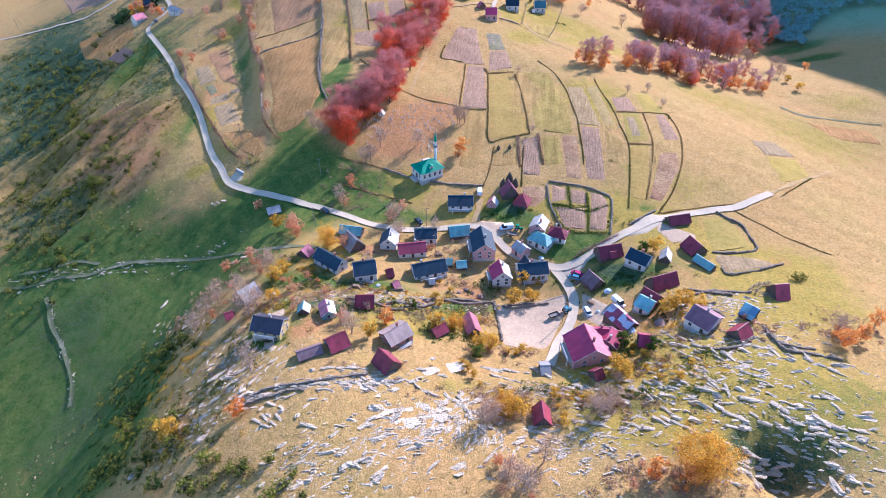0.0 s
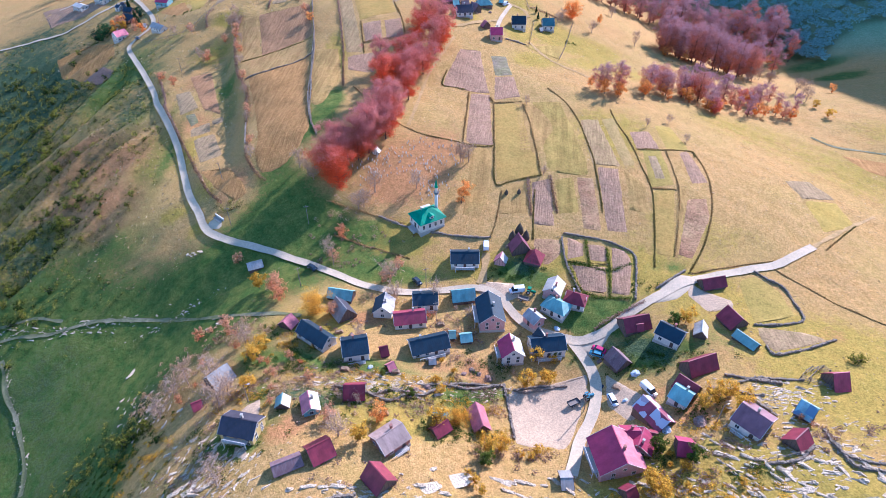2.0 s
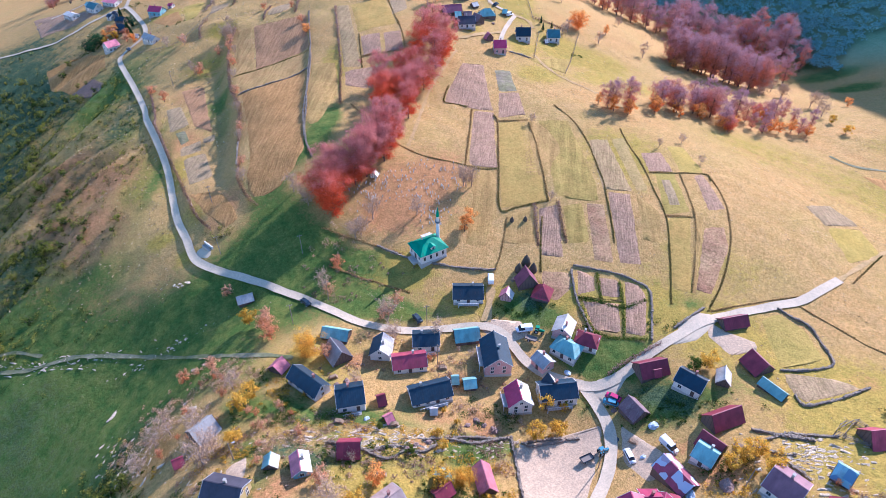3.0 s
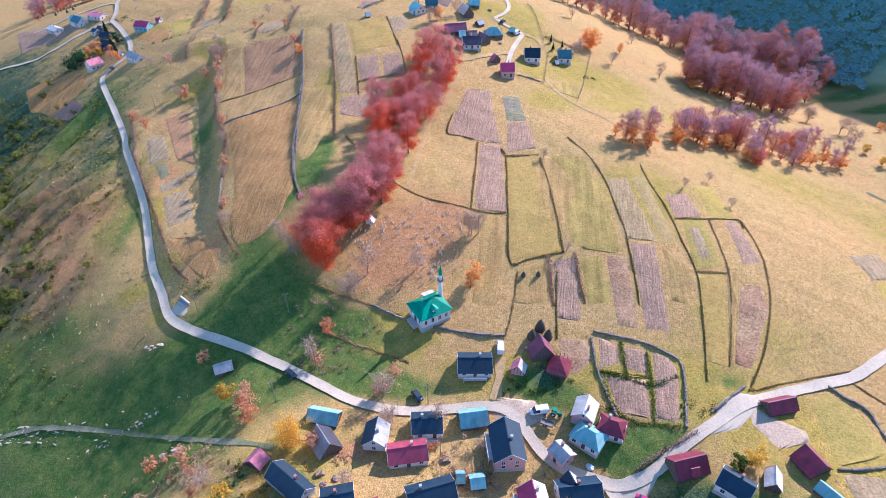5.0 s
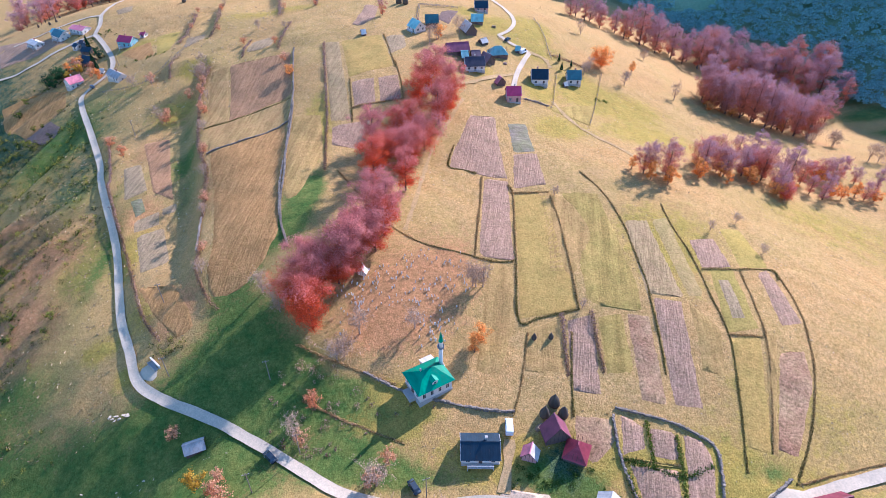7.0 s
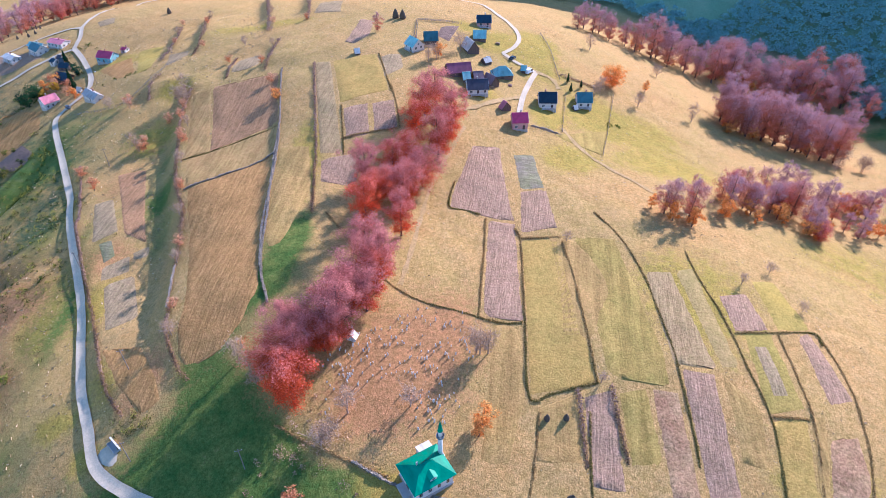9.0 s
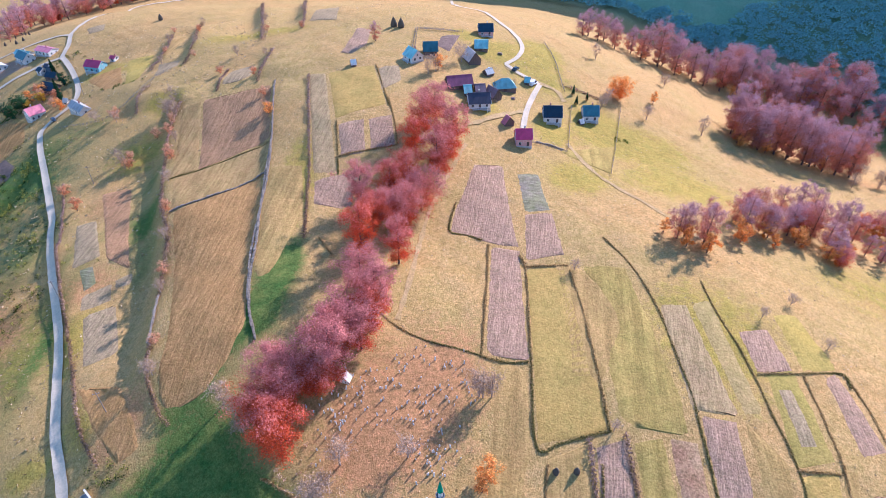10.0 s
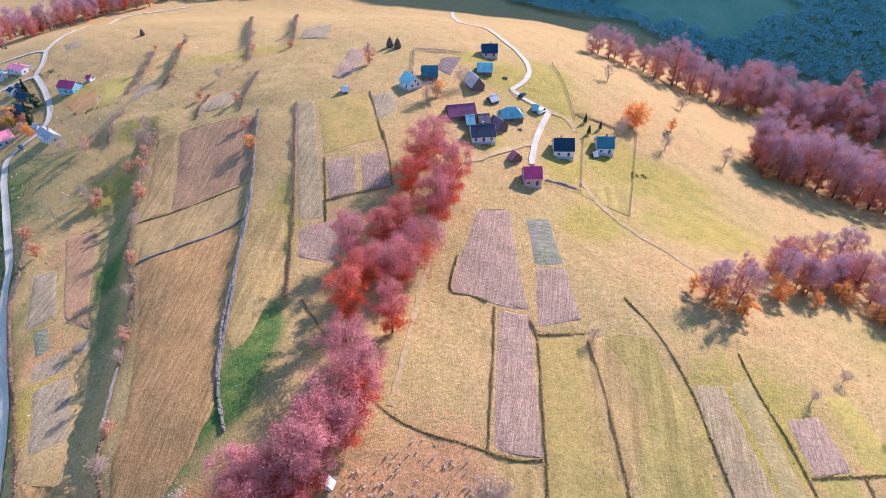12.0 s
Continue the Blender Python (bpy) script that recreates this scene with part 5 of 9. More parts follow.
def tree_meshes(tag, kind, H, R, leaves, size, seed, bole=0.22):
    """A tapered trunk with limbs, and a crown of leaf clumps gathered round the limb ends."""
    rng = np.random.default_rng(seed)
    V, F, tips = [], [], []
    top = np.array((rng.normal() * 0.3, rng.normal() * 0.3, H * 0.9))
    pts = [np.array((0, 0, -0.5)), np.array((rng.normal() * 0.1, rng.normal() * 0.1, H * bole)), top * 0.55 + np.array((0, 0, 0.1)), top]
    rad = H * 0.022 + 0.05
    for i in range(3):
        tube(V, F, pts[i], pts[i + 1], rad * (1 - 0.3 * i), rad * (0.7 - 0.3 * i) + 0.015, 6)
    limbs = (15 if H > 7 else 9) if kind != "conifer" else 0
    for i in range(limbs):
        f = bole + (0.9 - bole) * (i + rng.uniform(0, 1)) / limbs
        base = np.array((0, 0, 0)) + top * f
        base[2] = H * 0.9 * f
        ang = i * 2.4 + rng.uniform(-0.4, 0.4)
        prof = math.sin(math.pi * min(1, max(0.12, (f - bole * 0.55) / (1.02 - bole * 0.55)))) ** 0.75
        ln = R * prof * rng.uniform(0.75, 1.15)
        end = base + np.array((math.cos(ang) * ln, math.sin(ang) * ln, ln * rng.uniform(0.35, 0.75)))
        tube(V, F, base, end, rad * 0.38 * (1.1 - f), 0.02, 4)
        tips.append(end)
        for k in range(5 if H > 7 else 3):
            g = rng.uniform(0.35, 0.95)
            b2 = base + (end - base) * g
            e2 = b2 + rng.normal(size=3) * ln * 0.28 + np.array((0, 0, ln * 0.12))
            tube(V, F, b2, e2, 0.05, 0.012, 3)
            tips.append(e2)
            if kind == "bare":
                for q in range(4):
                    e3 = e2 + rng.normal(size=3) * ln * 0.2 + np.array((0, 0, ln * 0.1))
                    tube(V, F, e2 if q else b2, e3, 0.03, 0.008, 3)
                    tips.append(e3)
    tips.append(top + np.array((0, 0, H * 0.06)))
    trunk = bpy.data.meshes.new(tag + "_trunk")
    trunk.from_pydata(V, [], F)
    trunk.materials.append(PALEBARK if kind == "bare" else BARK)
    if kind == "conifer":
        c = []
        for i in range(leaves):
            f = rng.uniform(0.08, 1) ** 0.8
            r = R * (1 - f) * (0.55 + 0.45 * math.sin(f * 34) ** 2) + 0.08
            t = rng.uniform(0, 6.283)
            q = rng.uniform(0.45, 1) ** 0.5
            c.append((math.cos(t) * r * q, math.sin(t) * r * q, H * f - r * 0.25 * q))
        c = np.array(c)
    else:
        tips = np.array(tips)
        pick = rng.integers(0, len(tips), leaves)
        c = tips[pick] + rng.normal(size=(leaves, 3)) * (R * 0.15, R * 0.15, R * 0.13)
        c[:, 2] = np.maximum(c[:, 2], H * 0.1 + 0.2 * R * rng.uniform(size=leaves))
    out = c - (0, 0, H * 0.45)
    if kind != "conifer":
        lobe = c - tips[pick]
        out = out / np.maximum(0.1, np.linalg.norm(out, axis=1))[:, None] + 0.8 * lobe / np.maximum(0.1, np.linalg.norm(lobe, axis=1))[:, None]
    v, f = quads(c, size, rng, out, 0.55)
    crown = bpy.data.meshes.new(tag + "_crown")
    crown.from_pydata(v.tolist(), [], f.tolist())
    return trunk, crown


KINDS = {}


def tree_kind(kind, H, R, leaves, size, shape="broad", variants=3, bole=0.22, mat=None):
    KINDS[kind] = []
    for i in range(variants):
        tr, cr = tree_meshes(kind, shape, H * (0.92 + 0.1 * i), R * (1.06 - 0.08 * i), leaves, size, 100 * len(KINDS) + i, bole)
        cr.materials.append(LEAF[mat or kind])
        KINDS[kind].append((tr, cr))


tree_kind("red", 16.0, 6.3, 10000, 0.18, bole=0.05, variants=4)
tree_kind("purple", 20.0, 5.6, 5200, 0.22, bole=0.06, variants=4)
tree_kind("orange", 6.0, 2.4, 1000, 0.21, bole=0.12)
tree_kind("bigorange", 8.5, 4.2, 3600, 0.23, variants=1, bole=0.05)
tree_kind("yellow", 5.2, 2.3, 1300, 0.19, bole=0.15)
tree_kind("bigyellow", 11.5, 6.2, 9000, 0.2, variants=1, bole=0.12)
tree_kind("pink", 5.2, 2.3, 650, 0.20, bole=0.15)
tree_kind("bare", 8.0, 3.0, 650, 0.15, shape="bare")
tree_kind("green", 5.0, 2.0, 1300, 0.19, bole=0.12)
tree_kind("evergreen", 7.5, 3.0, 2200, 0.2, variants=2, bole=0.08)
tree_kind("conifer", 9.5, 2.6, 1500, 0.30, shape="conifer", variants=2)
TREE_WORDS = {"bigorange": ("broad bushy tree with amber orange leaves", "orange trees"), "evergreen": ("dense dark green garden tree", "garden trees"), "red": ("autumn beech tree with crimson and orange leaves", "red trees along the ridge"), "purple": ("half-bare purple-brown beech tree in the copse", "copse trees"), "orange": ("small tree with bright orange autumn leaves", "orange trees"), "yellow": ("yellow-leaved garden tree among the houses", "garden trees"), "bigyellow": ("large spreading tree with golden yellow leaves", "garden trees"), "pink": ("small tree with thin pinkish red foliage", "pinkish trees"), "bare": ("bare grey-brown tree with fine leafless twigs", "bare trees"), "green": ("small tree still in dull green leaf", "garden trees"), "conifer": ("dark green spruce beside the houses", "spruces")}
NTREE = [0]


def tree(kind, x, y, size=1.0):
    NTREE[0] += 1
    rnd = random.Random(NTREE[0] * 31 + int(x))
    tr, cr = KINDS[kind][NTREE[0] % len(KINDS[kind])]
    s = size * rnd.uniform(0.86, 1.14)
    name = {"conifer": "spruce", "red": "beech_tree", "purple": "beech_tree"}.get(kind, "tree")
    e = thing(name, x, y, hz(x, y) - 0.1, rnd.uniform(0, 360), TREE_WORDS[kind][0], "tree", TREE_WORDS[kind][1])
    share("trunk", tr, e, Matrix.Diagonal((s, s, s, 1)))
    share("crown", cr, e, Matrix.Diagonal((s * rnd.uniform(0.92, 1.1), s, s * rnd.uniform(0.94, 1.06), 1)))
    return e


# ---- walls, hedges, fences ----
def stone_wall(pts, h=0.6, w=0.42):
    """A dry-stone wall of rough blocks in uneven courses, fallen here and there."""
    c = glide(pts, 0.42)
    d = np.gradient(c, axis=0)
    d = d / np.maximum(1e-6, np.linalg.norm(d, axis=1))[:, None]
    rng = np.random.default_rng(int(abs(pts[0][0]) * 10 + abs(pts[0][1])))
    V, F = [], []
    corners = np.array([(x, y, z) for z in (-1, 1) for x, y in ((-1, -1), (1, -1), (1, 1), (-1, 1))], float)
    sides = ((0, 3, 2, 1), (4, 5, 6, 7), (0, 1, 5, 4), (1, 2, 6, 5), (2, 3, 7, 6), (3, 0, 4, 7))
    for i, (q, s) in enumerate(zip(c, d)):
        g = hz(*q)
        top = h * (0.75 + 0.45 * math.sin(i * 0.31 + pts[0][0]) * math.sin(i * 0.13))
        z = -0.15
        while z < top:
            half = rng.uniform(0.10, 0.17)
            size = (rng.uniform(0.16, 0.34), w * rng.uniform(0.4, 0.75), half)
            b = corners * size + rng.normal(size=(8, 3)) * 0.045
            a = math.atan2(s[1], s[0]) + rng.normal() * 0.25
            px, py = q + np.array((-s[1], s[0])) * rng.normal() * w * 0.22
            o = len(V)
            V += [(px + u[0] * math.cos(a) - u[1] * math.sin(a), py + u[0] * math.sin(a) + u[1] * math.cos(a), g + z + half + u[2]) for u in b]
            F += [tuple(o + k for k in f) for f in sides]
            z += half * 1.7
    tagged(mesh_obj("stone_wall", V, F, DRYWALL), "low dry-stone wall along a field edge", "wall", "field walls")


def hedge(pts, h=1.6, w=1.0, leaf="hedge"):
    c = glide(pts, 0.5)
    rng = np.random.default_rng(int(abs(pts[0][0]) * 10 + abs(pts[0][1])))
    m = 14
    q = np.repeat(c, m, 0) + rng.normal(size=(len(c) * m, 2)) * w * 0.36
    swell = 0.55 + 0.45 * np.sin(np.repeat(np.arange(len(c)), m) * 0.21) * np.sin(np.repeat(np.arange(len(c)), m) * 0.083 + 1)
    z = gz(q[:, 0], q[:, 1]) + rng.uniform(0, 1, len(q)) ** 0.8 * h * swell
    out = np.column_stack([(q - np.repeat(c, m, 0)) / w, np.full(len(q), 0.7)])
    v, f = quads(np.column_stack([q, z]), 0.24, rng, out, 0.5)
    me = bpy.data.meshes.new("hedge")
    me.from_pydata(v.tolist(), [], f.tolist())
    me.materials.append(LEAF[leaf])
    words = {"hedge": "ragged brown hedge of bushes between the plots", "green": "low overgrown green hedge between garden plots", "bank": "low grassy bank with dry brush along a field edge"}
    tagged(new("hedge", me), words[leaf], "hedge", "field hedges")


POST_ME = bpy.data.meshes.new("post")
_b = box(bmesh.new(), -0.06, -0.06, -0.4, 0.06, 0.06, 1.25)
_b.to_mesh(POST_ME)
_b.free()
POST_ME.materials.append(POST)

RAIL_ME = bpy.data.meshes.new("rail")
_b = box(bmesh.new(), 0.0, -0.045, -0.045, 1.0, 0.045, 0.045)
_b.to_mesh(RAIL_ME)
_b.free()
RAIL_ME.materials.append(POST)


def fence(pts, gap=2.1):
    c = glide(pts, gap)
    e = thing("fence", c[0][0], c[0][1], hz(*c[0]), 0, "rough wooden post fence with two thin rails", "fence", "field fences")
    o = np.array((c[0][0], c[0][1], hz(*c[0])))
    rnd = random.Random(int(o[0] * 10))
    for i, q in enumerate(c):
        z = hz(*q)
        share("post", POST_ME, e, Matrix.Translation((q[0] - o[0], q[1] - o[1], z - o[2])) @ pose(0, 0, 0, rnd.uniform(-6, 6), rnd.uniform(-6, 6), rnd.uniform(0, 90)))
        if i:
            p = c[i - 1]
            for hh in (0.5, 1.0):
                a, b = Vector((p[0] - o[0], p[1] - o[1], hz(*p) - o[2] + hh)), Vector((q[0] - o[0], q[1] - o[1], z - o[2] + hh + rnd.uniform(-0.1, 0.1)))
                share("rail", RAIL_ME, e, Matrix.Translation(a) @ (b - a).to_track_quat("X", "Z").to_matrix().to_4x4() @ Matrix.Diagonal(((b - a).length, 1, 1, 1)))


# ---- buildings ----
house(-63.8, 145.1, 51, 6.9, 6.6, 2.8, 4.9, "grey", "plank", "gable", "plank_barn")
house(-68.1, 137.1, 30, 3, 3, 1.7, 2.5, "red", "plank", "gable", "small_shed")
house(-50.5, 124, -12, 9.5, 6.8, 3.8, 6.1, "slate", "yellow", "gable", "yellow_house")
house(-42.4, 132.4, -86, 3.7, 3.4, 1.9, 2.8, "teal", "plank", "gable", "small_shed", "white")
house(-35, 131.4, -72, 6, 4.3, 2.2, 3.7, "pink", "teal", "gable", "shed", "white")
house(-24.2, 136.8, 2, 5.9, 5.6, 2.2, 4.1, "maroon", "stone", "gable", "barn")
house(-30, 116.8, 33, 6.1, 6.1, 2.2, 4.1, "maroon", "stone", "gable", "barn")
house(-13.7, 121.4, 39, 8, 6.8, 2.6, 4.6, "oldtile", "brick", "gable", "old_brick_house")
house(-15.4, 109.9, -48, 6.6, 5.6, 2.1, 4.5, "maroon", "plank", "gable", "cottage")
house(-38.4, 158.8, -38, 11.9, 5.5, 2.8, 5.3, "navy", "white", "gable", "house")
house(-26.2, 153.7, 12, 7.8, 7.5, 3.3, 5.8, "navy", "white", "gable", "house")
house(-18, 153.9, 19, 2.6, 3.8, 2.1, 3.2, "maroon", "plank", "gable", "shed")
house(-34, 180.1, -12, 8.7, 4.7, 2.6, 3.7, "teal", "plank", "gable", "barn")
house(-32.4, 171.3, -54, 7.5, 6.2, 2.2, 5.3, "grey", "plank", "gable", "barn", "slate")
house(-19.5, 173.6, -95, 7.2, 6, 2.9, 5.5, "navy", "white", "gable", "house", "grey")
house(-6.4, 177.5, 3, 8.4, 6.6, 2.9, 4.6, "navy", "white", "gable", "house")
house(-11.1, 168.6, 9, 10.3, 6.1, 2.6, 4.6, "red", "white", "gable", "house")
house(-4.9, 157.3, 17, 11.9, 6.6, 2.4, 4.8, "navy", "white", "gable", "house")
house(5.9, 179.7, 9, 8, 5.6, 2.8, 4.3, "teal", "plank", "gable", "barn")
house(14.2, 170.9, -85, 11.3, 7.9, 4, 7.1, "navy", "pinkwall", "gable", "large_house", "navy")
house(2.2, 162.7, 4, 2.4, 3.2, 2.1, 2.7, "teal", "plank", "gable", "shed")
house(6.3, 161.8, 9, 4, 3.8, 2.1, 2.8, "teal", "plank", "gable", "shed")
house(19.7, 156.8, -82, 7.1, 6.6, 3.8, 6.7, "magenta", "white", "gable", "white_house", "white")
house(30.7, 159.1, 7, 10.8, 6.6, 3.4, 5.7, "navy", "white", "gable", "house")
house(27.9, 168.9, -54, 5.5, 4.7, 2.9, 4.5, "grey", "pinkwall", "gable", "small_house")
house(35.5, 173.2, -37, 8.5, 6.2, 2.8, 4.8, "teal", "white", "hip", "house")
house(35.5, 180.1, -114, 6.7, 5.6, 2.9, 5, "white", "pinkwall", "gable", "small_house", "white")
house(41.8, 175.5, -23, 7.3, 5.6, 2.4, 4.5, "maroon", "white", "hip", "house")
house(26.1, 200.1, -78, 5, 6.4, 2.6, 6.1, "plum", "plank", "gable", "farmhouse")
house(19.3, 194.8, -109, 3.6, 3.9, 2.4, 3.7, "pink", "pinkwall", "gable", "shed", "white")
house(30.8, 195.1, -112, 6.5, 5.6, 2.1, 4.6, "maroon", "plank", "hip", "barn")
house(6.9, 196.9, 0, 10.1, 7.5, 2.2, 4.3, "navy", "white", "gable", "barn")
house(-68.8, 201.9, 24, 5.7, 3.9, 2.1, 3, "grey", "plank", "gable", "shed")
house(57.7, 164.2, 14, 8.8, 6.1, 2.2, 4.3, "maroon", "plank", "gable", "barn")
house(66.3, 157.6, -40, 7.8, 6.1, 3.1, 5.3, "navy", "white", "gable", "house")
house(75.6, 158.8, -112, 5.4, 3.5, 2.2, 3.4, "white", "plank", "gable", "shed")
house(86.8, 163.6, -69, 6.7, 6.6, 2.2, 4.5, "maroon", "plank", "gable", "barn")
house(87.2, 154.5, -56, 7.5, 3.4, 1.9, 2.7, "teal", "plank", "gable", "long_shed")
house(86.5, 180.6, 13, 8.5, 4.7, 2.1, 3.6, "maroon", "plank", "gable", "shed")
house(50.4, 151.8, -61, 6.3, 5.6, 2.4, 4.3, "brown", "plank", "gable", "barn")
house(70.5, 145.3, 20, 9.4, 5.3, 2.2, 4.6, "maroon", "plank", "gable", "barn")
house(64.9, 137.8, -48, 6.3, 5.3, 2.4, 4.5, "maroon", "plank", "gable", "house")
house(62.5, 134.9, -43, 5.4, 6.1, 2.6, 4.5, "teal", "white", "gable", "house")
house(54.4, 130.4, -61, 9.8, 6.1, 2.6, 4.1, "patchy", "plank", "gable", "barn")
house(48.3, 121.8, -119, 6.1, 6.6, 2.6, 4.5, "magenta", "pinkwall", "gable", "house")
house(52, 123.4, -13, 2.5, 3.8, 2.1, 2.8, "maroon", "plank", "gable", "shed")
house(57.5, 118.3, -11, 4.1, 5.2, 2.4, 3.6, "magenta", "plank", "gable", "shed")
house(75.3, 123.7, -49, 7.8, 8.5, 2.9, 5.3, "plumgrey", "white", "gable", "house")
house(89.7, 126.6, -45, 4.4, 5.6, 2.6, 4.1, "blue", "plank", "gable", "barn")
house(83, 117.4, 36, 5.5, 4.7, 1.7, 3.6, "maroon", "plank", "gable", "shed")
house(103.7, 137.7, 6, 4.7, 6.1, 1.7, 4.6, "red", "plank", "gable", "barn")
house(25.1, 93.4, -90, 5.7, 4.3, 1.4, 3.9, "red", "plank", "gable", "cottage")
house(41.9, 107.4, 27, 3.1, 3.8, 2.1, 3.2, "maroon", "plank", "gable", "shed")
house(-1.3, 130.8, 35, 3.5, 3.9, 2.2, 3.4, "teal", "plank", "gable", "shed")
house(9, 131.9, -77, 7.9, 4.3, 2.2, 3.9, "pink", "plank", "gable", "shed")
house(28.6, 369.1, 3, 7.0, 6.4, 3.6, 6.4, "magenta", "pinkwall", "gable", "house")
house(23.3, 379.6, -62, 3.2, 4.7, 2.1, 3.9, "pink", "plank", "gable", "barn", "white")
house(43.5, 392.8, -1, 8.4, 7.2, 3.2, 6.6, "navy", "white", "gable", "house")
house(62.3, 402.6, 0, 7.4, 7.2, 3.0, 6.2, "navyteal", "white", "gable", "house")
house(11.4, 389.8, 6, 9.6, 8.0, 2.7, 5.6, "slate", "white", "gable", "house")
house(3.3, 402.3, 12, 11.4, 7.5, 2.8, 4.8, "plum", "plank", "gable", "barn")
house(23.8, 408.7, 9, 9.8, 6.6, 2.6, 4.8, "teal", "plank", "hip", "house")
house(18.1, 399.2, -54, 6.8, 4.9, 2.4, 4.5, "brown", "plank", "gable", "barn")
house(6.8, 397.5, 8, 3.8, 6.6, 2.2, 3.6, "teal", "plank", "gable", "shed")
house(12.3, 400.8, 8, 4.8, 6.6, 2.2, 3.6, "brown", "plank", "gable", "shed")
house(-17.2, 420.1, -54, 7.6, 6.6, 2.4, 5.3, "teal", "white", "gable", "house")
house(-9.6, 428.1, 5, 7.1, 5.6, 3.4, 5.5, "navyteal", "plank", "gable", "barn")
house(9.4, 427.5, -66, 8.7, 6.1, 2.4, 5.3, "white", "plank", "gable", "house")
house(14.5, 440.6, -2, 6.8, 6.4, 2.6, 4.5, "teal", "plank", "gable", "house")
house(17.4, 459, 2, 7.8, 6.8, 2.6, 5.4, "navy", "pinkwall", "gable", "house")
house(-199.3, 480.7, -14, 10.2, 7.5, 3.4, 5.8, "magenta", "teal", "gable", "house")
house(-191.9, 488.6, -17, 3.9, 3.8, 1.9, 2.8, "magenta", "white", "gable", "shed")
house(-220, 445.9, 52, 8.7, 7.5, 3.4, 6.1, "pink", "white", "gable", "house")
house(-184.4, 429.6, -38, 12.5, 5.6, 2.6, 4.6, "grey", "white", "gable", "house")
house(-258.4, 510.8, -36, 11.1, 7.5, 3.1, 5.9, "navyteal", "white", "gable", "house")
house(-246.2, 514.6, -22, 12.4, 7.5, 2.8, 4.1, "pink", "white", "gable", "long_house")
house(-222.5, 470.3, -20, 9.8, 7.5, 2.8, 4.8, "navy", "plank", "gable", "house")
house(-276.4, 509.2, -34, 11.2, 6.6, 2.4, 3.7, "white", "white", "gable", "house")
house(-237.9, 490.8, -23, 4.3, 4.7, 2.4, 3.6, "navy", "white", "gable", "shed")
house(16.9, 417.6, 34, 4.3, 3.8, 1.9, 2.8, "grey", "plank", "gable", "shed")
house(35, 417.4, -14, 2.8, 4.2, 2.1, 3, "teal", "plank", "gable", "shed")
house(57.5, 396.4, 22, 2.4, 2.3, 1.7, 2.3, "white", "plank", "gable", "small_shed")
house(-48.5, 166.2, 64, 4.3, 4.7, 2.2, 3.6, "pink", "plank", "gable", "shed")
house(-28.1, 253.3, 74, 2.4, 2.8, 1.9, 2.8, "white", "white", "gable", "small_chapel")
house(-43.8, 414.9, 15, 2.8, 3.3, 1.7, 2.7, "white", "plank", "gable", "small_shed")
house(28.9, 112.9, 2, 3.2, 4.7, 1.7, 2.3, "grey", "plank", "gable", "shed")
house(-37.1, 113.2, 26, 7.2, 3.8, 1.5, 2.3, "brown", "plank", "gable", "lean_to_shed")
house(-1.3, 126.9, 38, 5.1, 3.8, 1.9, 3, "maroon", "plank", "gable", "small_shed")
house(-262.7, 517.5, -20, 11.6, 5.6, 2.6, 4.1, "teal", "white", "gable", "house")
house(-234.1, 491.3, 29, 2.4, 4.7, 2.2, 3, "navy", "plank", "gable", "shed")
house(41.5, 117.9, -82, 10.7, 11.3, 4.1, 8, "magenta", "pinkwall", "gable", "large_house", "pink")
house(46.2, 123.2, 0, 4.8, 6, 3.6, 5.7, "magenta", "pinkwall", "gable", "house_wing")
house(29, 161.2, -71, 3.6, 4.7, 3.8, 5.9, "navy", "white", "gable", "house_wing", "white")
house(-15.6, 147.7, 35, 2.6, 2.8, 1.5, 2.3, "pink", "plank", "gable", "small_shed")
house(-3.7, 151.4, 3, 2.4, 2.1, 1.6, 2.1, "white", "plank", "gable", "outhouse")
house(58.7, 162.4, 12, 2.4, 2.4, 1.9, 2.7, "red", "plank", "gable", "small_shed")
house(-227.3, 483.1, -14, 7.4, 5.6, 2.6, 3.6, "navy", "plank", "gable", "house")
house(-236.3, 494.9, -21, 3.3, 3.8, 2.2, 3, "slate", "white", "gable", "shed")
house(-202.2, 448.1, -11, 3, 2.8, 1.9, 2.7, "white", "white", "gable", "small_shed")

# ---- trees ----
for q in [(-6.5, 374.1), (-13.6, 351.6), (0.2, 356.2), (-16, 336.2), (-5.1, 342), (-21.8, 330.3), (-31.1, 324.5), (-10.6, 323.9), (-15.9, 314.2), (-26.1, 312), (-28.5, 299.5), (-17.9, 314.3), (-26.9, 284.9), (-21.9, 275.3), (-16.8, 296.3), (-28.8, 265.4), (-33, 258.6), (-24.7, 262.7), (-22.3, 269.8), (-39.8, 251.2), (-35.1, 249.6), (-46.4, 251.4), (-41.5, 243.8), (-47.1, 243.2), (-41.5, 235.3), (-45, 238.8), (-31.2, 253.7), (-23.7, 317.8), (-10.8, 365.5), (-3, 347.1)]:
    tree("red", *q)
for q in [(-55.5, 245.3), (-59.2, 248.6), (-52.4, 241)]:
    tree("bare", *q)
for q in [(111, 339.8), (127.9, 331.2), (165.6, 346.7), (135.7, 314.4)]:
    tree("red", *q, 0.6)
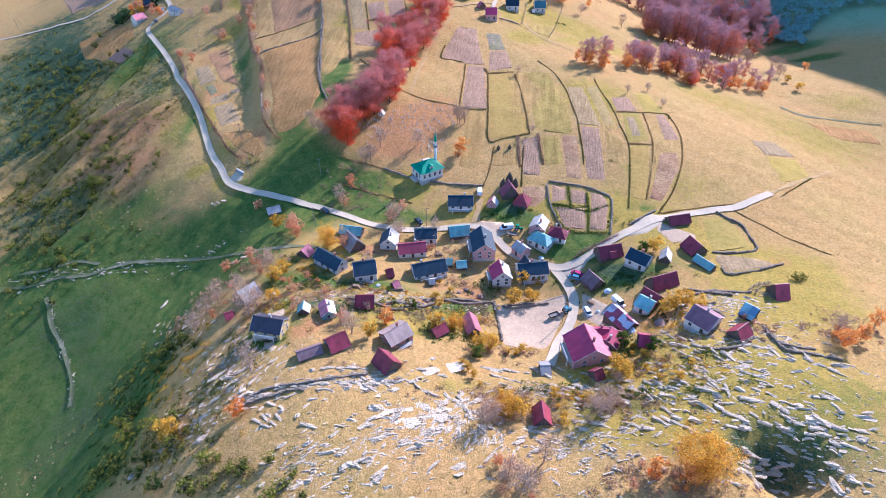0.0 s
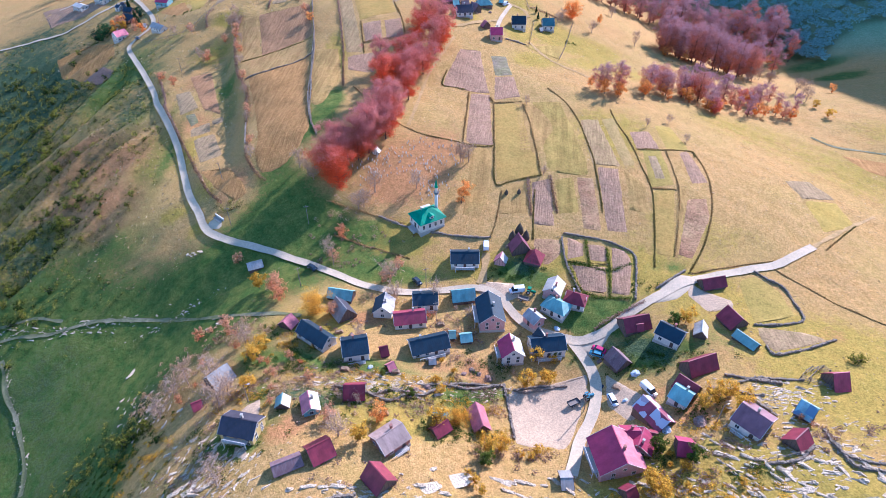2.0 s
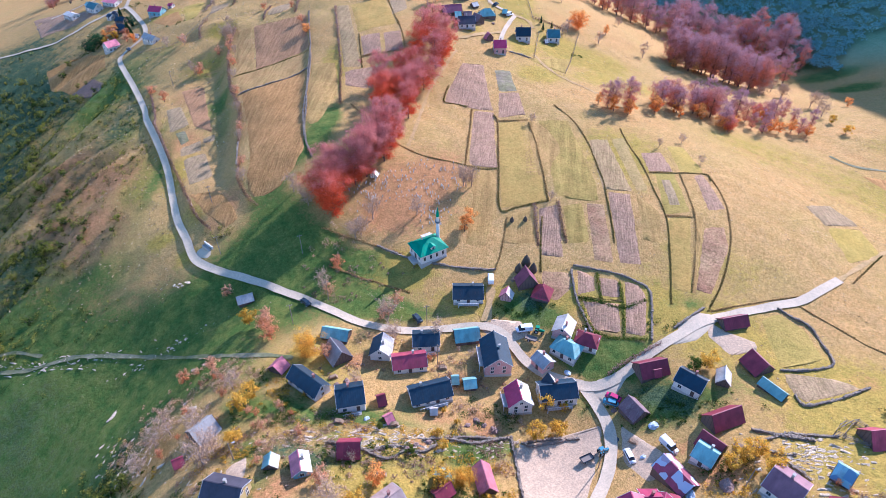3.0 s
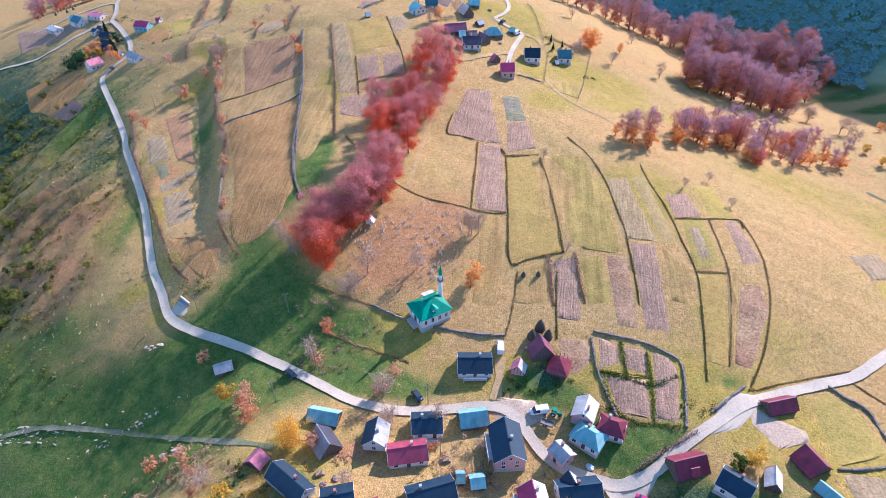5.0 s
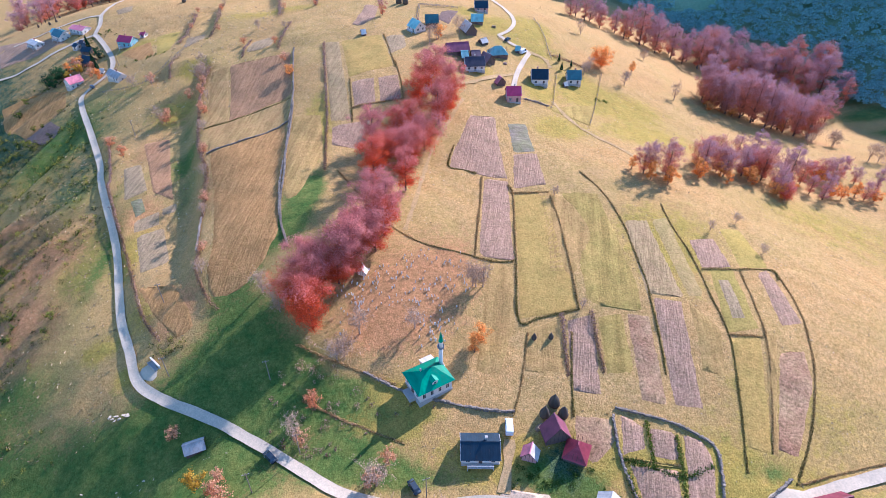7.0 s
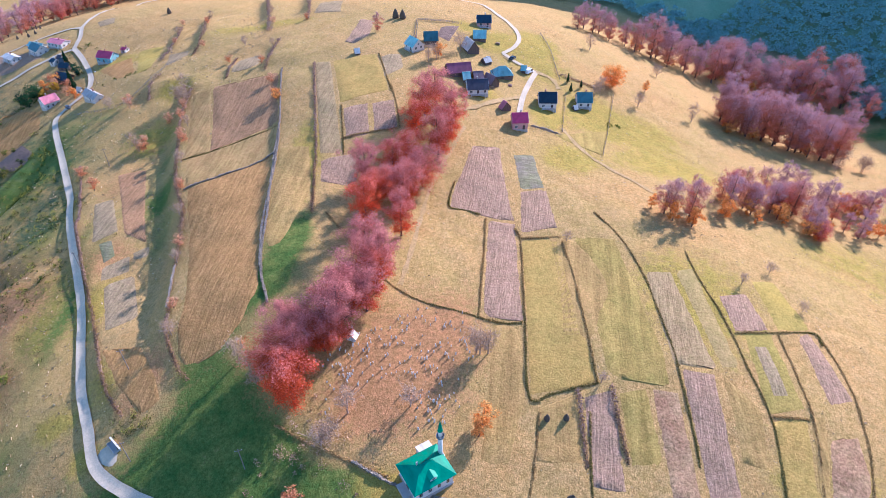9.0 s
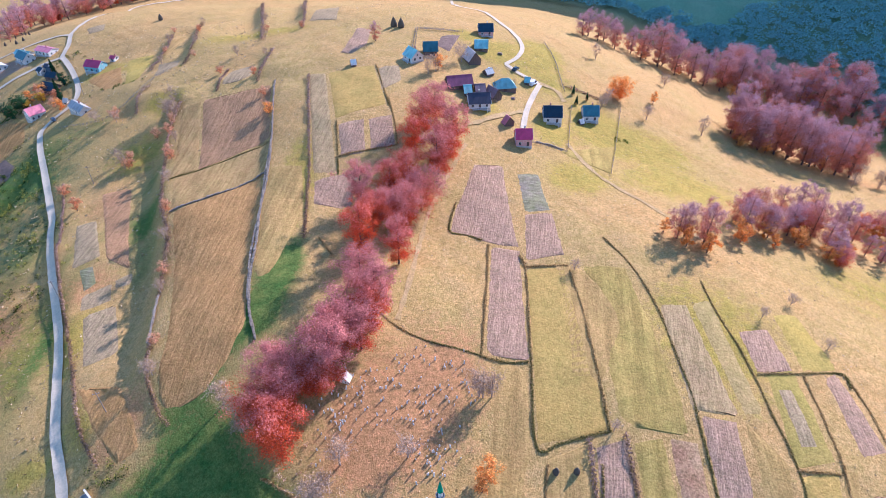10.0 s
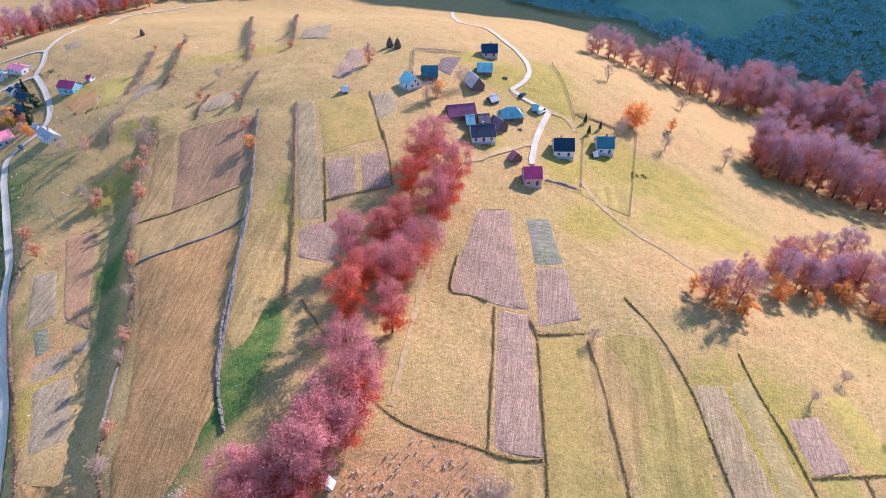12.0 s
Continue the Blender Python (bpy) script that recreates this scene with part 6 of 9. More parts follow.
for q in [(78.5, 315.3), (87.1, 319.4), (104.1, 332.5), (115.5, 340.1), (129.1, 348.4), (137, 349.4), (149.8, 359), (124.8, 332.6), (136.9, 339.9), (149.2, 342.2), (154.8, 337.5), (171.3, 348.7), (171.9, 342), (158.1, 324.1), (136.8, 326.8), (113, 327.2)]:
    tree("purple", *q, 0.62)
for q in [(200.2, 498.6), (215.3, 496.7), (227, 489.4), (236.5, 479.7), (249.1, 477.3), (220.4, 525.9), (236.8, 518), (250.4, 510.7), (260.1, 501.3), (269.6, 496.4), (276.7, 514.8), (145.3, 421), (154.3, 422.6)]:
    tree("purple", *q, 0.95)
for q in [(81.9, 427.7)]:
    tree("bigorange", *q, 1.15)
for q in [(73.5, 418.4), (69.6, 412.6)]:
    tree("bare", *q)
for q in [(228.2, 539.5), (144.7, 422.5), (254.6, 496.9), (234.6, 516.5), (83.2, 306.8), (99.3, 317), (123.8, 324.6), (134.5, 315.4), (164.2, 328.6)]:
    tree("orange", *q, 1.2)
for q in [(101.2, 321.5), (110.9, 323.5), (129.4, 338), (77, 309), (84.9, 309), (138.7, 318.8), (166.2, 350.8), (101, 434.1), (121.5, 538.2), (213.9, 528.8), (240.2, 520.4), (141.9, 416.1)]:
    tree("orange", *q)
for q in [(92.1, 413.5), (121.2, 415.9), (188.1, 393), (204.2, 397.6), (77, 467.4), (118.6, 471.5), (-123.6, 399.3)]:
    tree("bare", *q)
for q in [(-36.3, 440.8)]:
    tree("purple", *q, 0.5)
for q in [(-41.2, 172)]:
    tree("bigyellow", *q, 0.62)
for q in [(-35.6, 171.1), (-58.2, 190.4), (-56.2, 184.7), (-80.8, 171.1), (-69.9, 170.5), (-29.7, 127.4), (-20.2, 188.4)]:
    tree("pink", *q)
for q in [(-64.2, 189.7), (-53.8, 155.6), (-55.7, 151.4), (27.2, 155.4), (23.6, 146.3), (29.4, 148), (-21, 121.5), (16.2, 97.5), (19.6, 95.6), (70, 133.3), (73, 163.7), (-72.5, 94.7), (11, 122.5), (14.4, 123.1), (47.9, 109.8), (48.3, 105.9), (75.1, 129.3), (-54.1, 140.5)]:
    tree("yellow", *q)
for q in [(57.8, 75.1)]:
    tree("bigyellow", *q)
for q in [(-16.7, 128.2), (53.7, 72.3), (47.1, 74.2), (109.4, 112.9), (124.8, 122.9), (116.2, 115.8), (-52.7, 94.9)]:
    tree("orange", *q)
for q in [(-58.7, 138), (-53.2, 109.9), (12.2, 93.7), (10, 91), (-76, 149.1), (-80, 146.8), (-81.9, 140), (-41.6, 202.4), (-30.8, 225.1), (-18.7, 188.4), (23.7, 79.6), (14.8, 75.3), (18.2, 72.4), (42.2, 95.8), (39.5, 93.2), (110.8, 118.3), (6.6, 250.1), (-60.8, 160.6), (-67.3, 147.7), (-2.9, 179.3), (-16.5, 179.6), (-26.6, 122.3)]:
    tree("bare", *q)
for q in [(6.3, 226.1)]:
    tree("orange", *q)
for q in [(10, 118.4), (52, 119.3), (58.1, 114.7), (69, 162.7)]:
    tree("green", *q)
for q in [(-76.3, 205.6), (-59, 187.4), (-54.6, 180.5), (-39.2, 200.2), (-37.4, 210.7), (-16.1, 194.5)]:
    tree("pink", *q)
for q in [(-235.4, 449.6), (-241, 454.5), (-232, 455.5), (-238, 460), (-215.3, 471)]:
    tree("evergreen", *q)
for q in [(-229.1, 487.8), (-211.3, 457.9), (-214.5, 462.5), (-207.5, 452.5)]:
    tree("conifer", *q, 0.85)
for q in [(-349.8, 660.5), (-337.1, 660.3), (-341.1, 688.9), (-321, 669.7), (-328.4, 700.1), (-317.8, 699.5), (-313.1, 709.8), (-299.1, 701.8), (-294.8, 713.5), (-286.7, 717.4), (-272.9, 724), (-265.2, 732), (-358, 626.8), (-342.7, 596), (-320, 589), (-330, 610), (-314.2, 600), (-368, 640), (-300, 690), (-345, 640), (-355, 675), (-310, 680), (-335, 720), (-318, 728), (-302, 726), (-288, 735)]:
    tree("purple", *q, 0.95)
for q in [(-326, 655), (-305, 708), (-352, 648)]:
    tree("red", *q, 0.85)
for q in [(-128.5, 404.5), (-127, 401), (-125.5, 407)]:
    tree("bare", *q, 1.0)
for q in [(-153.8, 405.2), (-137.2, 371.5), (-141, 376), (-167.6, 412.2)]:
    tree("bare", *q, 0.75)
for q in [(-229.8, 469), (-224.2, 462.3), (-212.3, 456.2)]:
    tree("pink", *q, 1.3)
for q in [(-200.7, 440.3), (-230.5, 461.1), (-225.7, 467.9)]:
    tree("orange", *q)
for q in [(-228.1, 455.5), (-222.5, 458.7)]:
    tree("yellow", *q)
for q in [(-209.6, 448.2), (-230, 471.1)]:
    tree("pink", *q)
for q in [(-27, 232.1), (-32.9, 224.2), (-11, 233.9)]:
    tree("bare", *q)
for q in [(9.8, 249.9), (7.6, 249.8)]:
    tree("bare", *q)
for q in [(7.5, 229.4)]:
    tree("orange", *q)
for q in [(-147.1, 346.3), (-135.2, 371.2), (-120.5, 384.6), (-115.5, 369.6), (-159, 359.7), (-128.8, 388.8), (-135.8, 374.6), (-156.5, 410.4)]:
    tree("pink", *q)
for q in [(38.0, 295.5), (39.1, 239.9), (103.9, 266.3), (101.8, 284.6), (89.4, 276.9)]:
    tree("bare", *q, 0.5)
for q in [(-60.4, 134.7)]:
    tree("bare", *q, 1.25)
for q in [(57, 418.2), (57.3, 410.5), (63.3, 416.4)]:
    tree("conifer", *q, 0.45)
for q in [(-5.8, 413.2), (71.7, 316.8), (-76.4, 384)]:
    tree("orange", *q)
for q in [(-6.9, 411.3), (-10.2, 408.3), (4.7, 424.1), (-124.5, 400.6)]:
    tree("bare", *q)
for q in [(-115.7, 378.1), (-108.9, 349.4), (-98.6, 315.8), (-91.9, 291.9), (-82.2, 259.2)]:
    tree("bare", *q, 0.7)
for q in [(-113.3, 365.7), (-102.6, 329.7), (-93.7, 300.2), (-84.8, 269.2), (-121.9, 392.3), (-82.2, 400.4), (-77.5, 387.7)]:
    tree("pink", *q, 0.8)
for q in [(-146.2, 515), (-135.4, 470.9), (-103.6, 497.4), (-95.3, 461.7), (-82.1, 500.1), (-158.9, 491.5), (-150.9, 458.4), (-89.5, 438.7), (-106, 445.8)]:
    tree("bare", *q, 0.6)
for q in [(-139.9, 491.1), (-131.7, 455.6), (-97.6, 474.2), (-78.2, 473.2), (-163.5, 511.7), (-155.2, 475.1), (-90.6, 418.4), (-110.2, 429.7)]:
    tree("pink", *q, 0.7)
for q in [(-1.5, 129.5), (66.9, 131.2), (73.5, 134)]:
    tree("yellow", *q)
for q in [(3.6, 130.8), (16.1, 96.1)]:
    tree("bigyellow", *q, 0.45)
for q in [(170.7, 344.2), (181.6, 351.1), (190.9, 339), (179.3, 328.4), (184, 344.5), (153.6, 327.3)]:
    tree("purple", *q, 0.5)
for q in [(167.3, 343.1), (168, 326.9), (176.9, 331.5), (182.9, 327.2), (236.7, 382.6), (140.5, 320.2), (132.2, 317.2), (124.8, 322.2), (112.3, 317.9)]:
    tree("orange", *q)
for q in [(206.6, 346.9), (206.1, 332.3), (211.5, 540.6)]:
    tree("yellow", *q)
for q in [(197.3, 405.3), (204.7, 396.9), (210.6, 376), (214.5, 374.5), (207.8, 358.7), (212.8, 425.5)]:
    tree("bare", *q, 1.1)
for q in [(239.5, 537.6), (230.4, 524.4), (214.9, 560.5), (145.3, 426.7)]:
    tree("orange", *q, 1.3)
for q in [(79.1, 516.6), (84.3, 523.8), (90, 520.4), (95.2, 526.9), (100.2, 517.3), (100.9, 525.5), (112.3, 523.3), (112.9, 531.4)]:
    tree("purple", *q, 0.75)
for q in [(117.7, 518.1), (124.1, 527.6), (129.7, 520.4), (135.7, 528.8), (141.3, 519.3), (142.7, 528.6), (155.3, 525.8), (156.5, 534.5), (165, 527.8), (171.1, 536.4)]:
    tree("purple", *q, 1.12)
for q in [(177.9, 530.3), (184.4, 539.8), (190.9, 549.3), (193, 538), (199.5, 547.5), (201.1, 557), (205.4, 533.4), (207, 543), (213.5, 552.4), (216.2, 531), (217.8, 540.5), (224.3, 544.5), (220.8, 524.5), (227.2, 533.9), (228.8, 543.4), (235, 533), (241.5, 537), (243.2, 546.6), (247, 528.7), (248.7, 538.3), (255.2, 548), (254.9, 522.4), (261.5, 532), (268, 541.6), (265.8, 520.4), (272.3, 530.1), (274, 539.7)]:
    tree("purple", *q, 1.2)
for q in [(143.6, 432.6), (148.9, 439.9), (155.7, 450.2), (142.3, 420.5), (146.6, 425.1), (147.7, 433.4), (153, 420), (152.3, 424.4), (157.5, 431.5), (161.4, 418.8), (162.6, 426.9), (168.7, 430.7), (166.6, 415.9), (171.1, 421.6), (175.3, 435.6), (173.5, 413.1), (178, 413.8), (180.4, 424.3), (182.7, 409.9), (184.5, 418.9), (194.5, 434.5), (188, 407.8), (192.7, 414.1), (202.8, 429.4), (196, 408), (203.4, 418.6), (208.5, 433.4)]:
    tree("purple", *q, 1.1)
for q in [(75.4, 313.6), (83.8, 311.5), (104.5, 326.2), (111.2, 328.1), (112.9, 324.4), (123.2, 329.8), (132.5, 330.3), (128.9, 334.9), (136.8, 336.3), (134.3, 318.3), (149.2, 337.4)]:
    tree("purple", *q, 0.7)
for q in [(-376, 689.7), (-370.7, 696.7), (-332.1, 662.1), (-326.8, 669.1), (-323.6, 684.6), (-323.2, 691.6), (-307.6, 706.5), (-307.2, 713.5), (-292.6, 717.8), (-287.4, 724.8), (-275.6, 743.2), (-270.3, 744.6), (-376.3, 715.3), (-375.9, 722.3), (-328.8, 711.6), (-323.5, 718.6)]:
    tree("purple", *q, 0.8)
for q in [(-369.4, 693.4), (-328, 669.7), (-317.3, 694), (-297.9, 710.3), (-285.5, 728)]:
    tree("red", *q, 0.7)
for q in [(120.7, 522.7), (142.4, 422.3), (155.7, 417.1), (147.3, 526.8), (187.2, 530.5), (182.3, 411.2)]:
    tree("orange", *q)

# ---- field edges ----
hedge([(-121.8, 405.3), (-121.7, 388.4), (-117.9, 370.7), (-112.8, 354), (-106.5, 335), (-98.5, 318.7), (-95.6, 307.5), (-92.3, 290.6)], 2.0, 1.6)
hedge([(41.7, 192.6), (48.4, 190.7), (55.2, 188.1), (62.5, 190.3)], 1.0, 1.3, "green")
hedge([(49.7, 203.0), (49.4, 196.5), (48.9, 190.7)], 0.8, 0.9, "green")
hedge([(56.3, 198.4), (55.2, 188.1), (53.2, 176.9)], 0.8, 0.9, "green")
hedge([(42.3, 189.5), (43.7, 182.4), (47.9, 177.6), (59.2, 174.9)], 1.0, 1.2, "green")
stone_wall([(-92.3, 290.6), (-89.5, 279), (-87.3, 270)])
stone_wall([(-79.1, 410.8), (-74.4, 384.1), (-71.1, 365.9), (-68.5, 342.1), (-65.3, 318.8), (-63, 303.8), (-61.3, 289.2), (-58.2, 275.2)])
hedge([(-109.3, 351), (-97.2, 353.8), (-86.1, 359), (-70.9, 364.7)], 0.42, 0.45, "bank")
stone_wall([(-101.1, 329), (-85.1, 335.6), (-69.4, 343.2)], 0.4)
hedge([(-149.3, 520.2), (-143, 496), (-137.1, 472.6), (-134.7, 448.6)], 2.2, 1.6)
hedge([(-162.6, 506.6), (-156.3, 476.9), (-155.8, 453.8)], 2.2, 1.6)
hedge([(-146.3, 430.7), (-148.6, 422.8), (-145, 407.7)], 1.8, 1.5)
hedge([(-125.8, 572.5), (-105.6, 497.5), (-97.4, 462.7)], 2.2, 1.6)
hedge([(-94.2, 561.2), (-81.1, 496.2), (-78, 472.4)], 2.0, 1.5)
hedge([(-106.9, 433), (-106.6, 421.5), (-105.9, 410)], 1.2, 1.2)
hedge([(-87.3, 445.9), (-87.5, 427.3), (-87.4, 412.1)], 1.6, 1.6)
hedge([(11.8, 307.6), (10.3, 289), (7.6, 261.8)], 0.72, 0.55, "bank")
hedge([(22.8, 297.6), (36.1, 297.5)], 0.72, 0.55, "bank")
hedge([(36.5, 295.1), (37.6, 281.5), (38, 263.6), (38.2, 240.1)], 0.72, 0.55, "bank")
hedge([(21.5, 302.3), (22.8, 294.4), (20.8, 257.9), (20, 236.5), (26, 237.2), (32.6, 238.8), (38.2, 239.8)], 0.72, 0.55, "bank")
hedge([(32.8, 238.1), (32.4, 228.3), (32, 217.6)])
hedge([(41.7, 238.6), (41.6, 227.7), (41.7, 218.2)])
hedge([(50, 311.1), (55.2, 299.1), (59.4, 280.5), (60.2, 260.3), (60.5, 250.6), (59.8, 240.2), (59.1, 227.9), (58.1, 216.5)], 0.42, 0.45, "bank")
hedge([(76.1, 291.2), (76.3, 278.1), (78.1, 264.3), (78.4, 244.3), (78.6, 227), (74.9, 207.7), (70.4, 189)], 0.42, 0.45, "bank")
hedge([(91.8, 255.5), (90.5, 241.2), (88.9, 227.3), (83.2, 207.7), (78.3, 193.8)], 0.42, 0.45, "bank")
hedge([(79.7, 255.6), (92, 256.4), (102.8, 257.3), (103.2, 252.8)], 0.72, 0.55, "bank")
hedge([(104.2, 255.1), (104.2, 241.4), (102, 229), (98.1, 216), (90.1, 199.3), (80.9, 185.8)], 0.42, 0.5, "bank")
hedge([(78.6, 228.8), (88.2, 227.9)], 0.72, 0.55, "bank")
hedge([(7.8, 261.8), (14.8, 260.1), (20.2, 260.3)], 0.72, 0.55, "bank")
hedge([(-43.3, 307), (-18.2, 272.5), (7.8, 261.8)], 0.42, 0.45, "bank")
stone_wall([(-69.6, 357.9), (-67.3, 338.9), (-65.6, 319.2), (-63.8, 300.6), (-59.5, 279.6), (-54.4, 266.2)])
hedge([(-86.3, 270.7), (-85.1, 261.8), (-80.9, 253.8), (-76.5, 247.5), (-73.2, 244.8)])
hedge([(-63.5, 410.3), (-57, 372.4), (-52.3, 343.4), (-49.9, 321.9), (-47.9, 306.6)])
hedge([(-45.4, 369.8), (-41.2, 340.1)], 0.42, 0.45, "bank")
hedge([(-42.9, 348.7), (-31.3, 352.4), (-20.7, 356.3)], 0.72, 0.55, "bank")
hedge([(1.2, 327.7), (-0.9, 314), (4.9, 311.7), (9.6, 309.5)], 0.72, 0.55, "bank")
stone_wall([(103.7, 187.9), (107.2, 184.1), (110.8, 180.9), (111.1, 173.3), (109.5, 165.2), (100.9, 162.6), (93.2, 162.3)])
stone_wall([(92.7, 153), (93.7, 149.4), (104, 152), (115, 156.4)])
hedge([(111.5, 190.1), (119, 181.2), (126.1, 173.1), (136.3, 164.6)], 0.4, 0.42, "bank")
stone_wall([(68.6, 179.1), (79.9, 187)])
hedge([(135.8, 202.1), (157.7, 221.2)], 0.4, 0.42, "bank")
stone_wall([(78.3, 138.3), (84.1, 139.8), (96, 138.9)])
stone_wall([(73.3, 111.4), (80.7, 112.1), (86.5, 116.3)])
fence([(98.1, 141.6), (104, 144.1), (105.3, 139.3)])
stone_wall([(91.7, 115.9), (92, 110.2), (98.5, 108.3), (105.2, 106.4)])
stone_wall([(42.8, 207), (50.3, 204.5), (58.1, 200.9), (64.5, 195.8), (64.1, 189), (60.7, 174.7)])
stone_wall([(41.6, 204.8), (41.3, 193.9), (43.1, 183.5), (44.1, 178)])
hedge([(41.5, 193.2), (55, 190.9)], 0.42, 0.45, "bank")
hedge([(81.7, 185.9), (93.5, 189.1), (113.1, 193.8)], 0.4, 0.42, "bank")
hedge([(46.2, 164.7), (52.2, 168), (59.1, 171.4), (64.9, 174.1)])
stone_wall([(16.2, 207.2), (9.3, 207.9), (-1.6, 210.8), (-12.8, 214), (-24.6, 220)])
hedge([(22.3, 232.2), (19.2, 216.7), (16.1, 206.3)], 0.42, 0.45, "bank")
hedge([(34.9, 231.5), (32.7, 215.9), (31.6, 205.2)], 0.42, 0.45, "bank")
hedge([(-41.1, 212.8), (-28.7, 206.3), (-12.4, 199.6)], 0.4, 0.6, "bank")
hedge([(-45.4, 229.8), (-31.2, 222.6), (-15.7, 216.3)], 0.6, 0.7, "bank")
stone_wall([(-51.3, 99.2), (-45.7, 101.8), (-36.5, 102.5), (-30.8, 103.8), (-20.5, 105.8)])
stone_wall([(19.9, 144.8), (22.6, 143.9), (31.3, 145.7)])
fence([(-16.7, 455.7), (-17, 432)])
fence([(-16.7, 455.7), (4, 454.9)])
fence([(24.8, 365.9), (32.5, 369.8), (47, 368.9)])
fence([(54.6, 407.1), (48, 372.6)])
fence([(80.2, 417.5), (71.2, 385.1), (62.8, 356.9)])
fence([(-144.1, 444.2), (-162.7, 413.2), (-190.8, 418.7)])
hedge([(-25.9, 385.6), (-22.5, 369.5), (-20.7, 356.3)], 0.4, 0.42, "bank")
hedge([(-33.5, 413.8), (-25.5, 380.4)], 0.4, 0.42, "bank")
hedge([(-143.8, 323), (-133, 304.3), (-120.3, 282.5), (-108.7, 262.7), (-99.1, 246.6), (-90.1, 236.6)])
hedge([(-163.6, 367.2), (-148.8, 336.2), (-143.8, 323)])
stone_wall([(-52.5, 97.4), (-45.8, 99), (-39.1, 100.7), (-36.2, 100.2)])
stone_wall([(-30, 139.3), (-22.3, 138), (-15.6, 135.3), (-10.8, 138.3)])
stone_wall([(-6, 142.1), (2.5, 144), (11.3, 144.8), (16.7, 146.1)])
stone_wall([(76.6, 141.9), (82.8, 139.3), (89.6, 137.7)])
fence([(74, 112.5), (79, 113.2), (85.7, 115.1)])
fence([(48.6, 111.6), (49.5, 107.7), (45.9, 104.4), (41.2, 104.4)])
fence([(96, 140.2), (100.8, 143.9), (104, 141.1)])
fence([(96, 140.2), (101.3, 136.1)])
stone_wall([(91.5, 121.2), (91.1, 114.8), (93.7, 111.8), (100.1, 110.4)])
stone_wall([(17.1, 146.2), (17.7, 136.8), (18.2, 127.2)])
stone_wall([(77.2, 141.5), (82.6, 139.8), (89.4, 138.1)])
stone_wall([(74.7, 136.5), (78.7, 134.2), (82.7, 133.4)])
stone_wall([(-19.5, 136.8), (-13.6, 139.6), (-6.6, 138.5), (-2.8, 140.8)])
stone_wall([(-0.4, 143.3), (6.8, 142.9), (15.1, 145.5)])
stone_wall([(79.5, 132.7), (81, 129.1), (82.3, 126.1)])
fence([(97.6, 139.3), (103.3, 143.5), (105.7, 139.9)])
fence([(95.1, 139.4), (101.5, 135.6)])
fence([(-17.4, 456.2), (-8, 455.9), (5.6, 455.1)])
fence([(-17.4, 456.2), (-18.2, 430.4)])
fence([(48.6, 465.8), (51.5, 445.7), (52.2, 426.4), (53, 419.1)])
stone_wall([(34.5, 371.2), (40.2, 371.3), (45.6, 370.5)])
hedge([(53.6, 423.4), (61.4, 422), (70.4, 420.5)])
stone_wall([(21, 144.9), (27.3, 146), (35.2, 146.2)])


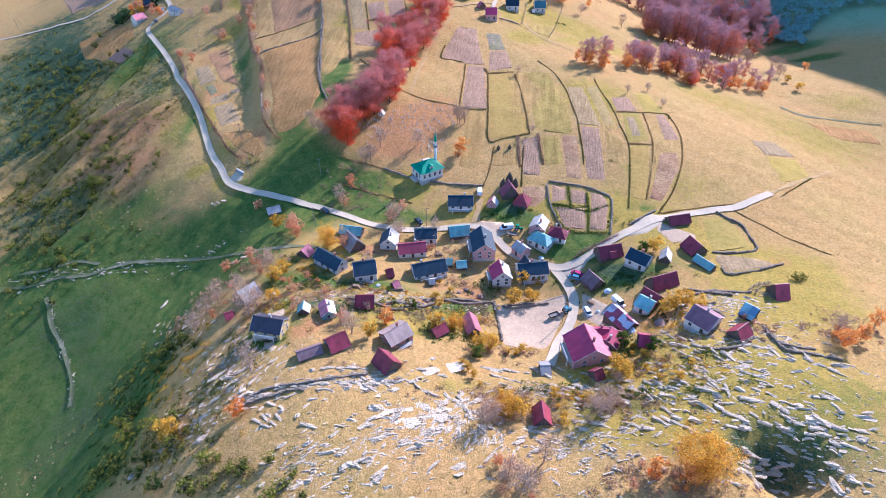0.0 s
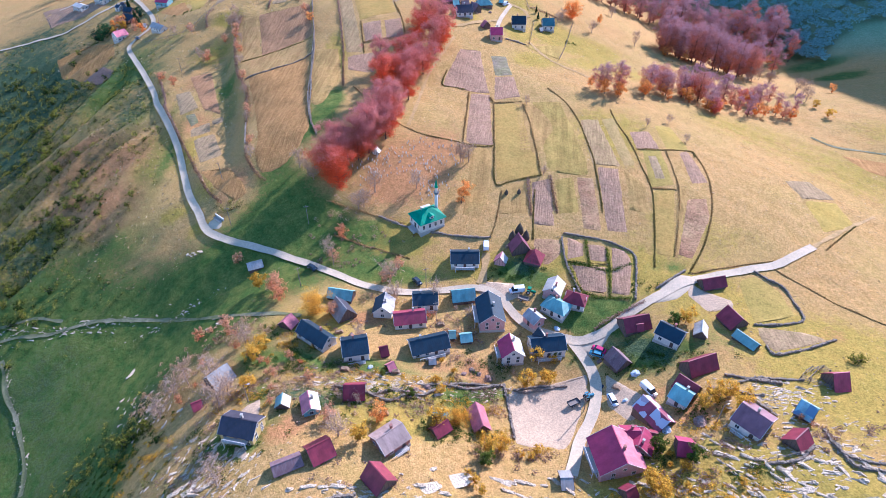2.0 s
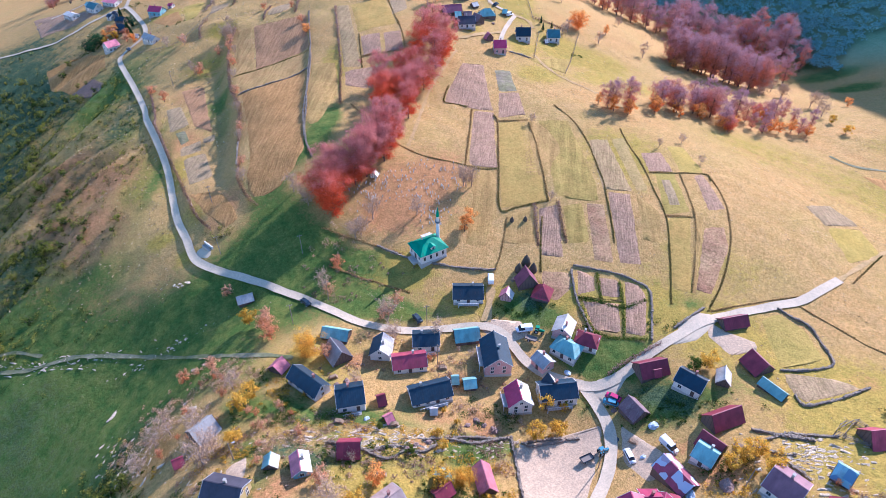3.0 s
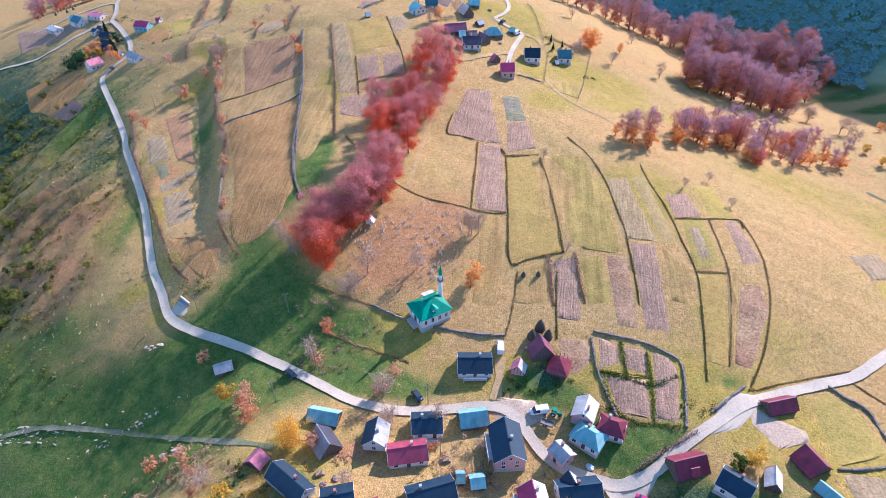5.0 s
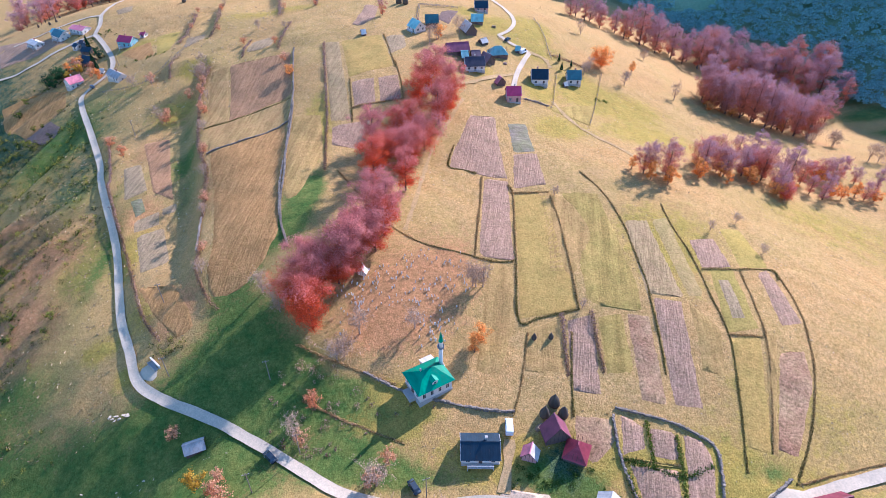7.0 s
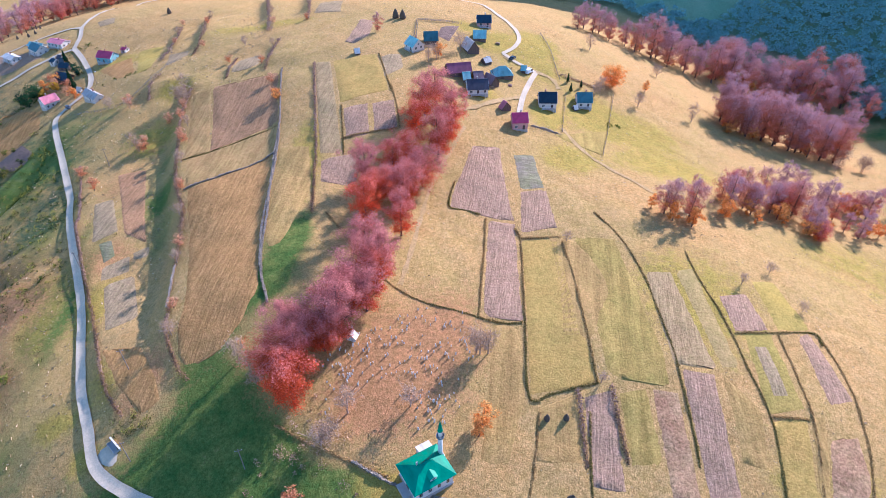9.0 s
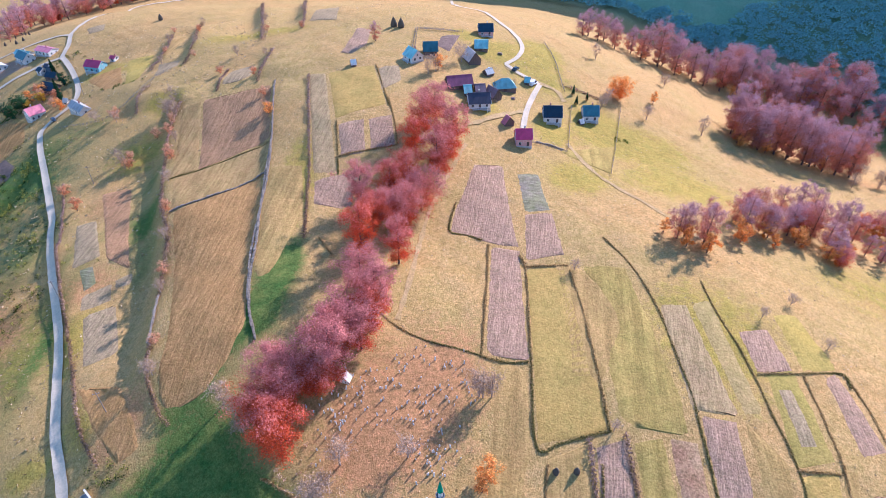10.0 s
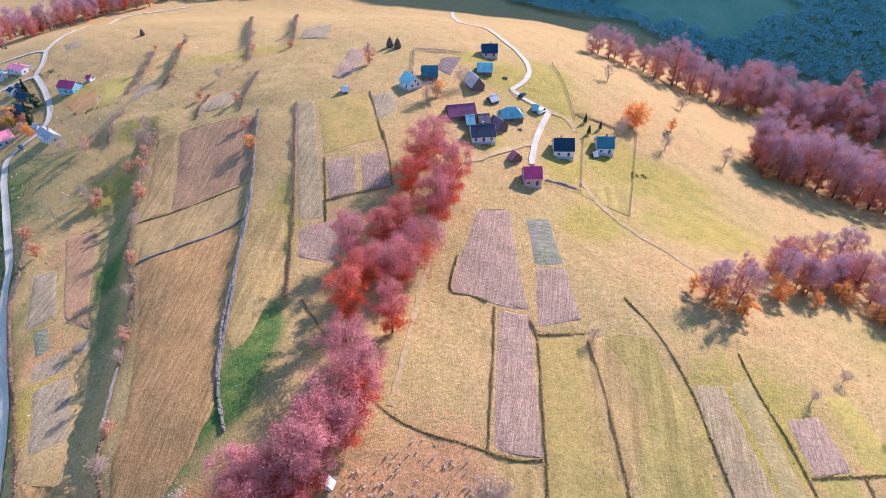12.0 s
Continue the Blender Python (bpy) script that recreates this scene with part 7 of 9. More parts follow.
# ---- mosque ----
def mosque(x, y, turn, mx, my):
    g = hz(x, y)
    e = thing("mosque", x, y, g, turn, "small white village mosque with a green hipped roof and slim minaret", "mosque")
    e.matrix_world = e.matrix_world @ Matrix.Diagonal((0.83, 0.83, 0.83, 1))
    wm = WALL["white"]
    part("plinth", box(bmesh.new(), -6.2, -5.2, -2.0, 6.2, 5.2, 0.5), CONCRETE, e)
    part("wall", box(bmesh.new(), -6, -5, 0.5, 6, 5, 5.2), wm, e)
    rm = ROOF["green"]
    ex, ey, ez, rx, hr = 6.8, 5.8, 4.9, 1.8, 8.6
    part("roof_slope", slope_panel((-ex, -ey, ez), (ex, -ey, ez), (rx, 0, hr), (-rx, 0, hr)), rm, e)
    part("roof_slope", slope_panel((ex, ey, ez), (-ex, ey, ez), (-rx, 0, hr), (rx, 0, hr)), rm, e)
    part("roof_slope", slope_panel((ex, -ey, ez), (ex, ey, ez), (rx, 0.02, hr), (rx, -0.02, hr)), rm, e)
    part("roof_slope", slope_panel((-ex, ey, ez), (-ex, -ey, ez), (-rx, -0.02, hr), (-rx, 0.02, hr)), rm, e)
    part("ridge_cap", box(bmesh.new(), -rx, -0.15, hr - 0.03, rx, 0.15, hr + 0.08), rm, e)
    bm = box(bmesh.new(), -1.0, -4.4, 5.4, 1.0, -2.2, 7.0)
    part("dormer", bm, wm, e)
    bm = bmesh.new()
    for s in (-1, 1):
        v = [bm.verts.new(q) for q in ((s * 1.35, -4.7, 6.9), (s * 1.35, -1.9, 6.9), (0, -1.9, 7.6), (0, -4.7, 7.6))]
        bm.faces.new(v if s > 0 else v[::-1])
    part("dormer_roof", bm, rm, e)
    window(e, 0, -4.4, 5.9, 0.8, 0.8, 0)
    part("chimney", box(bmesh.new(), -2.6, 0.6, 6.6, -2.1, 1.1, 9.2), CONCRETE, e)
    for i in range(4):
        wx = -4.4 + 2.9 * i
        for face, s in ((0, -1), (2, 1)):
            window(e, wx, s * 5, 1.7, 1.0, 2.0, face)
    for i in range(3):
        wy = -3.2 + 3.2 * i
        for face, s in ((1, 1), (3, -1)):
            if face == 3 and i == 1:
                door(e, -6, wy, 0.5, 1.6, 2.5, 3, DARKTRIM)
            else:
                window(e, s * 6, wy, 1.7, 1.0, 2.0, face)
    part("porch", box(bmesh.new(), -8.4, -2.4, -0.8, -6.05, 2.4, 0.45), CONCRETE, e)
    part("annex", box(bmesh.new(), 1.2, 5.02, -1.0, 5.4, 8.2, 4.0), wm, e)
    part("annex_roof", slope_panel((1.0, 8.5, 4.0), (5.6, 8.5, 4.0), (5.6, 5.0, 5.0), (1.0, 5.0, 5.0)), ROOF["white"], e)
    m = bmesh.new()
    solid(m, [(mx - 1, my - 1), (mx + 1, my - 1), (mx + 1, my + 1), (mx - 1, my + 1)], -1.5, 4.6)
    lathe(m, [(1.05, 4.6), (0.74, 6.0), (0.70, 13.0)], 16, mx, my)
    mi = part("minaret", m, wm, e, "white round minaret shaft", True)
    part("balcony", lathe(bmesh.new(), [(0.72, 12.6), (1.15, 13.2), (1.2, 14.0), (1.08, 14.0), (1.06, 13.3), (0.7, 13.3)], 16, mx, my), plain_mat("grey_iron", (0.16, 0.18, 0.2), 0.6), mi)
    part("upper_shaft", lathe(bmesh.new(), [(0.62, 13.3), (0.62, 16.0), (0.7, 16.1)], 16, mx, my), wm, mi)
    part("spire", lathe(bmesh.new(), [(0.82, 16.1), (0.5, 18.2), (0.05, 20.6)], 16, mx, my), rm, mi)
    part("finial", lathe(bmesh.new(), [(0.03, 20.5), (0.16, 20.8), (0.03, 21.1), (0.1, 21.3), (0.02, 21.7)], 8, mx, my), plain_mat("brass", (0.5, 0.36, 0.12), 0.35, 1.0), mi)


mosque(-6.5, 215.9, 31, 6.1, 2.3)


# ---- vehicles ----
def car(x, y, turn, col, words, van=False):
    e = thing("van" if van else "car", x, y, hz(x, y) + 0.28, turn, words, "vehicle", "parked vehicles")
    L, W, H = (5.1, 1.95, 2.0) if van else (4.3, 1.72, 1.42)
    body = bmesh.new()
    prof = [(-L / 2, 0.25), (-L / 2, 0.8), (-L / 2 + 0.15, 0.92), (L / 2 - 1.0, 0.92), (L / 2 - 0.1, 0.78), (L / 2, 0.6), (L / 2, 0.25)]
    a = [body.verts.new((px, -W / 2, pz)) for px, pz in prof]
    b = [body.verts.new((px, W / 2, pz)) for px, pz in prof]
    body.faces.new(a)
    body.faces.new(b[::-1])
    for i in range(len(prof)):
        j = (i + 1) % len(prof)
        body.faces.new((a[j], a[i], b[i], b[j]))
    bmesh.ops.recalc_face_normals(body, faces=body.faces)
    bmesh.ops.bevel(body, geom=list(body.edges), offset=0.06, segments=2, affect="EDGES")
    part("body", body, col, e, smooth=True)
    back, front = (-L / 2 + 0.05, L / 2 - 1.2) if van else (-L / 2 + 0.5, L / 2 - 1.1)
    cab = bmesh.new()
    lo = [(back, -W / 2 + 0.05), (front + 0.4, -W / 2 + 0.05), (front + 0.4, W / 2 - 0.05), (back, W / 2 - 0.05)]
    hi = [(back + (0.08 if van else 0.45), -W / 2 + 0.2), (front - 0.25, -W / 2 + 0.2), (front - 0.25, W / 2 - 0.2), (back + (0.08 if van else 0.45), W / 2 - 0.2)]
    va = [cab.verts.new((p, q, 0.88)) for p, q in lo]
    vb = [cab.verts.new((p, q, H - 0.08)) for p, q in hi]
    cab.faces.new(va[::-1])
    cab.faces.new(vb)
    for i in range(4):
        cab.faces.new((va[i], va[(i + 1) % 4], vb[(i + 1) % 4], vb[i]))
    part("cabin_glass", cab, GLASS, e)
    top = box(bmesh.new(), hi[0][0] - 0.05, -W / 2 + 0.16, H - 0.1, hi[1][0] + 0.05, W / 2 - 0.16, H)
    bmesh.ops.bevel(top, geom=list(top.edges), offset=0.04, segments=2, affect="EDGES")
    part("roof", top, col, e)
    if van:
        part("cargo_side", box(bmesh.new(), back, -W / 2 + 0.02, 0.9, front - 1.4, W / 2 - 0.02, H - 0.1), col, e)
    for sx in (-L * 0.31, L * 0.31):
        for sy in (-1, 1):
            w = part("wheel", lathe(bmesh.new(), [(0.12, -0.1), (0.33, -0.1), (0.34, 0.0), (0.33, 0.1), (0.12, 0.1)], 14), RUBBER, e)
            w.matrix_local = pose(sx, sy * (W / 2 - 0.1), 0.06, 90, 0, 0)
            part("rim", lathe(bmesh.new(), [(0.06, -0.12), (0.2, -0.115), (0.2, 0.115), (0.06, 0.12)], 10), TRIM, w)
    for sy in (-1, 1):
        part("headlight", box(bmesh.new(), L / 2 - 0.06, sy * W * 0.34 - 0.16, 0.55, L / 2 + 0.015, sy * W * 0.34 + 0.16, 0.7), GLASS, e)


WHITE_PAINT, RED_PAINT, TEAL_PAINT, DARK_PAINT = (plain_mat(n, c, 0.25) for n, c in (("white_paint", (0.75, 0.75, 0.75)), ("red_paint", (0.45, 0.03, 0.12)), ("blue_paint", (0.10, 0.25, 0.32)), ("dark_paint", (0.05, 0.06, 0.07))))
car(55.9, 139.9, -59, WHITE_PAINT, "white delivery van parked beside the road fork", True)
car(46.3, 138.8, -77, WHITE_PAINT, "small white car parked at the road fork", False)
car(23.7, 181.6, -171, WHITE_PAINT, "white van parked on the village road", True)
car(46.1, 157, 148, RED_PAINT, "bright crimson car parked behind a barn", False)
car(45.2, 155.6, 157, TEAL_PAINT, "dull blue car parked behind a barn", False)
car(14.6, 202.4, 88, WHITE_PAINT, "white van standing on the farm track", True)
car(-46.7, 196.5, 138, DARK_PAINT, "dark car parked beside the valley road", False)
car(-9.4, 187.7, 123, DARK_PAINT, "dark vehicle standing beside the road", False)
car(30.2, 426, 51, DARK_PAINT, "dark car standing by the upper village road", False)
car(37.7, 417.3, 49, WHITE_PAINT, "white van parked at the upper village crossing", True)
car(-202, 432.2, -41, DARK_PAINT, "dark car parked beside the pink-roofed house", False)


# ---- farmyard things ----
GREEN_PAINT = plain_mat("green_paint", (0.03, 0.22, 0.10), 0.35)
TARP = wall_mat("grey_tarpaulin", (0.55, 0.58, 0.60), (0.35, 0.38, 0.42), 0.6)
HEAP = stone_mat("spoil_heap", (0.34, 0.22, 0.17), (0.24, 0.16, 0.13))
WOODCUT = plank_mat("split_firewood", (0.34, 0.23, 0.14))


def wheel(parent, x, y, z, r, w):
    ob = part("wheel", lathe(bmesh.new(), [(r * 0.3, -w / 2), (r, -w / 2), (r * 1.03, 0), (r, w / 2), (r * 0.3, w / 2)], 16), RUBBER, parent)
    ob.matrix_local = pose(x, y, z, 90, 0, 0)
    part("rim", lathe(bmesh.new(), [(r * 0.15, -w * 0.55), (r * 0.55, -w * 0.54), (r * 0.55, w * 0.54), (r * 0.15, w * 0.55)], 12), TRIM, ob)


def tractor(x, y, turn, paint):
    e = thing("tractor", x, y, hz(x, y) + 0.2, turn, "small old farm tractor parked in a yard", "tractor", "farm machines")
    bm = box(bmesh.new(), 0.0, -0.32, 0.6, 1.7, 0.32, 1.25)
    bmesh.ops.bevel(bm, geom=list(bm.edges), offset=0.08, segments=2, affect="EDGES")
    part("bonnet", bm, paint, e)
    part("chassis", box(bmesh.new(), -1.0, -0.25, 0.45, 1.6, 0.25, 0.75), DARK_PAINT, e)
    part("seat", box(bmesh.new(), -0.9, -0.25, 0.95, -0.4, 0.25, 1.1), DARK_PAINT, e)
    for s in (-1, 1):
        part("mudguard", box(bmesh.new(), -1.2, s * 0.62 - 0.16, 1.2, -0.1, s * 0.62 + 0.16, 1.3), paint, e)
        wheel(e, -0.65, s * 0.68, 0.45, 0.68, 0.36)
        wheel(e, 1.25, s * 0.58, 0.15, 0.38, 0.22)
    part("cab_roof", box(bmesh.new(), -1.1, -0.6, 2.1, 0.1, 0.6, 2.2), paint, e)
    for sx in (-1.05, 0.05):
        for sy in (-0.55, 0.55):
            part("cab_post", box(bmesh.new(), sx - 0.03, sy - 0.03, 0.8, sx + 0.03, sy + 0.03, 2.1), DARK_PAINT, e)
    part("exhaust", lathe(bmesh.new(), [(0.04, 1.2), (0.04, 2.0)], 8, 1.2, 0.2), DARK_PAINT, e)


def water_trough(x, y, turn):
    e = thing("water_trough", x, y, hz(x, y) + 0.1, turn, "white concrete spring trough at the road bend", "trough")
    part("back_wall", box(bmesh.new(), -2.6, 0.9, -0.6, 2.6, 1.2, 1.3), WALL["white"], e)
    basin = bmesh.new()
    for q in ((-2.2, -0.5, -0.5, 2.2, 0.9, 0.15), (-2.2, -0.5, 0.15, 2.2, -0.36, 0.6), (-2.2, -0.36, 0.15, -2.06, 0.9, 0.6), (2.06, -0.36, 0.15, 2.2, 0.9, 0.6)):
        box(basin, *q)
    part("basin", basin, CONCRETE, e)
    part("coping", box(bmesh.new(), -2.7, 0.84, 1.3, 2.7, 1.26, 1.42), WALL["white"], e)


def trailer(x, y, turn, paint):
    e = thing("farm_trailer", x, y, hz(x, y) + 0.2, turn, "flat farm trailer with low side boards", "trailer", "farm machines")
    part("bed", box(bmesh.new(), -1.7, -0.85, 0.7, 1.7, 0.85, 0.82), POST, e)
    for s in (-1, 1):
        part("side_board", box(bmesh.new(), -1.7, s * 0.85 - 0.04, 0.82, 1.7, s * 0.85 + 0.04, 1.2), paint, e)
        part("end_board", box(bmesh.new(), s * 1.7 - 0.04, -0.81, 0.82, s * 1.7 + 0.04, 0.81, 1.2), paint, e)
        wheel(e, -0.5, s * 0.75, 0.3, 0.4, 0.2)
    part("drawbar", box(bmesh.new(), 1.7, -0.06, 0.6, 3.0, 0.06, 0.72), DARK_PAINT, e)


def heap(x, y, size, mat):
    bm = bmesh.new()
    bmesh.ops.create_icosphere(bm, subdivisions=3, radius=1.0)
    off = Vector((x, y, 0))
    for v in bm.verts:
        d = 1 + 0.35 * noise.noise(v.co * 1.5 + off) + 0.18 * noise.noise(v.co * 4 + off)
        v.co = Vector((v.co.x * size * 0.62 * d, v.co.y * size * 0.5 * d, max(-0.2, v.co.z * size * 0.38 * d)))
    me = bpy.data.meshes.new("mound")
    bm.to_mesh(me)
    bm.free()
    me.materials.append(mat)
    ob = new("tarpaulin_mound" if mat is TARP else "earth_mound", me)
    ob.matrix_world = pose(x, y, hz(x, y), 0, 0, x * 40)
    tagged(ob, "pile under a pale wrinkled tarpaulin" if mat is TARP else "rough heap of brown earth and rubble", "heap", "farmyard heaps")


def woodpile(x, y, turn):
    e = thing("woodpile", x, y, hz(x, y), turn, "stacked split firewood in a village yard", "woodpile", "woodpiles")
    rr = random.Random(int(x * 31 + y))
    for row in range(4):
        for k in range(9 - row):
            r = rr.uniform(0.11, 0.16)
            lg = share("log", LOG_ME, e, pose(-1.3 + 0.3 * k + 0.15 * row, rr.uniform(-0.06, 0.06), 0.1 + 0.25 * row, 90, 0, rr.uniform(-4, 4)) @ Matrix.Diagonal((r / 0.13, r / 0.13, 1, 1)))


LOG_ME = bpy.data.meshes.new("log")
_b = lathe(bmesh.new(), [(0.13, -0.55), (0.14, 0.0), (0.125, 0.55)], 7)
_b.to_mesh(LOG_ME)
_b.free()
LOG_ME.materials.append(WOODCUT)
water_trough(-89.7, 228.3, -40)
trailer(25.5, 177.9, -25, POST)
tractor(28.2, 180.8, -20, GREEN_PAINT)
tractor(40.3, 141.3, 20, TEAL_PAINT)
trailer(35.9, 139.6, 25, DARK_PAINT)
heap(54.4, 146.9, 2.4, TARP)
heap(56.1, 125.6, 2.3, TARP)
heap(35, 166.4, 1.7, TARP)
heap(49.6, 138.2, 1.3, TARP)
heap(56.6, 137.9, 1.9, HEAP)
heap(5.3, 148.3, 1.4, HEAP)
heap(64.5, 126.3, 3.2, HEAP)
heap(45.7, 153.5, 1.4, HEAP)
heap(-21.4, 147.9, 1.4, TARP)
heap(17.5, 422.6, 2.0, TARP)
heap(27.1, 401.2, 1.8, HEAP)
heap(34.6, 177.7, 1.3, HEAP)
heap(9.7, 148.9, 1.4, HEAP)
heap(7.7, 150.1, 1.7, HEAP)
heap(12.4, 147.7, 2.0, HEAP)
heap(-8.2, 140.5, 1.4, HEAP)
heap(-5.0, 141.8, 1.7, HEAP)
heap(-10.4, 139.0, 2.0, HEAP)
heap(-31.1, 159.8, 1.4, HEAP)
heap(-28.4, 161.4, 1.7, HEAP)
woodpile(-15.9, 130.4, 8)
woodpile(26.7, 163.1, 70)
woodpile(48.3, 142.9, -30)
woodpile(-28.3, 146.3, -5)
woodpile(64.3, 135.3, -30)
woodpile(71.5, 136.9, -30)
woodpile(-1.3, 167.8, 10)
woodpile(-32.3, 162.6, 20)
woodpile(-14, 146.2, 10)
woodpile(23.6, 438.2, -10)
woodpile(18.5, 395.5, -15)
woodpile(29.1, 195.5, 20)
woodpile(22.6, 202.4, 40)


# ---- haystacks, gravestones, poles ----
def haystack(x, y, s):
    e = thing("haystack", x, y, hz(x, y) - 0.1, 0, "dark weathered conical haystack round a pole", "haystack", "haystacks")
    bm = lathe(bmesh.new(), [(1.3 * s, 0), (1.55 * s, 0.7 * s), (1.45 * s, 1.6 * s), (1.0 * s, 2.8 * s), (0.45 * s, 3.8 * s), (0.08, 4.4 * s)], 14)
    rnd = random.Random(int(x * 9))
    for v in bm.verts:
        v.co += Vector((rnd.uniform(-0.12, 0.12), rnd.uniform(-0.12, 0.12), rnd.uniform(-0.1, 0.1)))
    part("hay", bm, HAY, e, smooth=True)
    part("pole", lathe(bmesh.new(), [(0.06, 4.0 * s), (0.05, 5.0 * s)], 6), POST, e)


for q in [(-28.7, 460.1, 1.1), (-25, 458.8, 1.1), (23.8, 230.1, 0.5), (28.6, 229.9, 0.5), (26.9, 208.7, 1.0), (24.1, 205.8, 0.9), (28.9, 205.5, 0.9), (-183.9, 542.7, 0.9), (-306.8, 564.4, 0.6), (-289.1, 551.4, 0.6), (-285, 553.5, 0.6), (-302.5, 587.1, 0.5)]:
    haystack(*q)

STONE_ME = []
for k in range(3):
    bm = bmesh.new()
    w = 0.2 + 0.06 * k
    pr = [(-w, -0.3), (w, -0.3), (w * 0.95, 1.0 + 0.15 * k), (w * 0.5, 1.25 + 0.15 * k), (-w * 0.5, 1.25 + 0.15 * k), (-w * 0.95, 1.0 + 0.15 * k)]
    a = [bm.verts.new((px, -0.07, pz)) for px, pz in pr]
    b = [bm.verts.new((px, 0.07, pz)) for px, pz in pr]
    bm.faces.new(a)
    bm.faces.new(b[::-1])
    for i in range(6):
        bm.faces.new((a[(i + 1) % 6], a[i], b[i], b[(i + 1) % 6]))
    me = bpy.data.meshes.new("gravestone")
    bm.to_mesh(me)
    bm.free()
    me.materials.append(WALL["white"])
    STONE_ME.append(me)
rnd = random.Random(5)
GRAVES = [(a, b) for a, b in [(-29.7, 244.3), (-24.2, 248.9), (-26.5, 242.8), (-21.6, 245), (-12.7, 259.7), (-9.3, 252.7), (-1.7, 256.8), (-0.2, 251.5), (2.8, 253.4), (-6.1, 244.6), (-3.2, 243.2), (-12, 244.4), (-7.3, 232.9), (-4.5, 232.9), (-1.7, 234.4), (-18.6, 254.9), (-30.6, 239.8), (-26, 252.2)]]
for cx, cy in GRAVES:
    for i in range(12):
        x, y = cx + rnd.gauss(0, 3.2), cy + rnd.gauss(0, 3.4)
        ob = new("gravestone", STONE_ME[rnd.randrange(3)])
        ob.matrix_world = pose(x, y, hz(x, y), rnd.uniform(-9, 9), rnd.uniform(-9, 9), rnd.uniform(-25, 25)) @ Matrix.Diagonal((0.6, 0.9, rnd.uniform(0.4, 0.85), 1))
        tagged(ob, "small pale gravestone on the rusty grass knoll", "gravestone", "gravestones")


def pole(x, y, h=8.5, lamp=False):
    e = thing("street_lamp" if lamp else "utility_pole", x, y, hz(x, y), 20, "grey roadside lamp post" if lamp else "grey wooden utility pole with a crossarm", "pole", "poles")
    part("shaft", lathe(bmesh.new(), [(0.14, -0.5), (0.09, h)], 8), POST, e)
    if lamp:
        part("lamp_arm", box(bmesh.new(), -0.04, -0.04, h - 0.1, 1.2, 0.04, h), POST, e)
        part("lamp_head", box(bmesh.new(), 0.9, -0.14, h - 0.16, 1.6, 0.14, h - 0.02), TRIM, e)
    else:
        part("crossarm", box(bmesh.new(), -0.9, -0.06, h - 0.7, 0.9, 0.06, h - 0.55), POST, e)
        for s in (-0.75, 0.0, 0.75):
            part("insulator", lathe(bmesh.new(), [(0.05, h - 0.55), (0.07, h - 0.42), (0.03, h - 0.33)], 8, s), TRIM, e)


for q in [(-290.3, 485.7), (-342.9, 492.7), (-49, 187), (-39.2, 197.6), (-6.3, 185.5), (-93.5, 251.4), (-83.3, 224.4), (-128.9, 296.3), (-51.7, 220), (-148.4, 364.3), (-331.4, 663.6), (-2.8, 169.6), (38.3, 136.9)]:
    pole(*q)
for q in [(-52.5, 134.8), (68, 125.6), (-192.6, 449.8)]:
    pole(*q, 7.0, True)


# ---- rocks ----
def rock_mesh(seed, sx, sy, sz):
    bm = bmesh.new()
    bmesh.ops.create_icosphere(bm, subdivisions=3, radius=1.0)
    off = Vector((seed * 7.3, seed * 3.1, seed * 1.7))
    for v in bm.verts:
        p = v.co.copy()
        d = 1 + 0.55 * noise.noise(p * 1.2 + off) + 0.25 * noise.noise(p * 3.1 + off)
        q = Vector((p.x * sx, p.y * sy, p.z * sz)) * d
        step = 0.22
        q.z = (round(q.z / step + 0.6 * noise.noise(q * 0.9 + off)) * step) * 0.75 + q.z * 0.25
        v.co = q
    me = bpy.data.meshes.new("rock")
    bm.to_mesh(me)
    bm.free()
    me.materials.append(LIME)
    return me


ROCKS = [rock_mesh(i, *s) for i, s in enumerate(((1.3, 0.55, 0.45), (1.0, 0.8, 0.6), (1.7, 0.5, 0.35), (0.9, 0.7, 0.5), (1.5, 0.9, 0.3)))]
rnd = random.Random(11)


def rocks(x, y, spread, count, size, turn):
    for i in range(count):
        px, py = x + rnd.gauss(0, spread), y + rnd.gauss(0, spread * 0.55)
        ob = new("rock", ROCKS[rnd.randrange(5)])
        s = size * rnd.uniform(0.45, 1.35)
        ob.matrix_world = pose(px, py, hz(px, py) + 0.05 * s, rnd.uniform(-14, 14), rnd.uniform(-14, 14), turn + rnd.uniform(-18, 18)) @ Matrix.Diagonal((s * 1.25, s * 0.9, s * rnd.uniform(0.45, 0.85), 1))
        tagged(ob, "pale weathered limestone outcrop in dry grass", "rock", "limestone outcrops")


rocks(-97.0, 214.7, 1.6, 6, 0.8, 30)
rocks(-27.6, 104.6, 7.0, 7, 0.7, 8)
rocks(-14, 104.3, 6.8, 6, 0.8, 5)
rocks(-39.8, 102.5, 7.2, 3, 0.6, 15)
rocks(-4, 110.2, 5.2, 4, 0.8, 0)
rocks(-15.1, 92.4, 2.9, 3, 1.5, 10)
rocks(-9.1, 91.9, 2.3, 2, 1.4, 12)
rocks(-6.1, 86.1, 4.1, 5, 1.1, 25)
rocks(-13.1, 82.7, 4.7, 5, 1.0, 30)
rocks(4.1, 89.8, 3.2, 5, 0.9, 60)
rocks(9.2, 94.9, 2.3, 2, 1.0, -40)
rocks(7.1, 78.4, 2.7, 3, 1.1, 10)
rocks(-26.9, 76.9, 6.3, 6, 0.8, 15)
rocks(-16.1, 73.5, 4.6, 4, 0.9, 20)
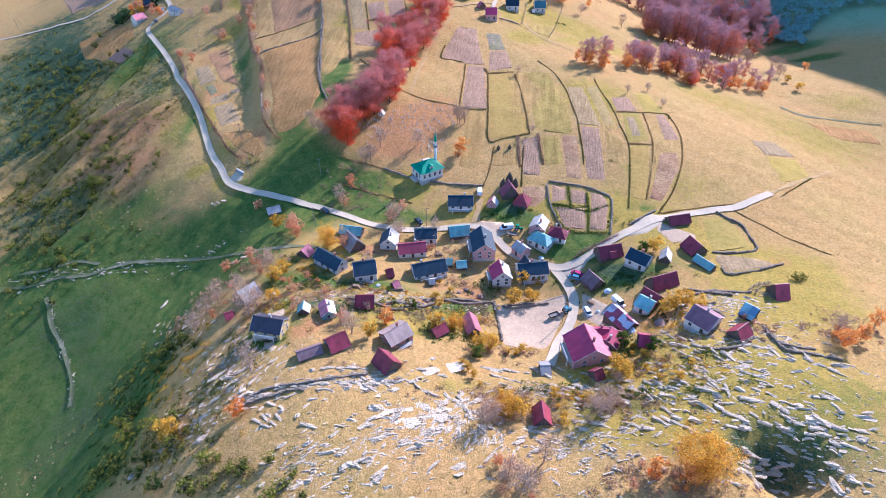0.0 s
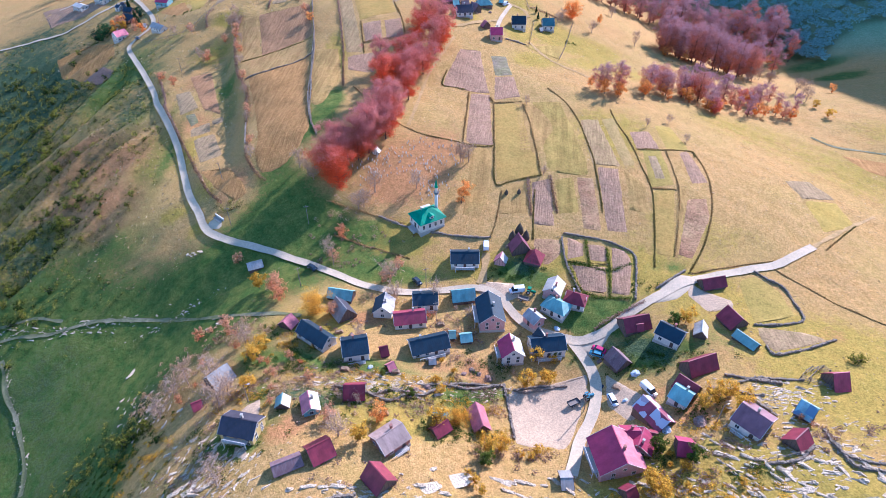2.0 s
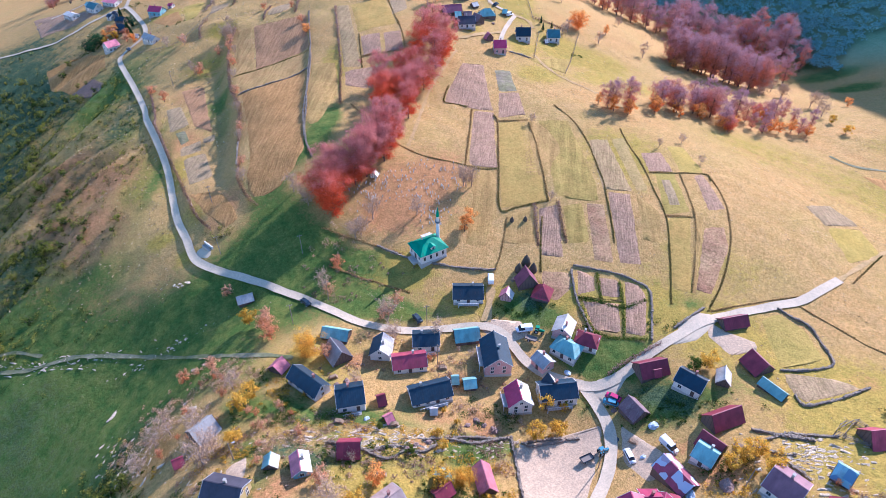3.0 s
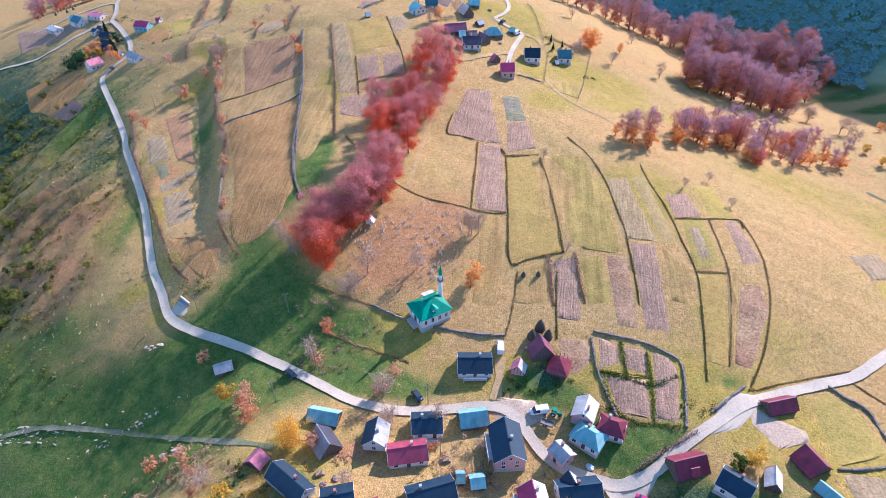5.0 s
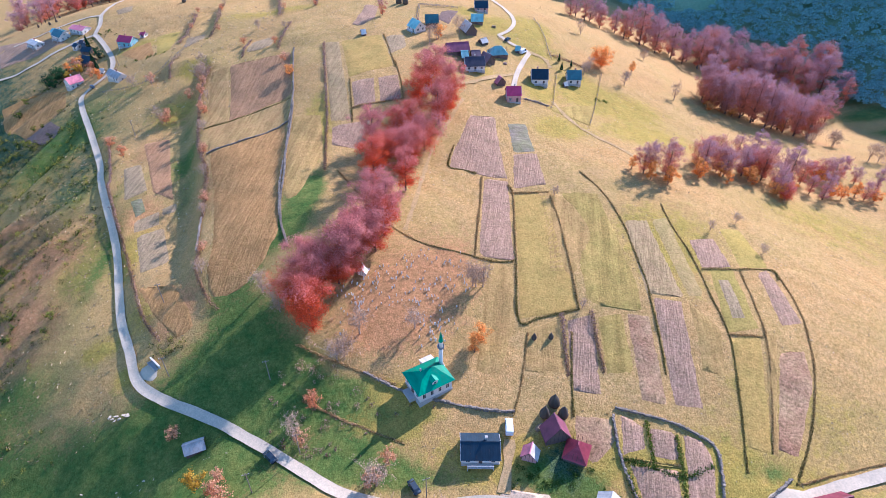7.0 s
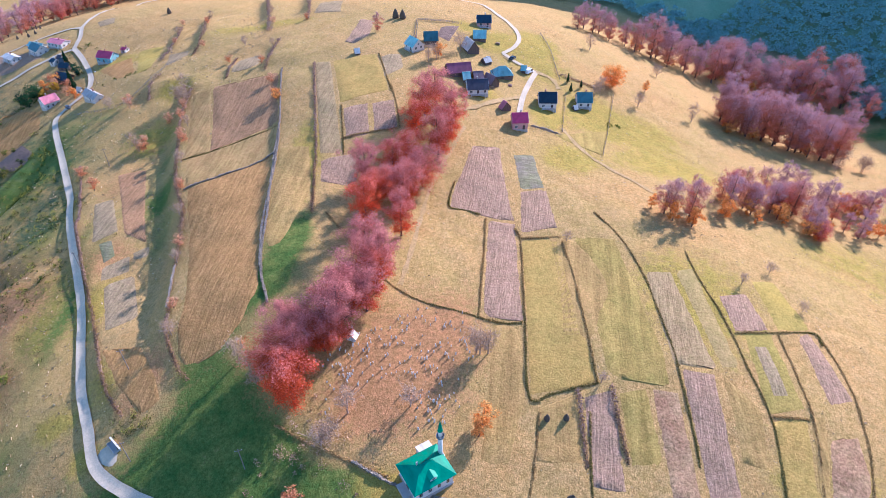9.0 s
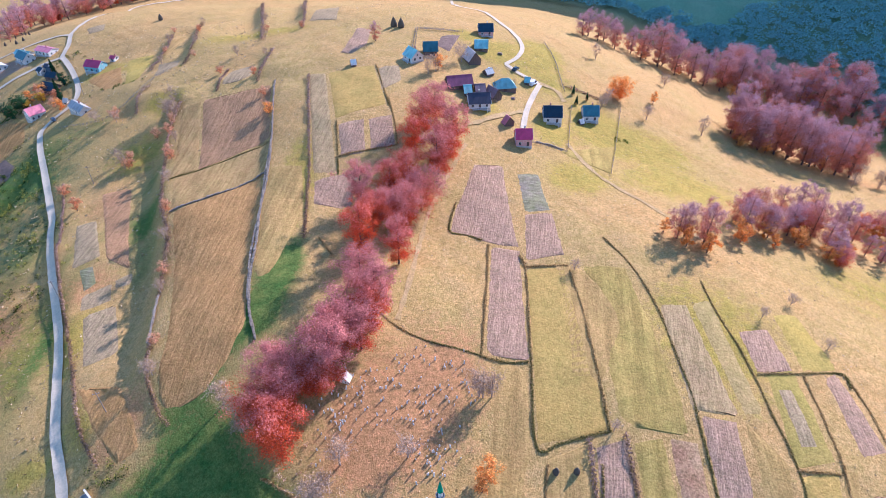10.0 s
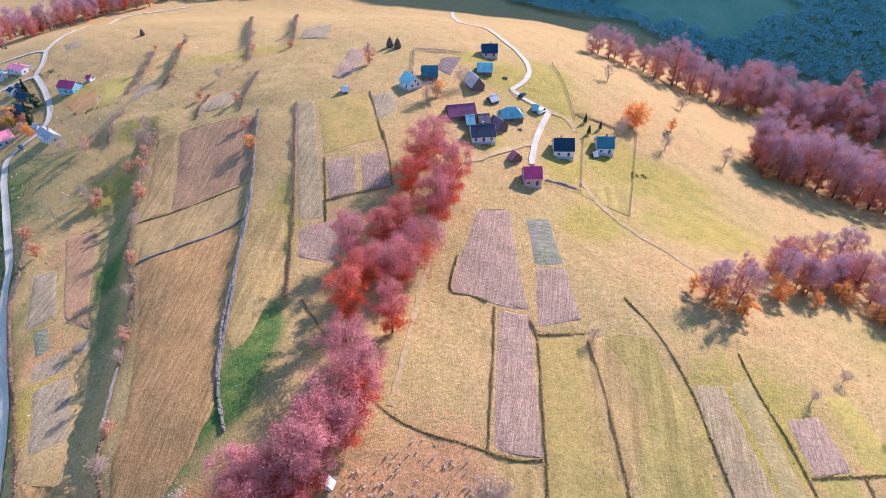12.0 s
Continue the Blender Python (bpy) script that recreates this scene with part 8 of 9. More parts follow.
rocks(-43.8, 94.8, 5.3, 4, 0.7, 50)
rocks(-45.8, 89.8, 3.5, 2, 0.8, 60)
rocks(-64.5, 90.9, 5.7, 4, 0.9, 40)
rocks(-66.2, 115.8, 6.2, 3, 0.7, 50)
rocks(-69.3, 159.1, 4.8, 2, 0.7, 20)
rocks(-104.8, 170.7, 3.7, 2, 1.0, 60)
rocks(-79.3, 179.7, 3.6, 2, 0.9, 10)
rocks(-71.7, 173.7, 2.5, 1, 0.9, 10)
rocks(61.7, 96.4, 3.5, 3, 0.9, -20)
rocks(72, 93.9, 3.9, 4, 1.0, -25)
rocks(85.6, 92.9, 3.3, 3, 1.0, -10)
rocks(84.3, 83.5, 4.6, 5, 1.1, -25)
rocks(77.6, 79.7, 4.5, 5, 1.2, -20)
rocks(83.7, 73, 4.2, 4, 1.2, -60)
rocks(91.3, 77.7, 4.6, 4, 1.1, -15)
rocks(99.9, 85.4, 3.7, 2, 0.9, -10)
rocks(87.6, 68.9, 4.1, 3, 1.3, -20)
rocks(72.3, 85.2, 2.4, 2, 1.1, -15)
rocks(81.2, 110.1, 4.7, 4, 0.8, 10)
rocks(68.1, 106.5, 5.6, 5, 0.8, -20)
rocks(74.7, 105.2, 4.5, 3, 0.7, -15)
rocks(91.3, 106.6, 5.9, 4, 0.7, -15)
rocks(97.4, 106.8, 4.0, 2, 0.8, -20)
rocks(89.1, 135.8, 4.3, 3, 0.6, 0)
rocks(90.7, 126.7, 3.0, 2, 0.6, 70)
rocks(42.2, 81.3, 4.8, 5, 0.7, -10)
rocks(36.4, 86.9, 4.8, 4, 0.6, 0)
rocks(49.8, 86.6, 4.0, 3, 0.7, -10)
rocks(22.5, 85.7, 2.8, 3, 0.8, 20)
rocks(56.2, 99.8, 4.3, 4, 0.7, -25)
rocks(-30.1, 143.8, 4.2, 2, 0.6, 10)
rocks(-11.9, 141.3, 6.1, 3, 0.6, 8)
rocks(8.1, 144, 4.1, 2, 0.6, 0)
rocks(52.4, 105, 5.4, 4, 0.7, -25)
rocks(36.4, 105.1, 5.2, 4, 0.7, -15)
rocks(-34.7, 74.4, 4.1, 3, 0.8, 30)
rocks(69.6, 80.5, 2.7, 4, 1.0, -25)
rocks(77.6, 78.8, 4.5, 9, 1.0, -20)
rocks(80.7, 73.9, 4.5, 9, 1.0, -25)
rocks(70.2, 72.4, 4.4, 6, 1.0, -25)


def ledge_mesh(seed, high):
    """A long low outcrop one metre in length and breadth, broken into steps along the strata."""
    bm = bmesh.new()
    bmesh.ops.create_icosphere(bm, subdivisions=3, radius=1.0)
    off = Vector((seed * 5.7, seed * 2.9, seed * 9.1))
    for v in bm.verts:
        p = v.co.copy()
        q = Vector([math.copysign(abs(k) ** 0.55, k) for k in p])
        d = 1 + 0.45 * noise.noise(Vector((p.x * 2.6, p.y * 1.2, p.z)) + off) + 0.22 * noise.noise(p * 5.5 + off) + 0.1 * noise.noise(p * 12 + off)
        lift = 0.25 * noise.noise(Vector((p.x * 3.3, p.y * 3.3, 0)) + off)
        v.co = Vector((q.x * 0.5 * d, q.y * 0.42 * d, (q.z * 0.5 + lift) * high))
    me = bpy.data.meshes.new("rock")
    bm.to_mesh(me)
    bm.free()
    return me


LEDGES = [ledge_mesh(i, 1.0) for i in range(6)]
SLABS = [ledge_mesh(20 + i, 0.12) for i in range(3)]
for me in LEDGES:
    me.materials.append(LIME)
for me in SLABS:
    me.materials.append(SLAB)


def ledge(x, y, length, width, turn, slab=False):
    """One bed of limestone, broken into a few blocks in line."""
    n = 1 if slab else max(1, int(length / 2.6))
    c, s = math.cos(radians(turn)), math.sin(radians(turn))
    for i in range(n):
        f = (i + 0.5) / n - 0.5
        px, py = x + c * length * f - s * rnd.gauss(0, 0.5) * width, y + s * length * f + c * rnd.gauss(0, 0.5) * width
        ob = new("rock", rnd.choice(SLABS if slab else LEDGES))
        w = width * rnd.uniform(0.75, 1.25)
        ob.matrix_world = pose(px, py, hz(px, py) + 0.02, rnd.uniform(-9, 9), rnd.uniform(-7, 7), turn + rnd.uniform(-14, 14)) @ Matrix.Diagonal((length / n * rnd.uniform(0.7, 1.2), w, min(w, 1.1) * rnd.uniform(0.35, 0.7), 1))
        tagged(ob, "broad sun-bleached slab of bare limestone" if slab else "long weathered limestone ledge standing out of the grass", "rock", "limestone slabs" if slab else "limestone ledges")


ledge(65.9, 114.6, 12.6, 0.9, -35)
ledge(66.8, 118.1, 7.0, 0.7, -28)
ledge(73.1, 112, 9.0, 1.0, -35)
ledge(74.9, 109.2, 7.2, 1.1, -49)
ledge(83.5, 113.1, 7.9, 0.9, -20)
ledge(79, 105.8, 3.5, 0.7, -28)
ledge(74, 107.6, 3.8, 0.8, -64)
ledge(89.3, 108.1, 4.7, 1.3, -70)
ledge(95.2, 109.4, 9.3, 1.2, -57)
ledge(98.3, 104.2, 8.5, 1.2, -31)
ledge(79.3, 101.5, 5.5, 0.8, -36)
ledge(82.3, 102.3, 5.5, 0.7, -36)
ledge(66.1, 102.8, 10.1, 1.1, -34)
ledge(63.9, 99.2, 5.5, 1.1, -49)
ledge(69.3, 97.8, 4.8, 0.9, -55)
ledge(71.7, 96.7, 3.8, 1.1, -82)
ledge(68.2, 90.3, 5.4, 1.3, -40)
ledge(71.4, 88.7, 4.7, 1.3, -44)
ledge(76.2, 92.3, 5.1, 1.2, -32)
ledge(74.5, 88.2, 2.9, 1.0, -54)
ledge(81.3, 89.9, 5.4, 1.6, -51)
ledge(82, 87.1, 3.7, 1.1, -40)
ledge(92.8, 92.7, 5.5, 1.1, -20)
ledge(88.3, 86.8, 5.1, 1.3, -52)
ledge(84.4, 84.8, 8.4, 1.3, -15)
ledge(55.4, 101.4, 7.5, 0.9, -36)
ledge(51.8, 98, 7.7, 1.0, -41)
ledge(48.3, 101.2, 6.0, 0.9, -33)
ledge(54.8, 105.7, 6.2, 0.8, -37)
ledge(55.9, 91.5, 4.6, 1.1, -50)
ledge(53.9, 89, 5.0, 1.1, -57)
ledge(41.1, 101.9, 7.8, 0.9, -33)
ledge(45.3, 97.7, 7.4, 0.9, -33)
ledge(33.5, 103.8, 7.5, 0.8, -16)
ledge(34, 100, 7.7, 0.9, -31)
ledge(45.3, 110, 6.3, 0.8, -27)
ledge(58, 86.8, 6.5, 1.0, -31)
ledge(48.7, 87.9, 6.7, 1.0, -30)
ledge(35.9, 90.8, 7.1, 1.0, -28)
ledge(68.2, 104.7, 5.2, 0.8, -58)
ledge(-48.2, 100, 12.1, 1.4, 6)
ledge(-36.6, 101.8, 13.3, 1.1, -1)
ledge(-26.3, 107.8, 12.9, 1.0, 7)
ledge(-23.7, 103.2, 15.0, 1.2, -13)
ledge(-16.8, 103.8, 7.7, 1.0, 3)
ledge(-10.6, 104.1, 6.1, 1.0, 7)
ledge(-3.6, 101.2, 6.7, 1.0, -26)
ledge(-9.2, 104.6, 7.6, 0.8, -33)
ledge(3.3, 98.8, 7.9, 1.2, -43)
ledge(5.6, 98.2, 11.2, 1.5, -73)
ledge(7.7, 91.9, 5.2, 1.6, -39)
ledge(9.2, 94.7, 4.5, 1.2, -22)
ledge(-44, 91.8, 6.1, 1.0, -44)
ledge(-42.9, 93, 5.3, 1.0, -39)
ledge(-32.8, 89.1, 4.0, 1.0, -31)
ledge(-50, 96.2, 5.4, 0.8, -3)
ledge(-42.6, 95.9, 6.2, 0.9, -36)
ledge(14.1, 113.1, 6.5, 1.0, -17)
ledge(20.7, 112.6, 8.0, 1.0, -14)
ledge(18, 108.9, 9.5, 0.9, -18)
ledge(28.6, 111.3, 7.3, 0.9, -40)
ledge(68.1, 109.3, 6.1, 0.8, -38)
ledge(64.8, 112.6, 6.0, 0.7, -48)
ledge(58, 108.4, 5.3, 0.7, -31)
ledge(49.7, 104.1, 4.6, 0.7, -32)
ledge(54.9, 96.7, 4.0, 0.8, -48)
ledge(67.3, 101.5, 3.5, 0.5, -27)
ledge(81.1, 98.5, 4.0, 0.7, -31)
ledge(68.7, 85.3, 5.1, 1.0, -17)
ledge(76.8, 86.2, 3.7, 0.9, -24)
ledge(90.9, 84.5, 4.0, 1.1, -25)
ledge(94.8, 89.4, 3.2, 1.0, -53)
ledge(-17.8, 100.4, 4.9, 0.6, -15)
ledge(-22.5, 105.7, 5.7, 0.8, -26)
ledge(-31.4, 100.3, 4.7, 0.8, 4)
ledge(-1.4, 96.9, 5.7, 1.0, -39)
ledge(1.2, 93.7, 4.6, 0.9, -22)
ledge(-45.9, 90, 5.5, 0.9, -28)
ledge(12.7, 89.8, 4.3, 0.9, -21)
ledge(23.6, 89.4, 5.5, 0.9, -17)
ledge(-5.1, 109.4, 8.0, 3.5, 14, True)
ledge(2.1, 111.4, 9.9, 3.6, 16, True)
ledge(-22.2, 102.1, 8.0, 2.0, -8, True)
ledge(-16.3, 102.5, 6.9, 2.0, 4, True)
ledge(-16.3, 91, 5.7, 3.5, 13, True)
ledge(-9.1, 91.6, 7.5, 4.1, 23, True)
ledge(-6.1, 95.3, 5.8, 2.1, 3, True)
ledge(-1.1, 96.4, 6.5, 2.1, 5, True)
ledge(-17.3, 98.4, 2.3, 1.1, -4, True)
ledge(-2.6, 91.2, 7.3, 2.7, 18, True)
ledge(-10.6, 93, 4.3, 1.3, 2, True)
ledge(2.6, 93.6, 3.1, 1.9, -26, True)
ledge(-13.1, 101.3, 3.0, 1.3, 8, True)
ledge(86.7, 84.7, 3.5, 2.3, -18, True)
ledge(81.6, 90.4, 2.7, 1.7, -50, True)
ledge(12.6, 113.6, 6.6, 1.6, -17, True)


def pebbles(regions, per, size=1.0, stray=0.6, seed=21):
    rng = np.random.default_rng(seed)
    V, F = [], []
    base = np.array(((-1, -0.6, 0), (0.9, -0.7, 0), (1.1, 0.6, 0), (-0.8, 0.7, 0), (-0.5, -0.3, 0.7), (0.6, -0.2, 0.6), (0.4, 0.4, 0.75), (-0.4, 0.4, 0.55)))
    fc = ((0, 1, 5, 4), (1, 2, 6, 5), (2, 3, 7, 6), (3, 0, 4, 7), (4, 5, 6, 7))
    for x, y, sx, sy, turn, k in regions:
        for i in range(int(per * k)):
            t = radians(turn)
            a, b = rng.normal() * sx, rng.normal() * sy
            px, py = x + a * math.cos(t) - b * math.sin(t), y + a * math.sin(t) + b * math.cos(t)
            s = size * (0.16 + 0.5 * rng.uniform() ** 3)
            w = t + rng.uniform(-stray, stray)
            c, sn = math.cos(w), math.sin(w)
            q = base * (s * rng.uniform(1.2, 3.2), s * 0.85, s * rng.uniform(0.3, 0.65)) + rng.normal(size=(8, 3)) * s * 0.15
            o = len(V)
            z = hz(px, py) - 0.03
            V += [(px + u[0] * c - u[1] * sn, py + u[0] * sn + u[1] * c, z + u[2]) for u in q]
            F += [tuple(o + j for j in f) for f in fc]
    tagged(mesh_obj("scattered_stones", V, F, LIME), "scattered pale limestone rubble in the grass", "stones", kind="stuff")


pebbles([(-21.9, 103.4, 9.9, 2.0, 8, 300), (-11.1, 85.8, 7.0, 5.2, 20, 350), (-29.9, 78.6, 9.1, 5.2, 20, 260), (6.1, 89.9, 3.0, 6.5, 60, 350), (67.2, 99.8, 13.9, 7.4, -15, 350), (83.5, 81.6, 12.4, 8.7, -20, 350), (-56.1, 116.2, 6.4, 8.2, 50, 350), (-65.3, 95.4, 6.1, 6.3, 45, 250), (36.4, 84.8, 11.2, 6.5, -5, 600), (85.4, 116.3, 10.3, 6.6, 0, 350), (-11.9, 141.3, 15.4, 2.0, 5, 350), (-89.1, 149.3, 4.7, 8.0, 60, 140), (-140, 194, 22.7, 1.9, 0, 120), (86.8, 132.5, 5.4, 2.8, 0, 250), (26.6, 104, 6.5, 2.0, 0, 250)], 1.0)
pebbles([(70, 101, 13, 5, -32, 22), (84, 108, 12, 4, -34, 22), (98, 93, 8, 6, -30, 20), (88, 87, 8, 4, -27, 30), (93, 78, 7, 4, -25, 30), (55, 96, 10, 5, -34, 22), (44, 103, 10, 4, -30, 26), (-13, 83, 9, 6, 22, 30), (-4, 93, 8, 4, 20, 34), (-32, 80, 9, 5, 25, 26), (-62, 112, 5, 8, 50, 30), (-55, 104, 5, 4, 10, 16)], 1.0, 1.9, 0.3, 23)
pebbles([(-160, 177, 8, 0.6, -58, 60), (-147, 158, 9, 0.7, -54, 70), (-137, 141, 6, 0.6, -62, 50), (-100, 189, 16, 0.7, 15, 60), (-140, 195, 16, 0.8, -4, 70), (-180, 199, 12, 1.2, 3, 70)], 1.0, 0.75, 1.2, 25)


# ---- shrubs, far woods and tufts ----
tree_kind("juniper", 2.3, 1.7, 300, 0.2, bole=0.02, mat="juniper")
TREE_WORDS["juniper"] = ("low dark olive-green juniper bush", "juniper bushes")
rnd = random.Random(17)


def shrubs(cx, cy, sp, n, k):
    for i in range(max(2, int(n * 0.5))):
        e = tree(k, cx + rnd.gauss(0, sp), cy + rnd.gauss(0, sp), rnd.uniform(0.7, 1.5) * (1.0 if k == "juniper" else 0.4))
        e.name = "bush"


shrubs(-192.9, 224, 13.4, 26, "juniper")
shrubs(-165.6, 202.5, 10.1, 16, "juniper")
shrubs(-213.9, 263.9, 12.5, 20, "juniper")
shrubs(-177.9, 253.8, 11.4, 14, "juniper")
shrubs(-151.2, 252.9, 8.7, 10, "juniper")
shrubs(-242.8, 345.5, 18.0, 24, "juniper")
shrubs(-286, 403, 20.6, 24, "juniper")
shrubs(-89.1, 131.6, 5.9, 14, "juniper")
shrubs(-93.6, 111.6, 5.7, 16, "juniper")
shrubs(-74.5, 89.2, 5.0, 16, "juniper")
shrubs(-47.1, 77.7, 4.3, 10, "juniper")
shrubs(-34.7, 74.4, 2.0, 6, "juniper")
shrubs(-59.5, 78, 3.4, 8, "juniper")
shrubs(-38.3, 132.6, 3.9, 8, "pink")
shrubs(-25.3, 134.3, 3.8, 6, "bare")
shrubs(-55.9, 148, 4.3, 10, "pink")
shrubs(-41.3, 150.6, 4.2, 8, "pink")
shrubs(-18.1, 177.4, 2.9, 6, "bare")
shrubs(-4, 143.2, 5.1, 8, "yellow")
shrubs(-14.9, 137.9, 5.1, 6, "green")
shrubs(9.2, 115.1, 4.5, 8, "yellow")
shrubs(21.5, 122.1, 3.5, 6, "yellow")
shrubs(34, 156.1, 3.3, 8, "green")
shrubs(30.1, 152.4, 2.2, 6, "yellow")
shrubs(52.4, 111.9, 4.7, 10, "yellow")
shrubs(44.1, 99.1, 3.3, 8, "bare")
shrubs(64.3, 106.6, 3.6, 6, "yellow")
shrubs(72.3, 134.6, 2.7, 6, "yellow")
shrubs(31.6, 96.4, 4.2, 8, "yellow")
shrubs(89.6, 124.6, 2.7, 5, "pink")
shrubs(111.3, 116.5, 4.1, 8, "orange")
shrubs(54.6, 72.5, 3.0, 8, "orange")
shrubs(46, 73, 3.0, 8, "pink")
shrubs(15.3, 75.2, 2.9, 8, "pink")
shrubs(14.4, 97.1, 1.7, 6, "orange")
shrubs(-75.8, 143.9, 4.4, 8, "pink")
shrubs(-64.7, 163.3, 4.6, 8, "pink")
shrubs(-75.7, 172.7, 3.2, 5, "pink")
shrubs(118, 146, 3.0, 1, "juniper")
shrubs(-26.7, 163.5, 4.2, 5, "bare")
shrubs(7.1, 171.9, 2.9, 5, "bare")
shrubs(-3, 172.9, 2.0, 4, "pink")
shrubs(-263.7, 396.7, 17.5, 22, "juniper")
shrubs(-244.6, 399.4, 15.4, 19, "juniper")
shrubs(-225.1, 338.3, 11.4, 16, "juniper")
shrubs(-208.4, 291.3, 11.5, 19, "juniper")
shrubs(-185.1, 288.6, 9.8, 16, "juniper")
shrubs(-178.7, 255.7, 11.8, 16, "juniper")
shrubs(-226.3, 405, 10.9, 11, "juniper")
shrubs(-168.9, 261.7, 8.8, 11, "juniper")


def far_woods():
    """Crowns of the shaded mountain woods: low ragged domes of leaf clumps, close together."""
    rng = np.random.default_rng(3)
    x, y = rng.uniform(20, 520, 40000), rng.uniform(430, 900, 40000)
    u, w = 0.656 * x + 0.755 * y, 0.656 * y - 0.755 * x
    glade = (((x - 200) / 62) ** 2 + ((y - 680) / 52) ** 2 < 1 + 0.3 * np.sin(x * 0.1)) | (((x - 330) / 40) ** 2 + ((y - 470) / 45) ** 2 < 1)
    keep = (u > 556 + 42 * np.exp(-(((w - 185) / 50) ** 2)) + 8 * np.sin(x * 0.06)) & ~glade
    x, y = x[keep][:9000], y[keep][:9000]
    x, y = np.concatenate([x, rng.uniform(-330, -150, 700)]), np.concatenate([y, rng.uniform(745, 830, 700)])
    n, m = len(x), 44
    h, r = rng.uniform(5, 10, n), rng.uniform(2.2, 4.6, n)
    d = rng.normal(size=(n, m, 3))
    d[..., 2] = np.abs(d[..., 2])
    d = d / np.linalg.norm(d, axis=2)[..., None]
    C = d * (r[:, None] * rng.uniform(0.75, 1.08, (n, m)))[..., None] * (1, 1, 0.8)
    C = C + np.stack([x, y, gz(x, y) + h * 0.5], -1)[:, None, :]
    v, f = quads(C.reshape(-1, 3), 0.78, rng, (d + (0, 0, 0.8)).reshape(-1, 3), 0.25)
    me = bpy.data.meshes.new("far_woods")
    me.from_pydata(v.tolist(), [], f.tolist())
    # Leaf colour lightened for haze, well above that of real foliage.
    me.materials.append(LEAF["hazewood"])
    tagged(new("far_woods", me), "mixed woods on the shaded mountain slope, haze put into their colour", "woods", kind="stuff")


far_woods()


SPOTS = collections.defaultdict(list)


def spot(kind, x, y, sx, sy, n):
    SPOTS[kind].append((x, y, sx, sy, n))


spot("green", -41.3, 150.6, 6.4, 4.0, 50)
spot("green", -25.3, 134.3, 8.7, 2.5, 40)
spot("green", -10, 138.6, 8.7, 2.2, 30)
spot("green", 3, 127.4, 5.5, 2.4, 40)
spot("green", 13.1, 151.9, 4.6, 2.3, 30)
spot("green", 41.9, 157.6, 4.8, 2.8, 30)
spot("green", 62.1, 149.5, 7.9, 2.8, 60)
spot("green", 51.4, 117.9, 5.5, 2.4, 40)
spot("green", 65.5, 130.8, 3.0, 2.6, 30)
spot("green", 53.6, 180.1, 10.4, 1.7, 30)
spot("green", 21.1, 189.5, 7.0, 2.2, 30)
spot("green", -50.3, 124.7, 5.9, 3.7, 30)
spot("green", 66.2, 108.8, 5.5, 2.1, 20)
spot("green", 26.6, 104, 5.0, 1.9, 30)
spot("green", -86.7, 128.1, 6.7, 10.4, 24)
spot("green", -90.1, 106.2, 6.4, 10.0, 24)
spot("green", 48.7, 98.6, 5.1, 1.6, 30)
spot("green", -51.9, 162.3, 5.1, 4.2, 30)
spot("green", 68.2, 97.8, 7.9, 1.6, 20)
spot("green", -230.4, 502.3, 6.6, 3.3, 30)
spot("green", -224.4, 471, 9.3, 3.1, 40)
spot("green", -241.1, 461.8, 9.5, 3.9, 40)
spot("green", -240.4, 453.1, 6.2, 3.1, 20)
spot("green", -167, 445.5, 10.6, 1.3, 24)
spot("green", 75.9, 389, 3.3, 0.8, 10)
spot("green", -103.1, 121.1, 6.8, 8.5, 50)
spot("green", -89.1, 131.6, 5.1, 6.3, 40)
spot("green", -79.2, 90.2, 7.3, 3.6, 50)
spot("green", -67.7, 103.8, 4.4, 5.5, 30)
spot("hedge", -32.8, 143.4, 9.1, 3.8, 60)
spot("hedge", -10.9, 133.5, 11.3, 2.5, 60)
spot("hedge", 8.1, 143, 5.9, 2.6, 40)
spot("hedge", 19.4, 122.2, 5.4, 2.7, 40)
spot("hedge", 29.6, 100.7, 7.4, 2.5, 50)
spot("hedge", 44.1, 95.1, 7.4, 2.5, 50)
spot("hedge", -57.6, 136.8, 6.3, 5.9, 50)
spot("hedge", -59.8, 118, 5.9, 7.4, 50)
spot("hedge", 57.9, 110.3, 6.8, 2.4, 40)
spot("hedge", 67.1, 118.3, 5.7, 2.1, 30)
spot("hedge", 86.3, 119.1, 4.4, 2.6, 30)
spot("hedge", -4.1, 102.3, 9.8, 1.5, 12)
spot("hedge", -22.7, 111.8, 10.5, 2.6, 14)
spot("hedge", 13.4, 101.3, 3.6, 2.1, 40)
spot("hedge", 58.4, 72.4, 7.0, 2.9, 40)
spot("hedge", 44.1, 73.1, 6.8, 2.8, 40)
spot("hedge", 111.4, 118.6, 7.8, 2.7, 40)
spot("hedge", -17, 167.9, 9.7, 2.0, 30)
spot("hedge", 7.1, 162.7, 6.3, 2.0, 30)
spot("hedge", -31.1, 210.5, 11.3, 3.3, 30)
spot("hedge", -41.9, 198.6, 7.4, 2.3, 20)
spot("juniper", -192.9, 224, 17.9, 12.8, 70)
spot("juniper", -165.6, 202.5, 13.9, 5.8, 40)
spot("juniper", -213.9, 263.9, 17.1, 10.7, 70)
spot("juniper", -177.9, 253.8, 15.7, 9.8, 50)
spot("juniper", -242.8, 345.5, 24.1, 17.2, 90)
spot("juniper", -286, 403, 23.5, 19.6, 70)
spot("juniper", -223.6, 380.1, 14.1, 13.2, 40)
spot("juniper", -149.2, 269.5, 10.5, 13.1, 30)
spot("juniper", -145.7, 211.7, 13.6, 5.7, 30)
spot("juniper", -179.4, 183.3, 9.3, 8.8, 30)
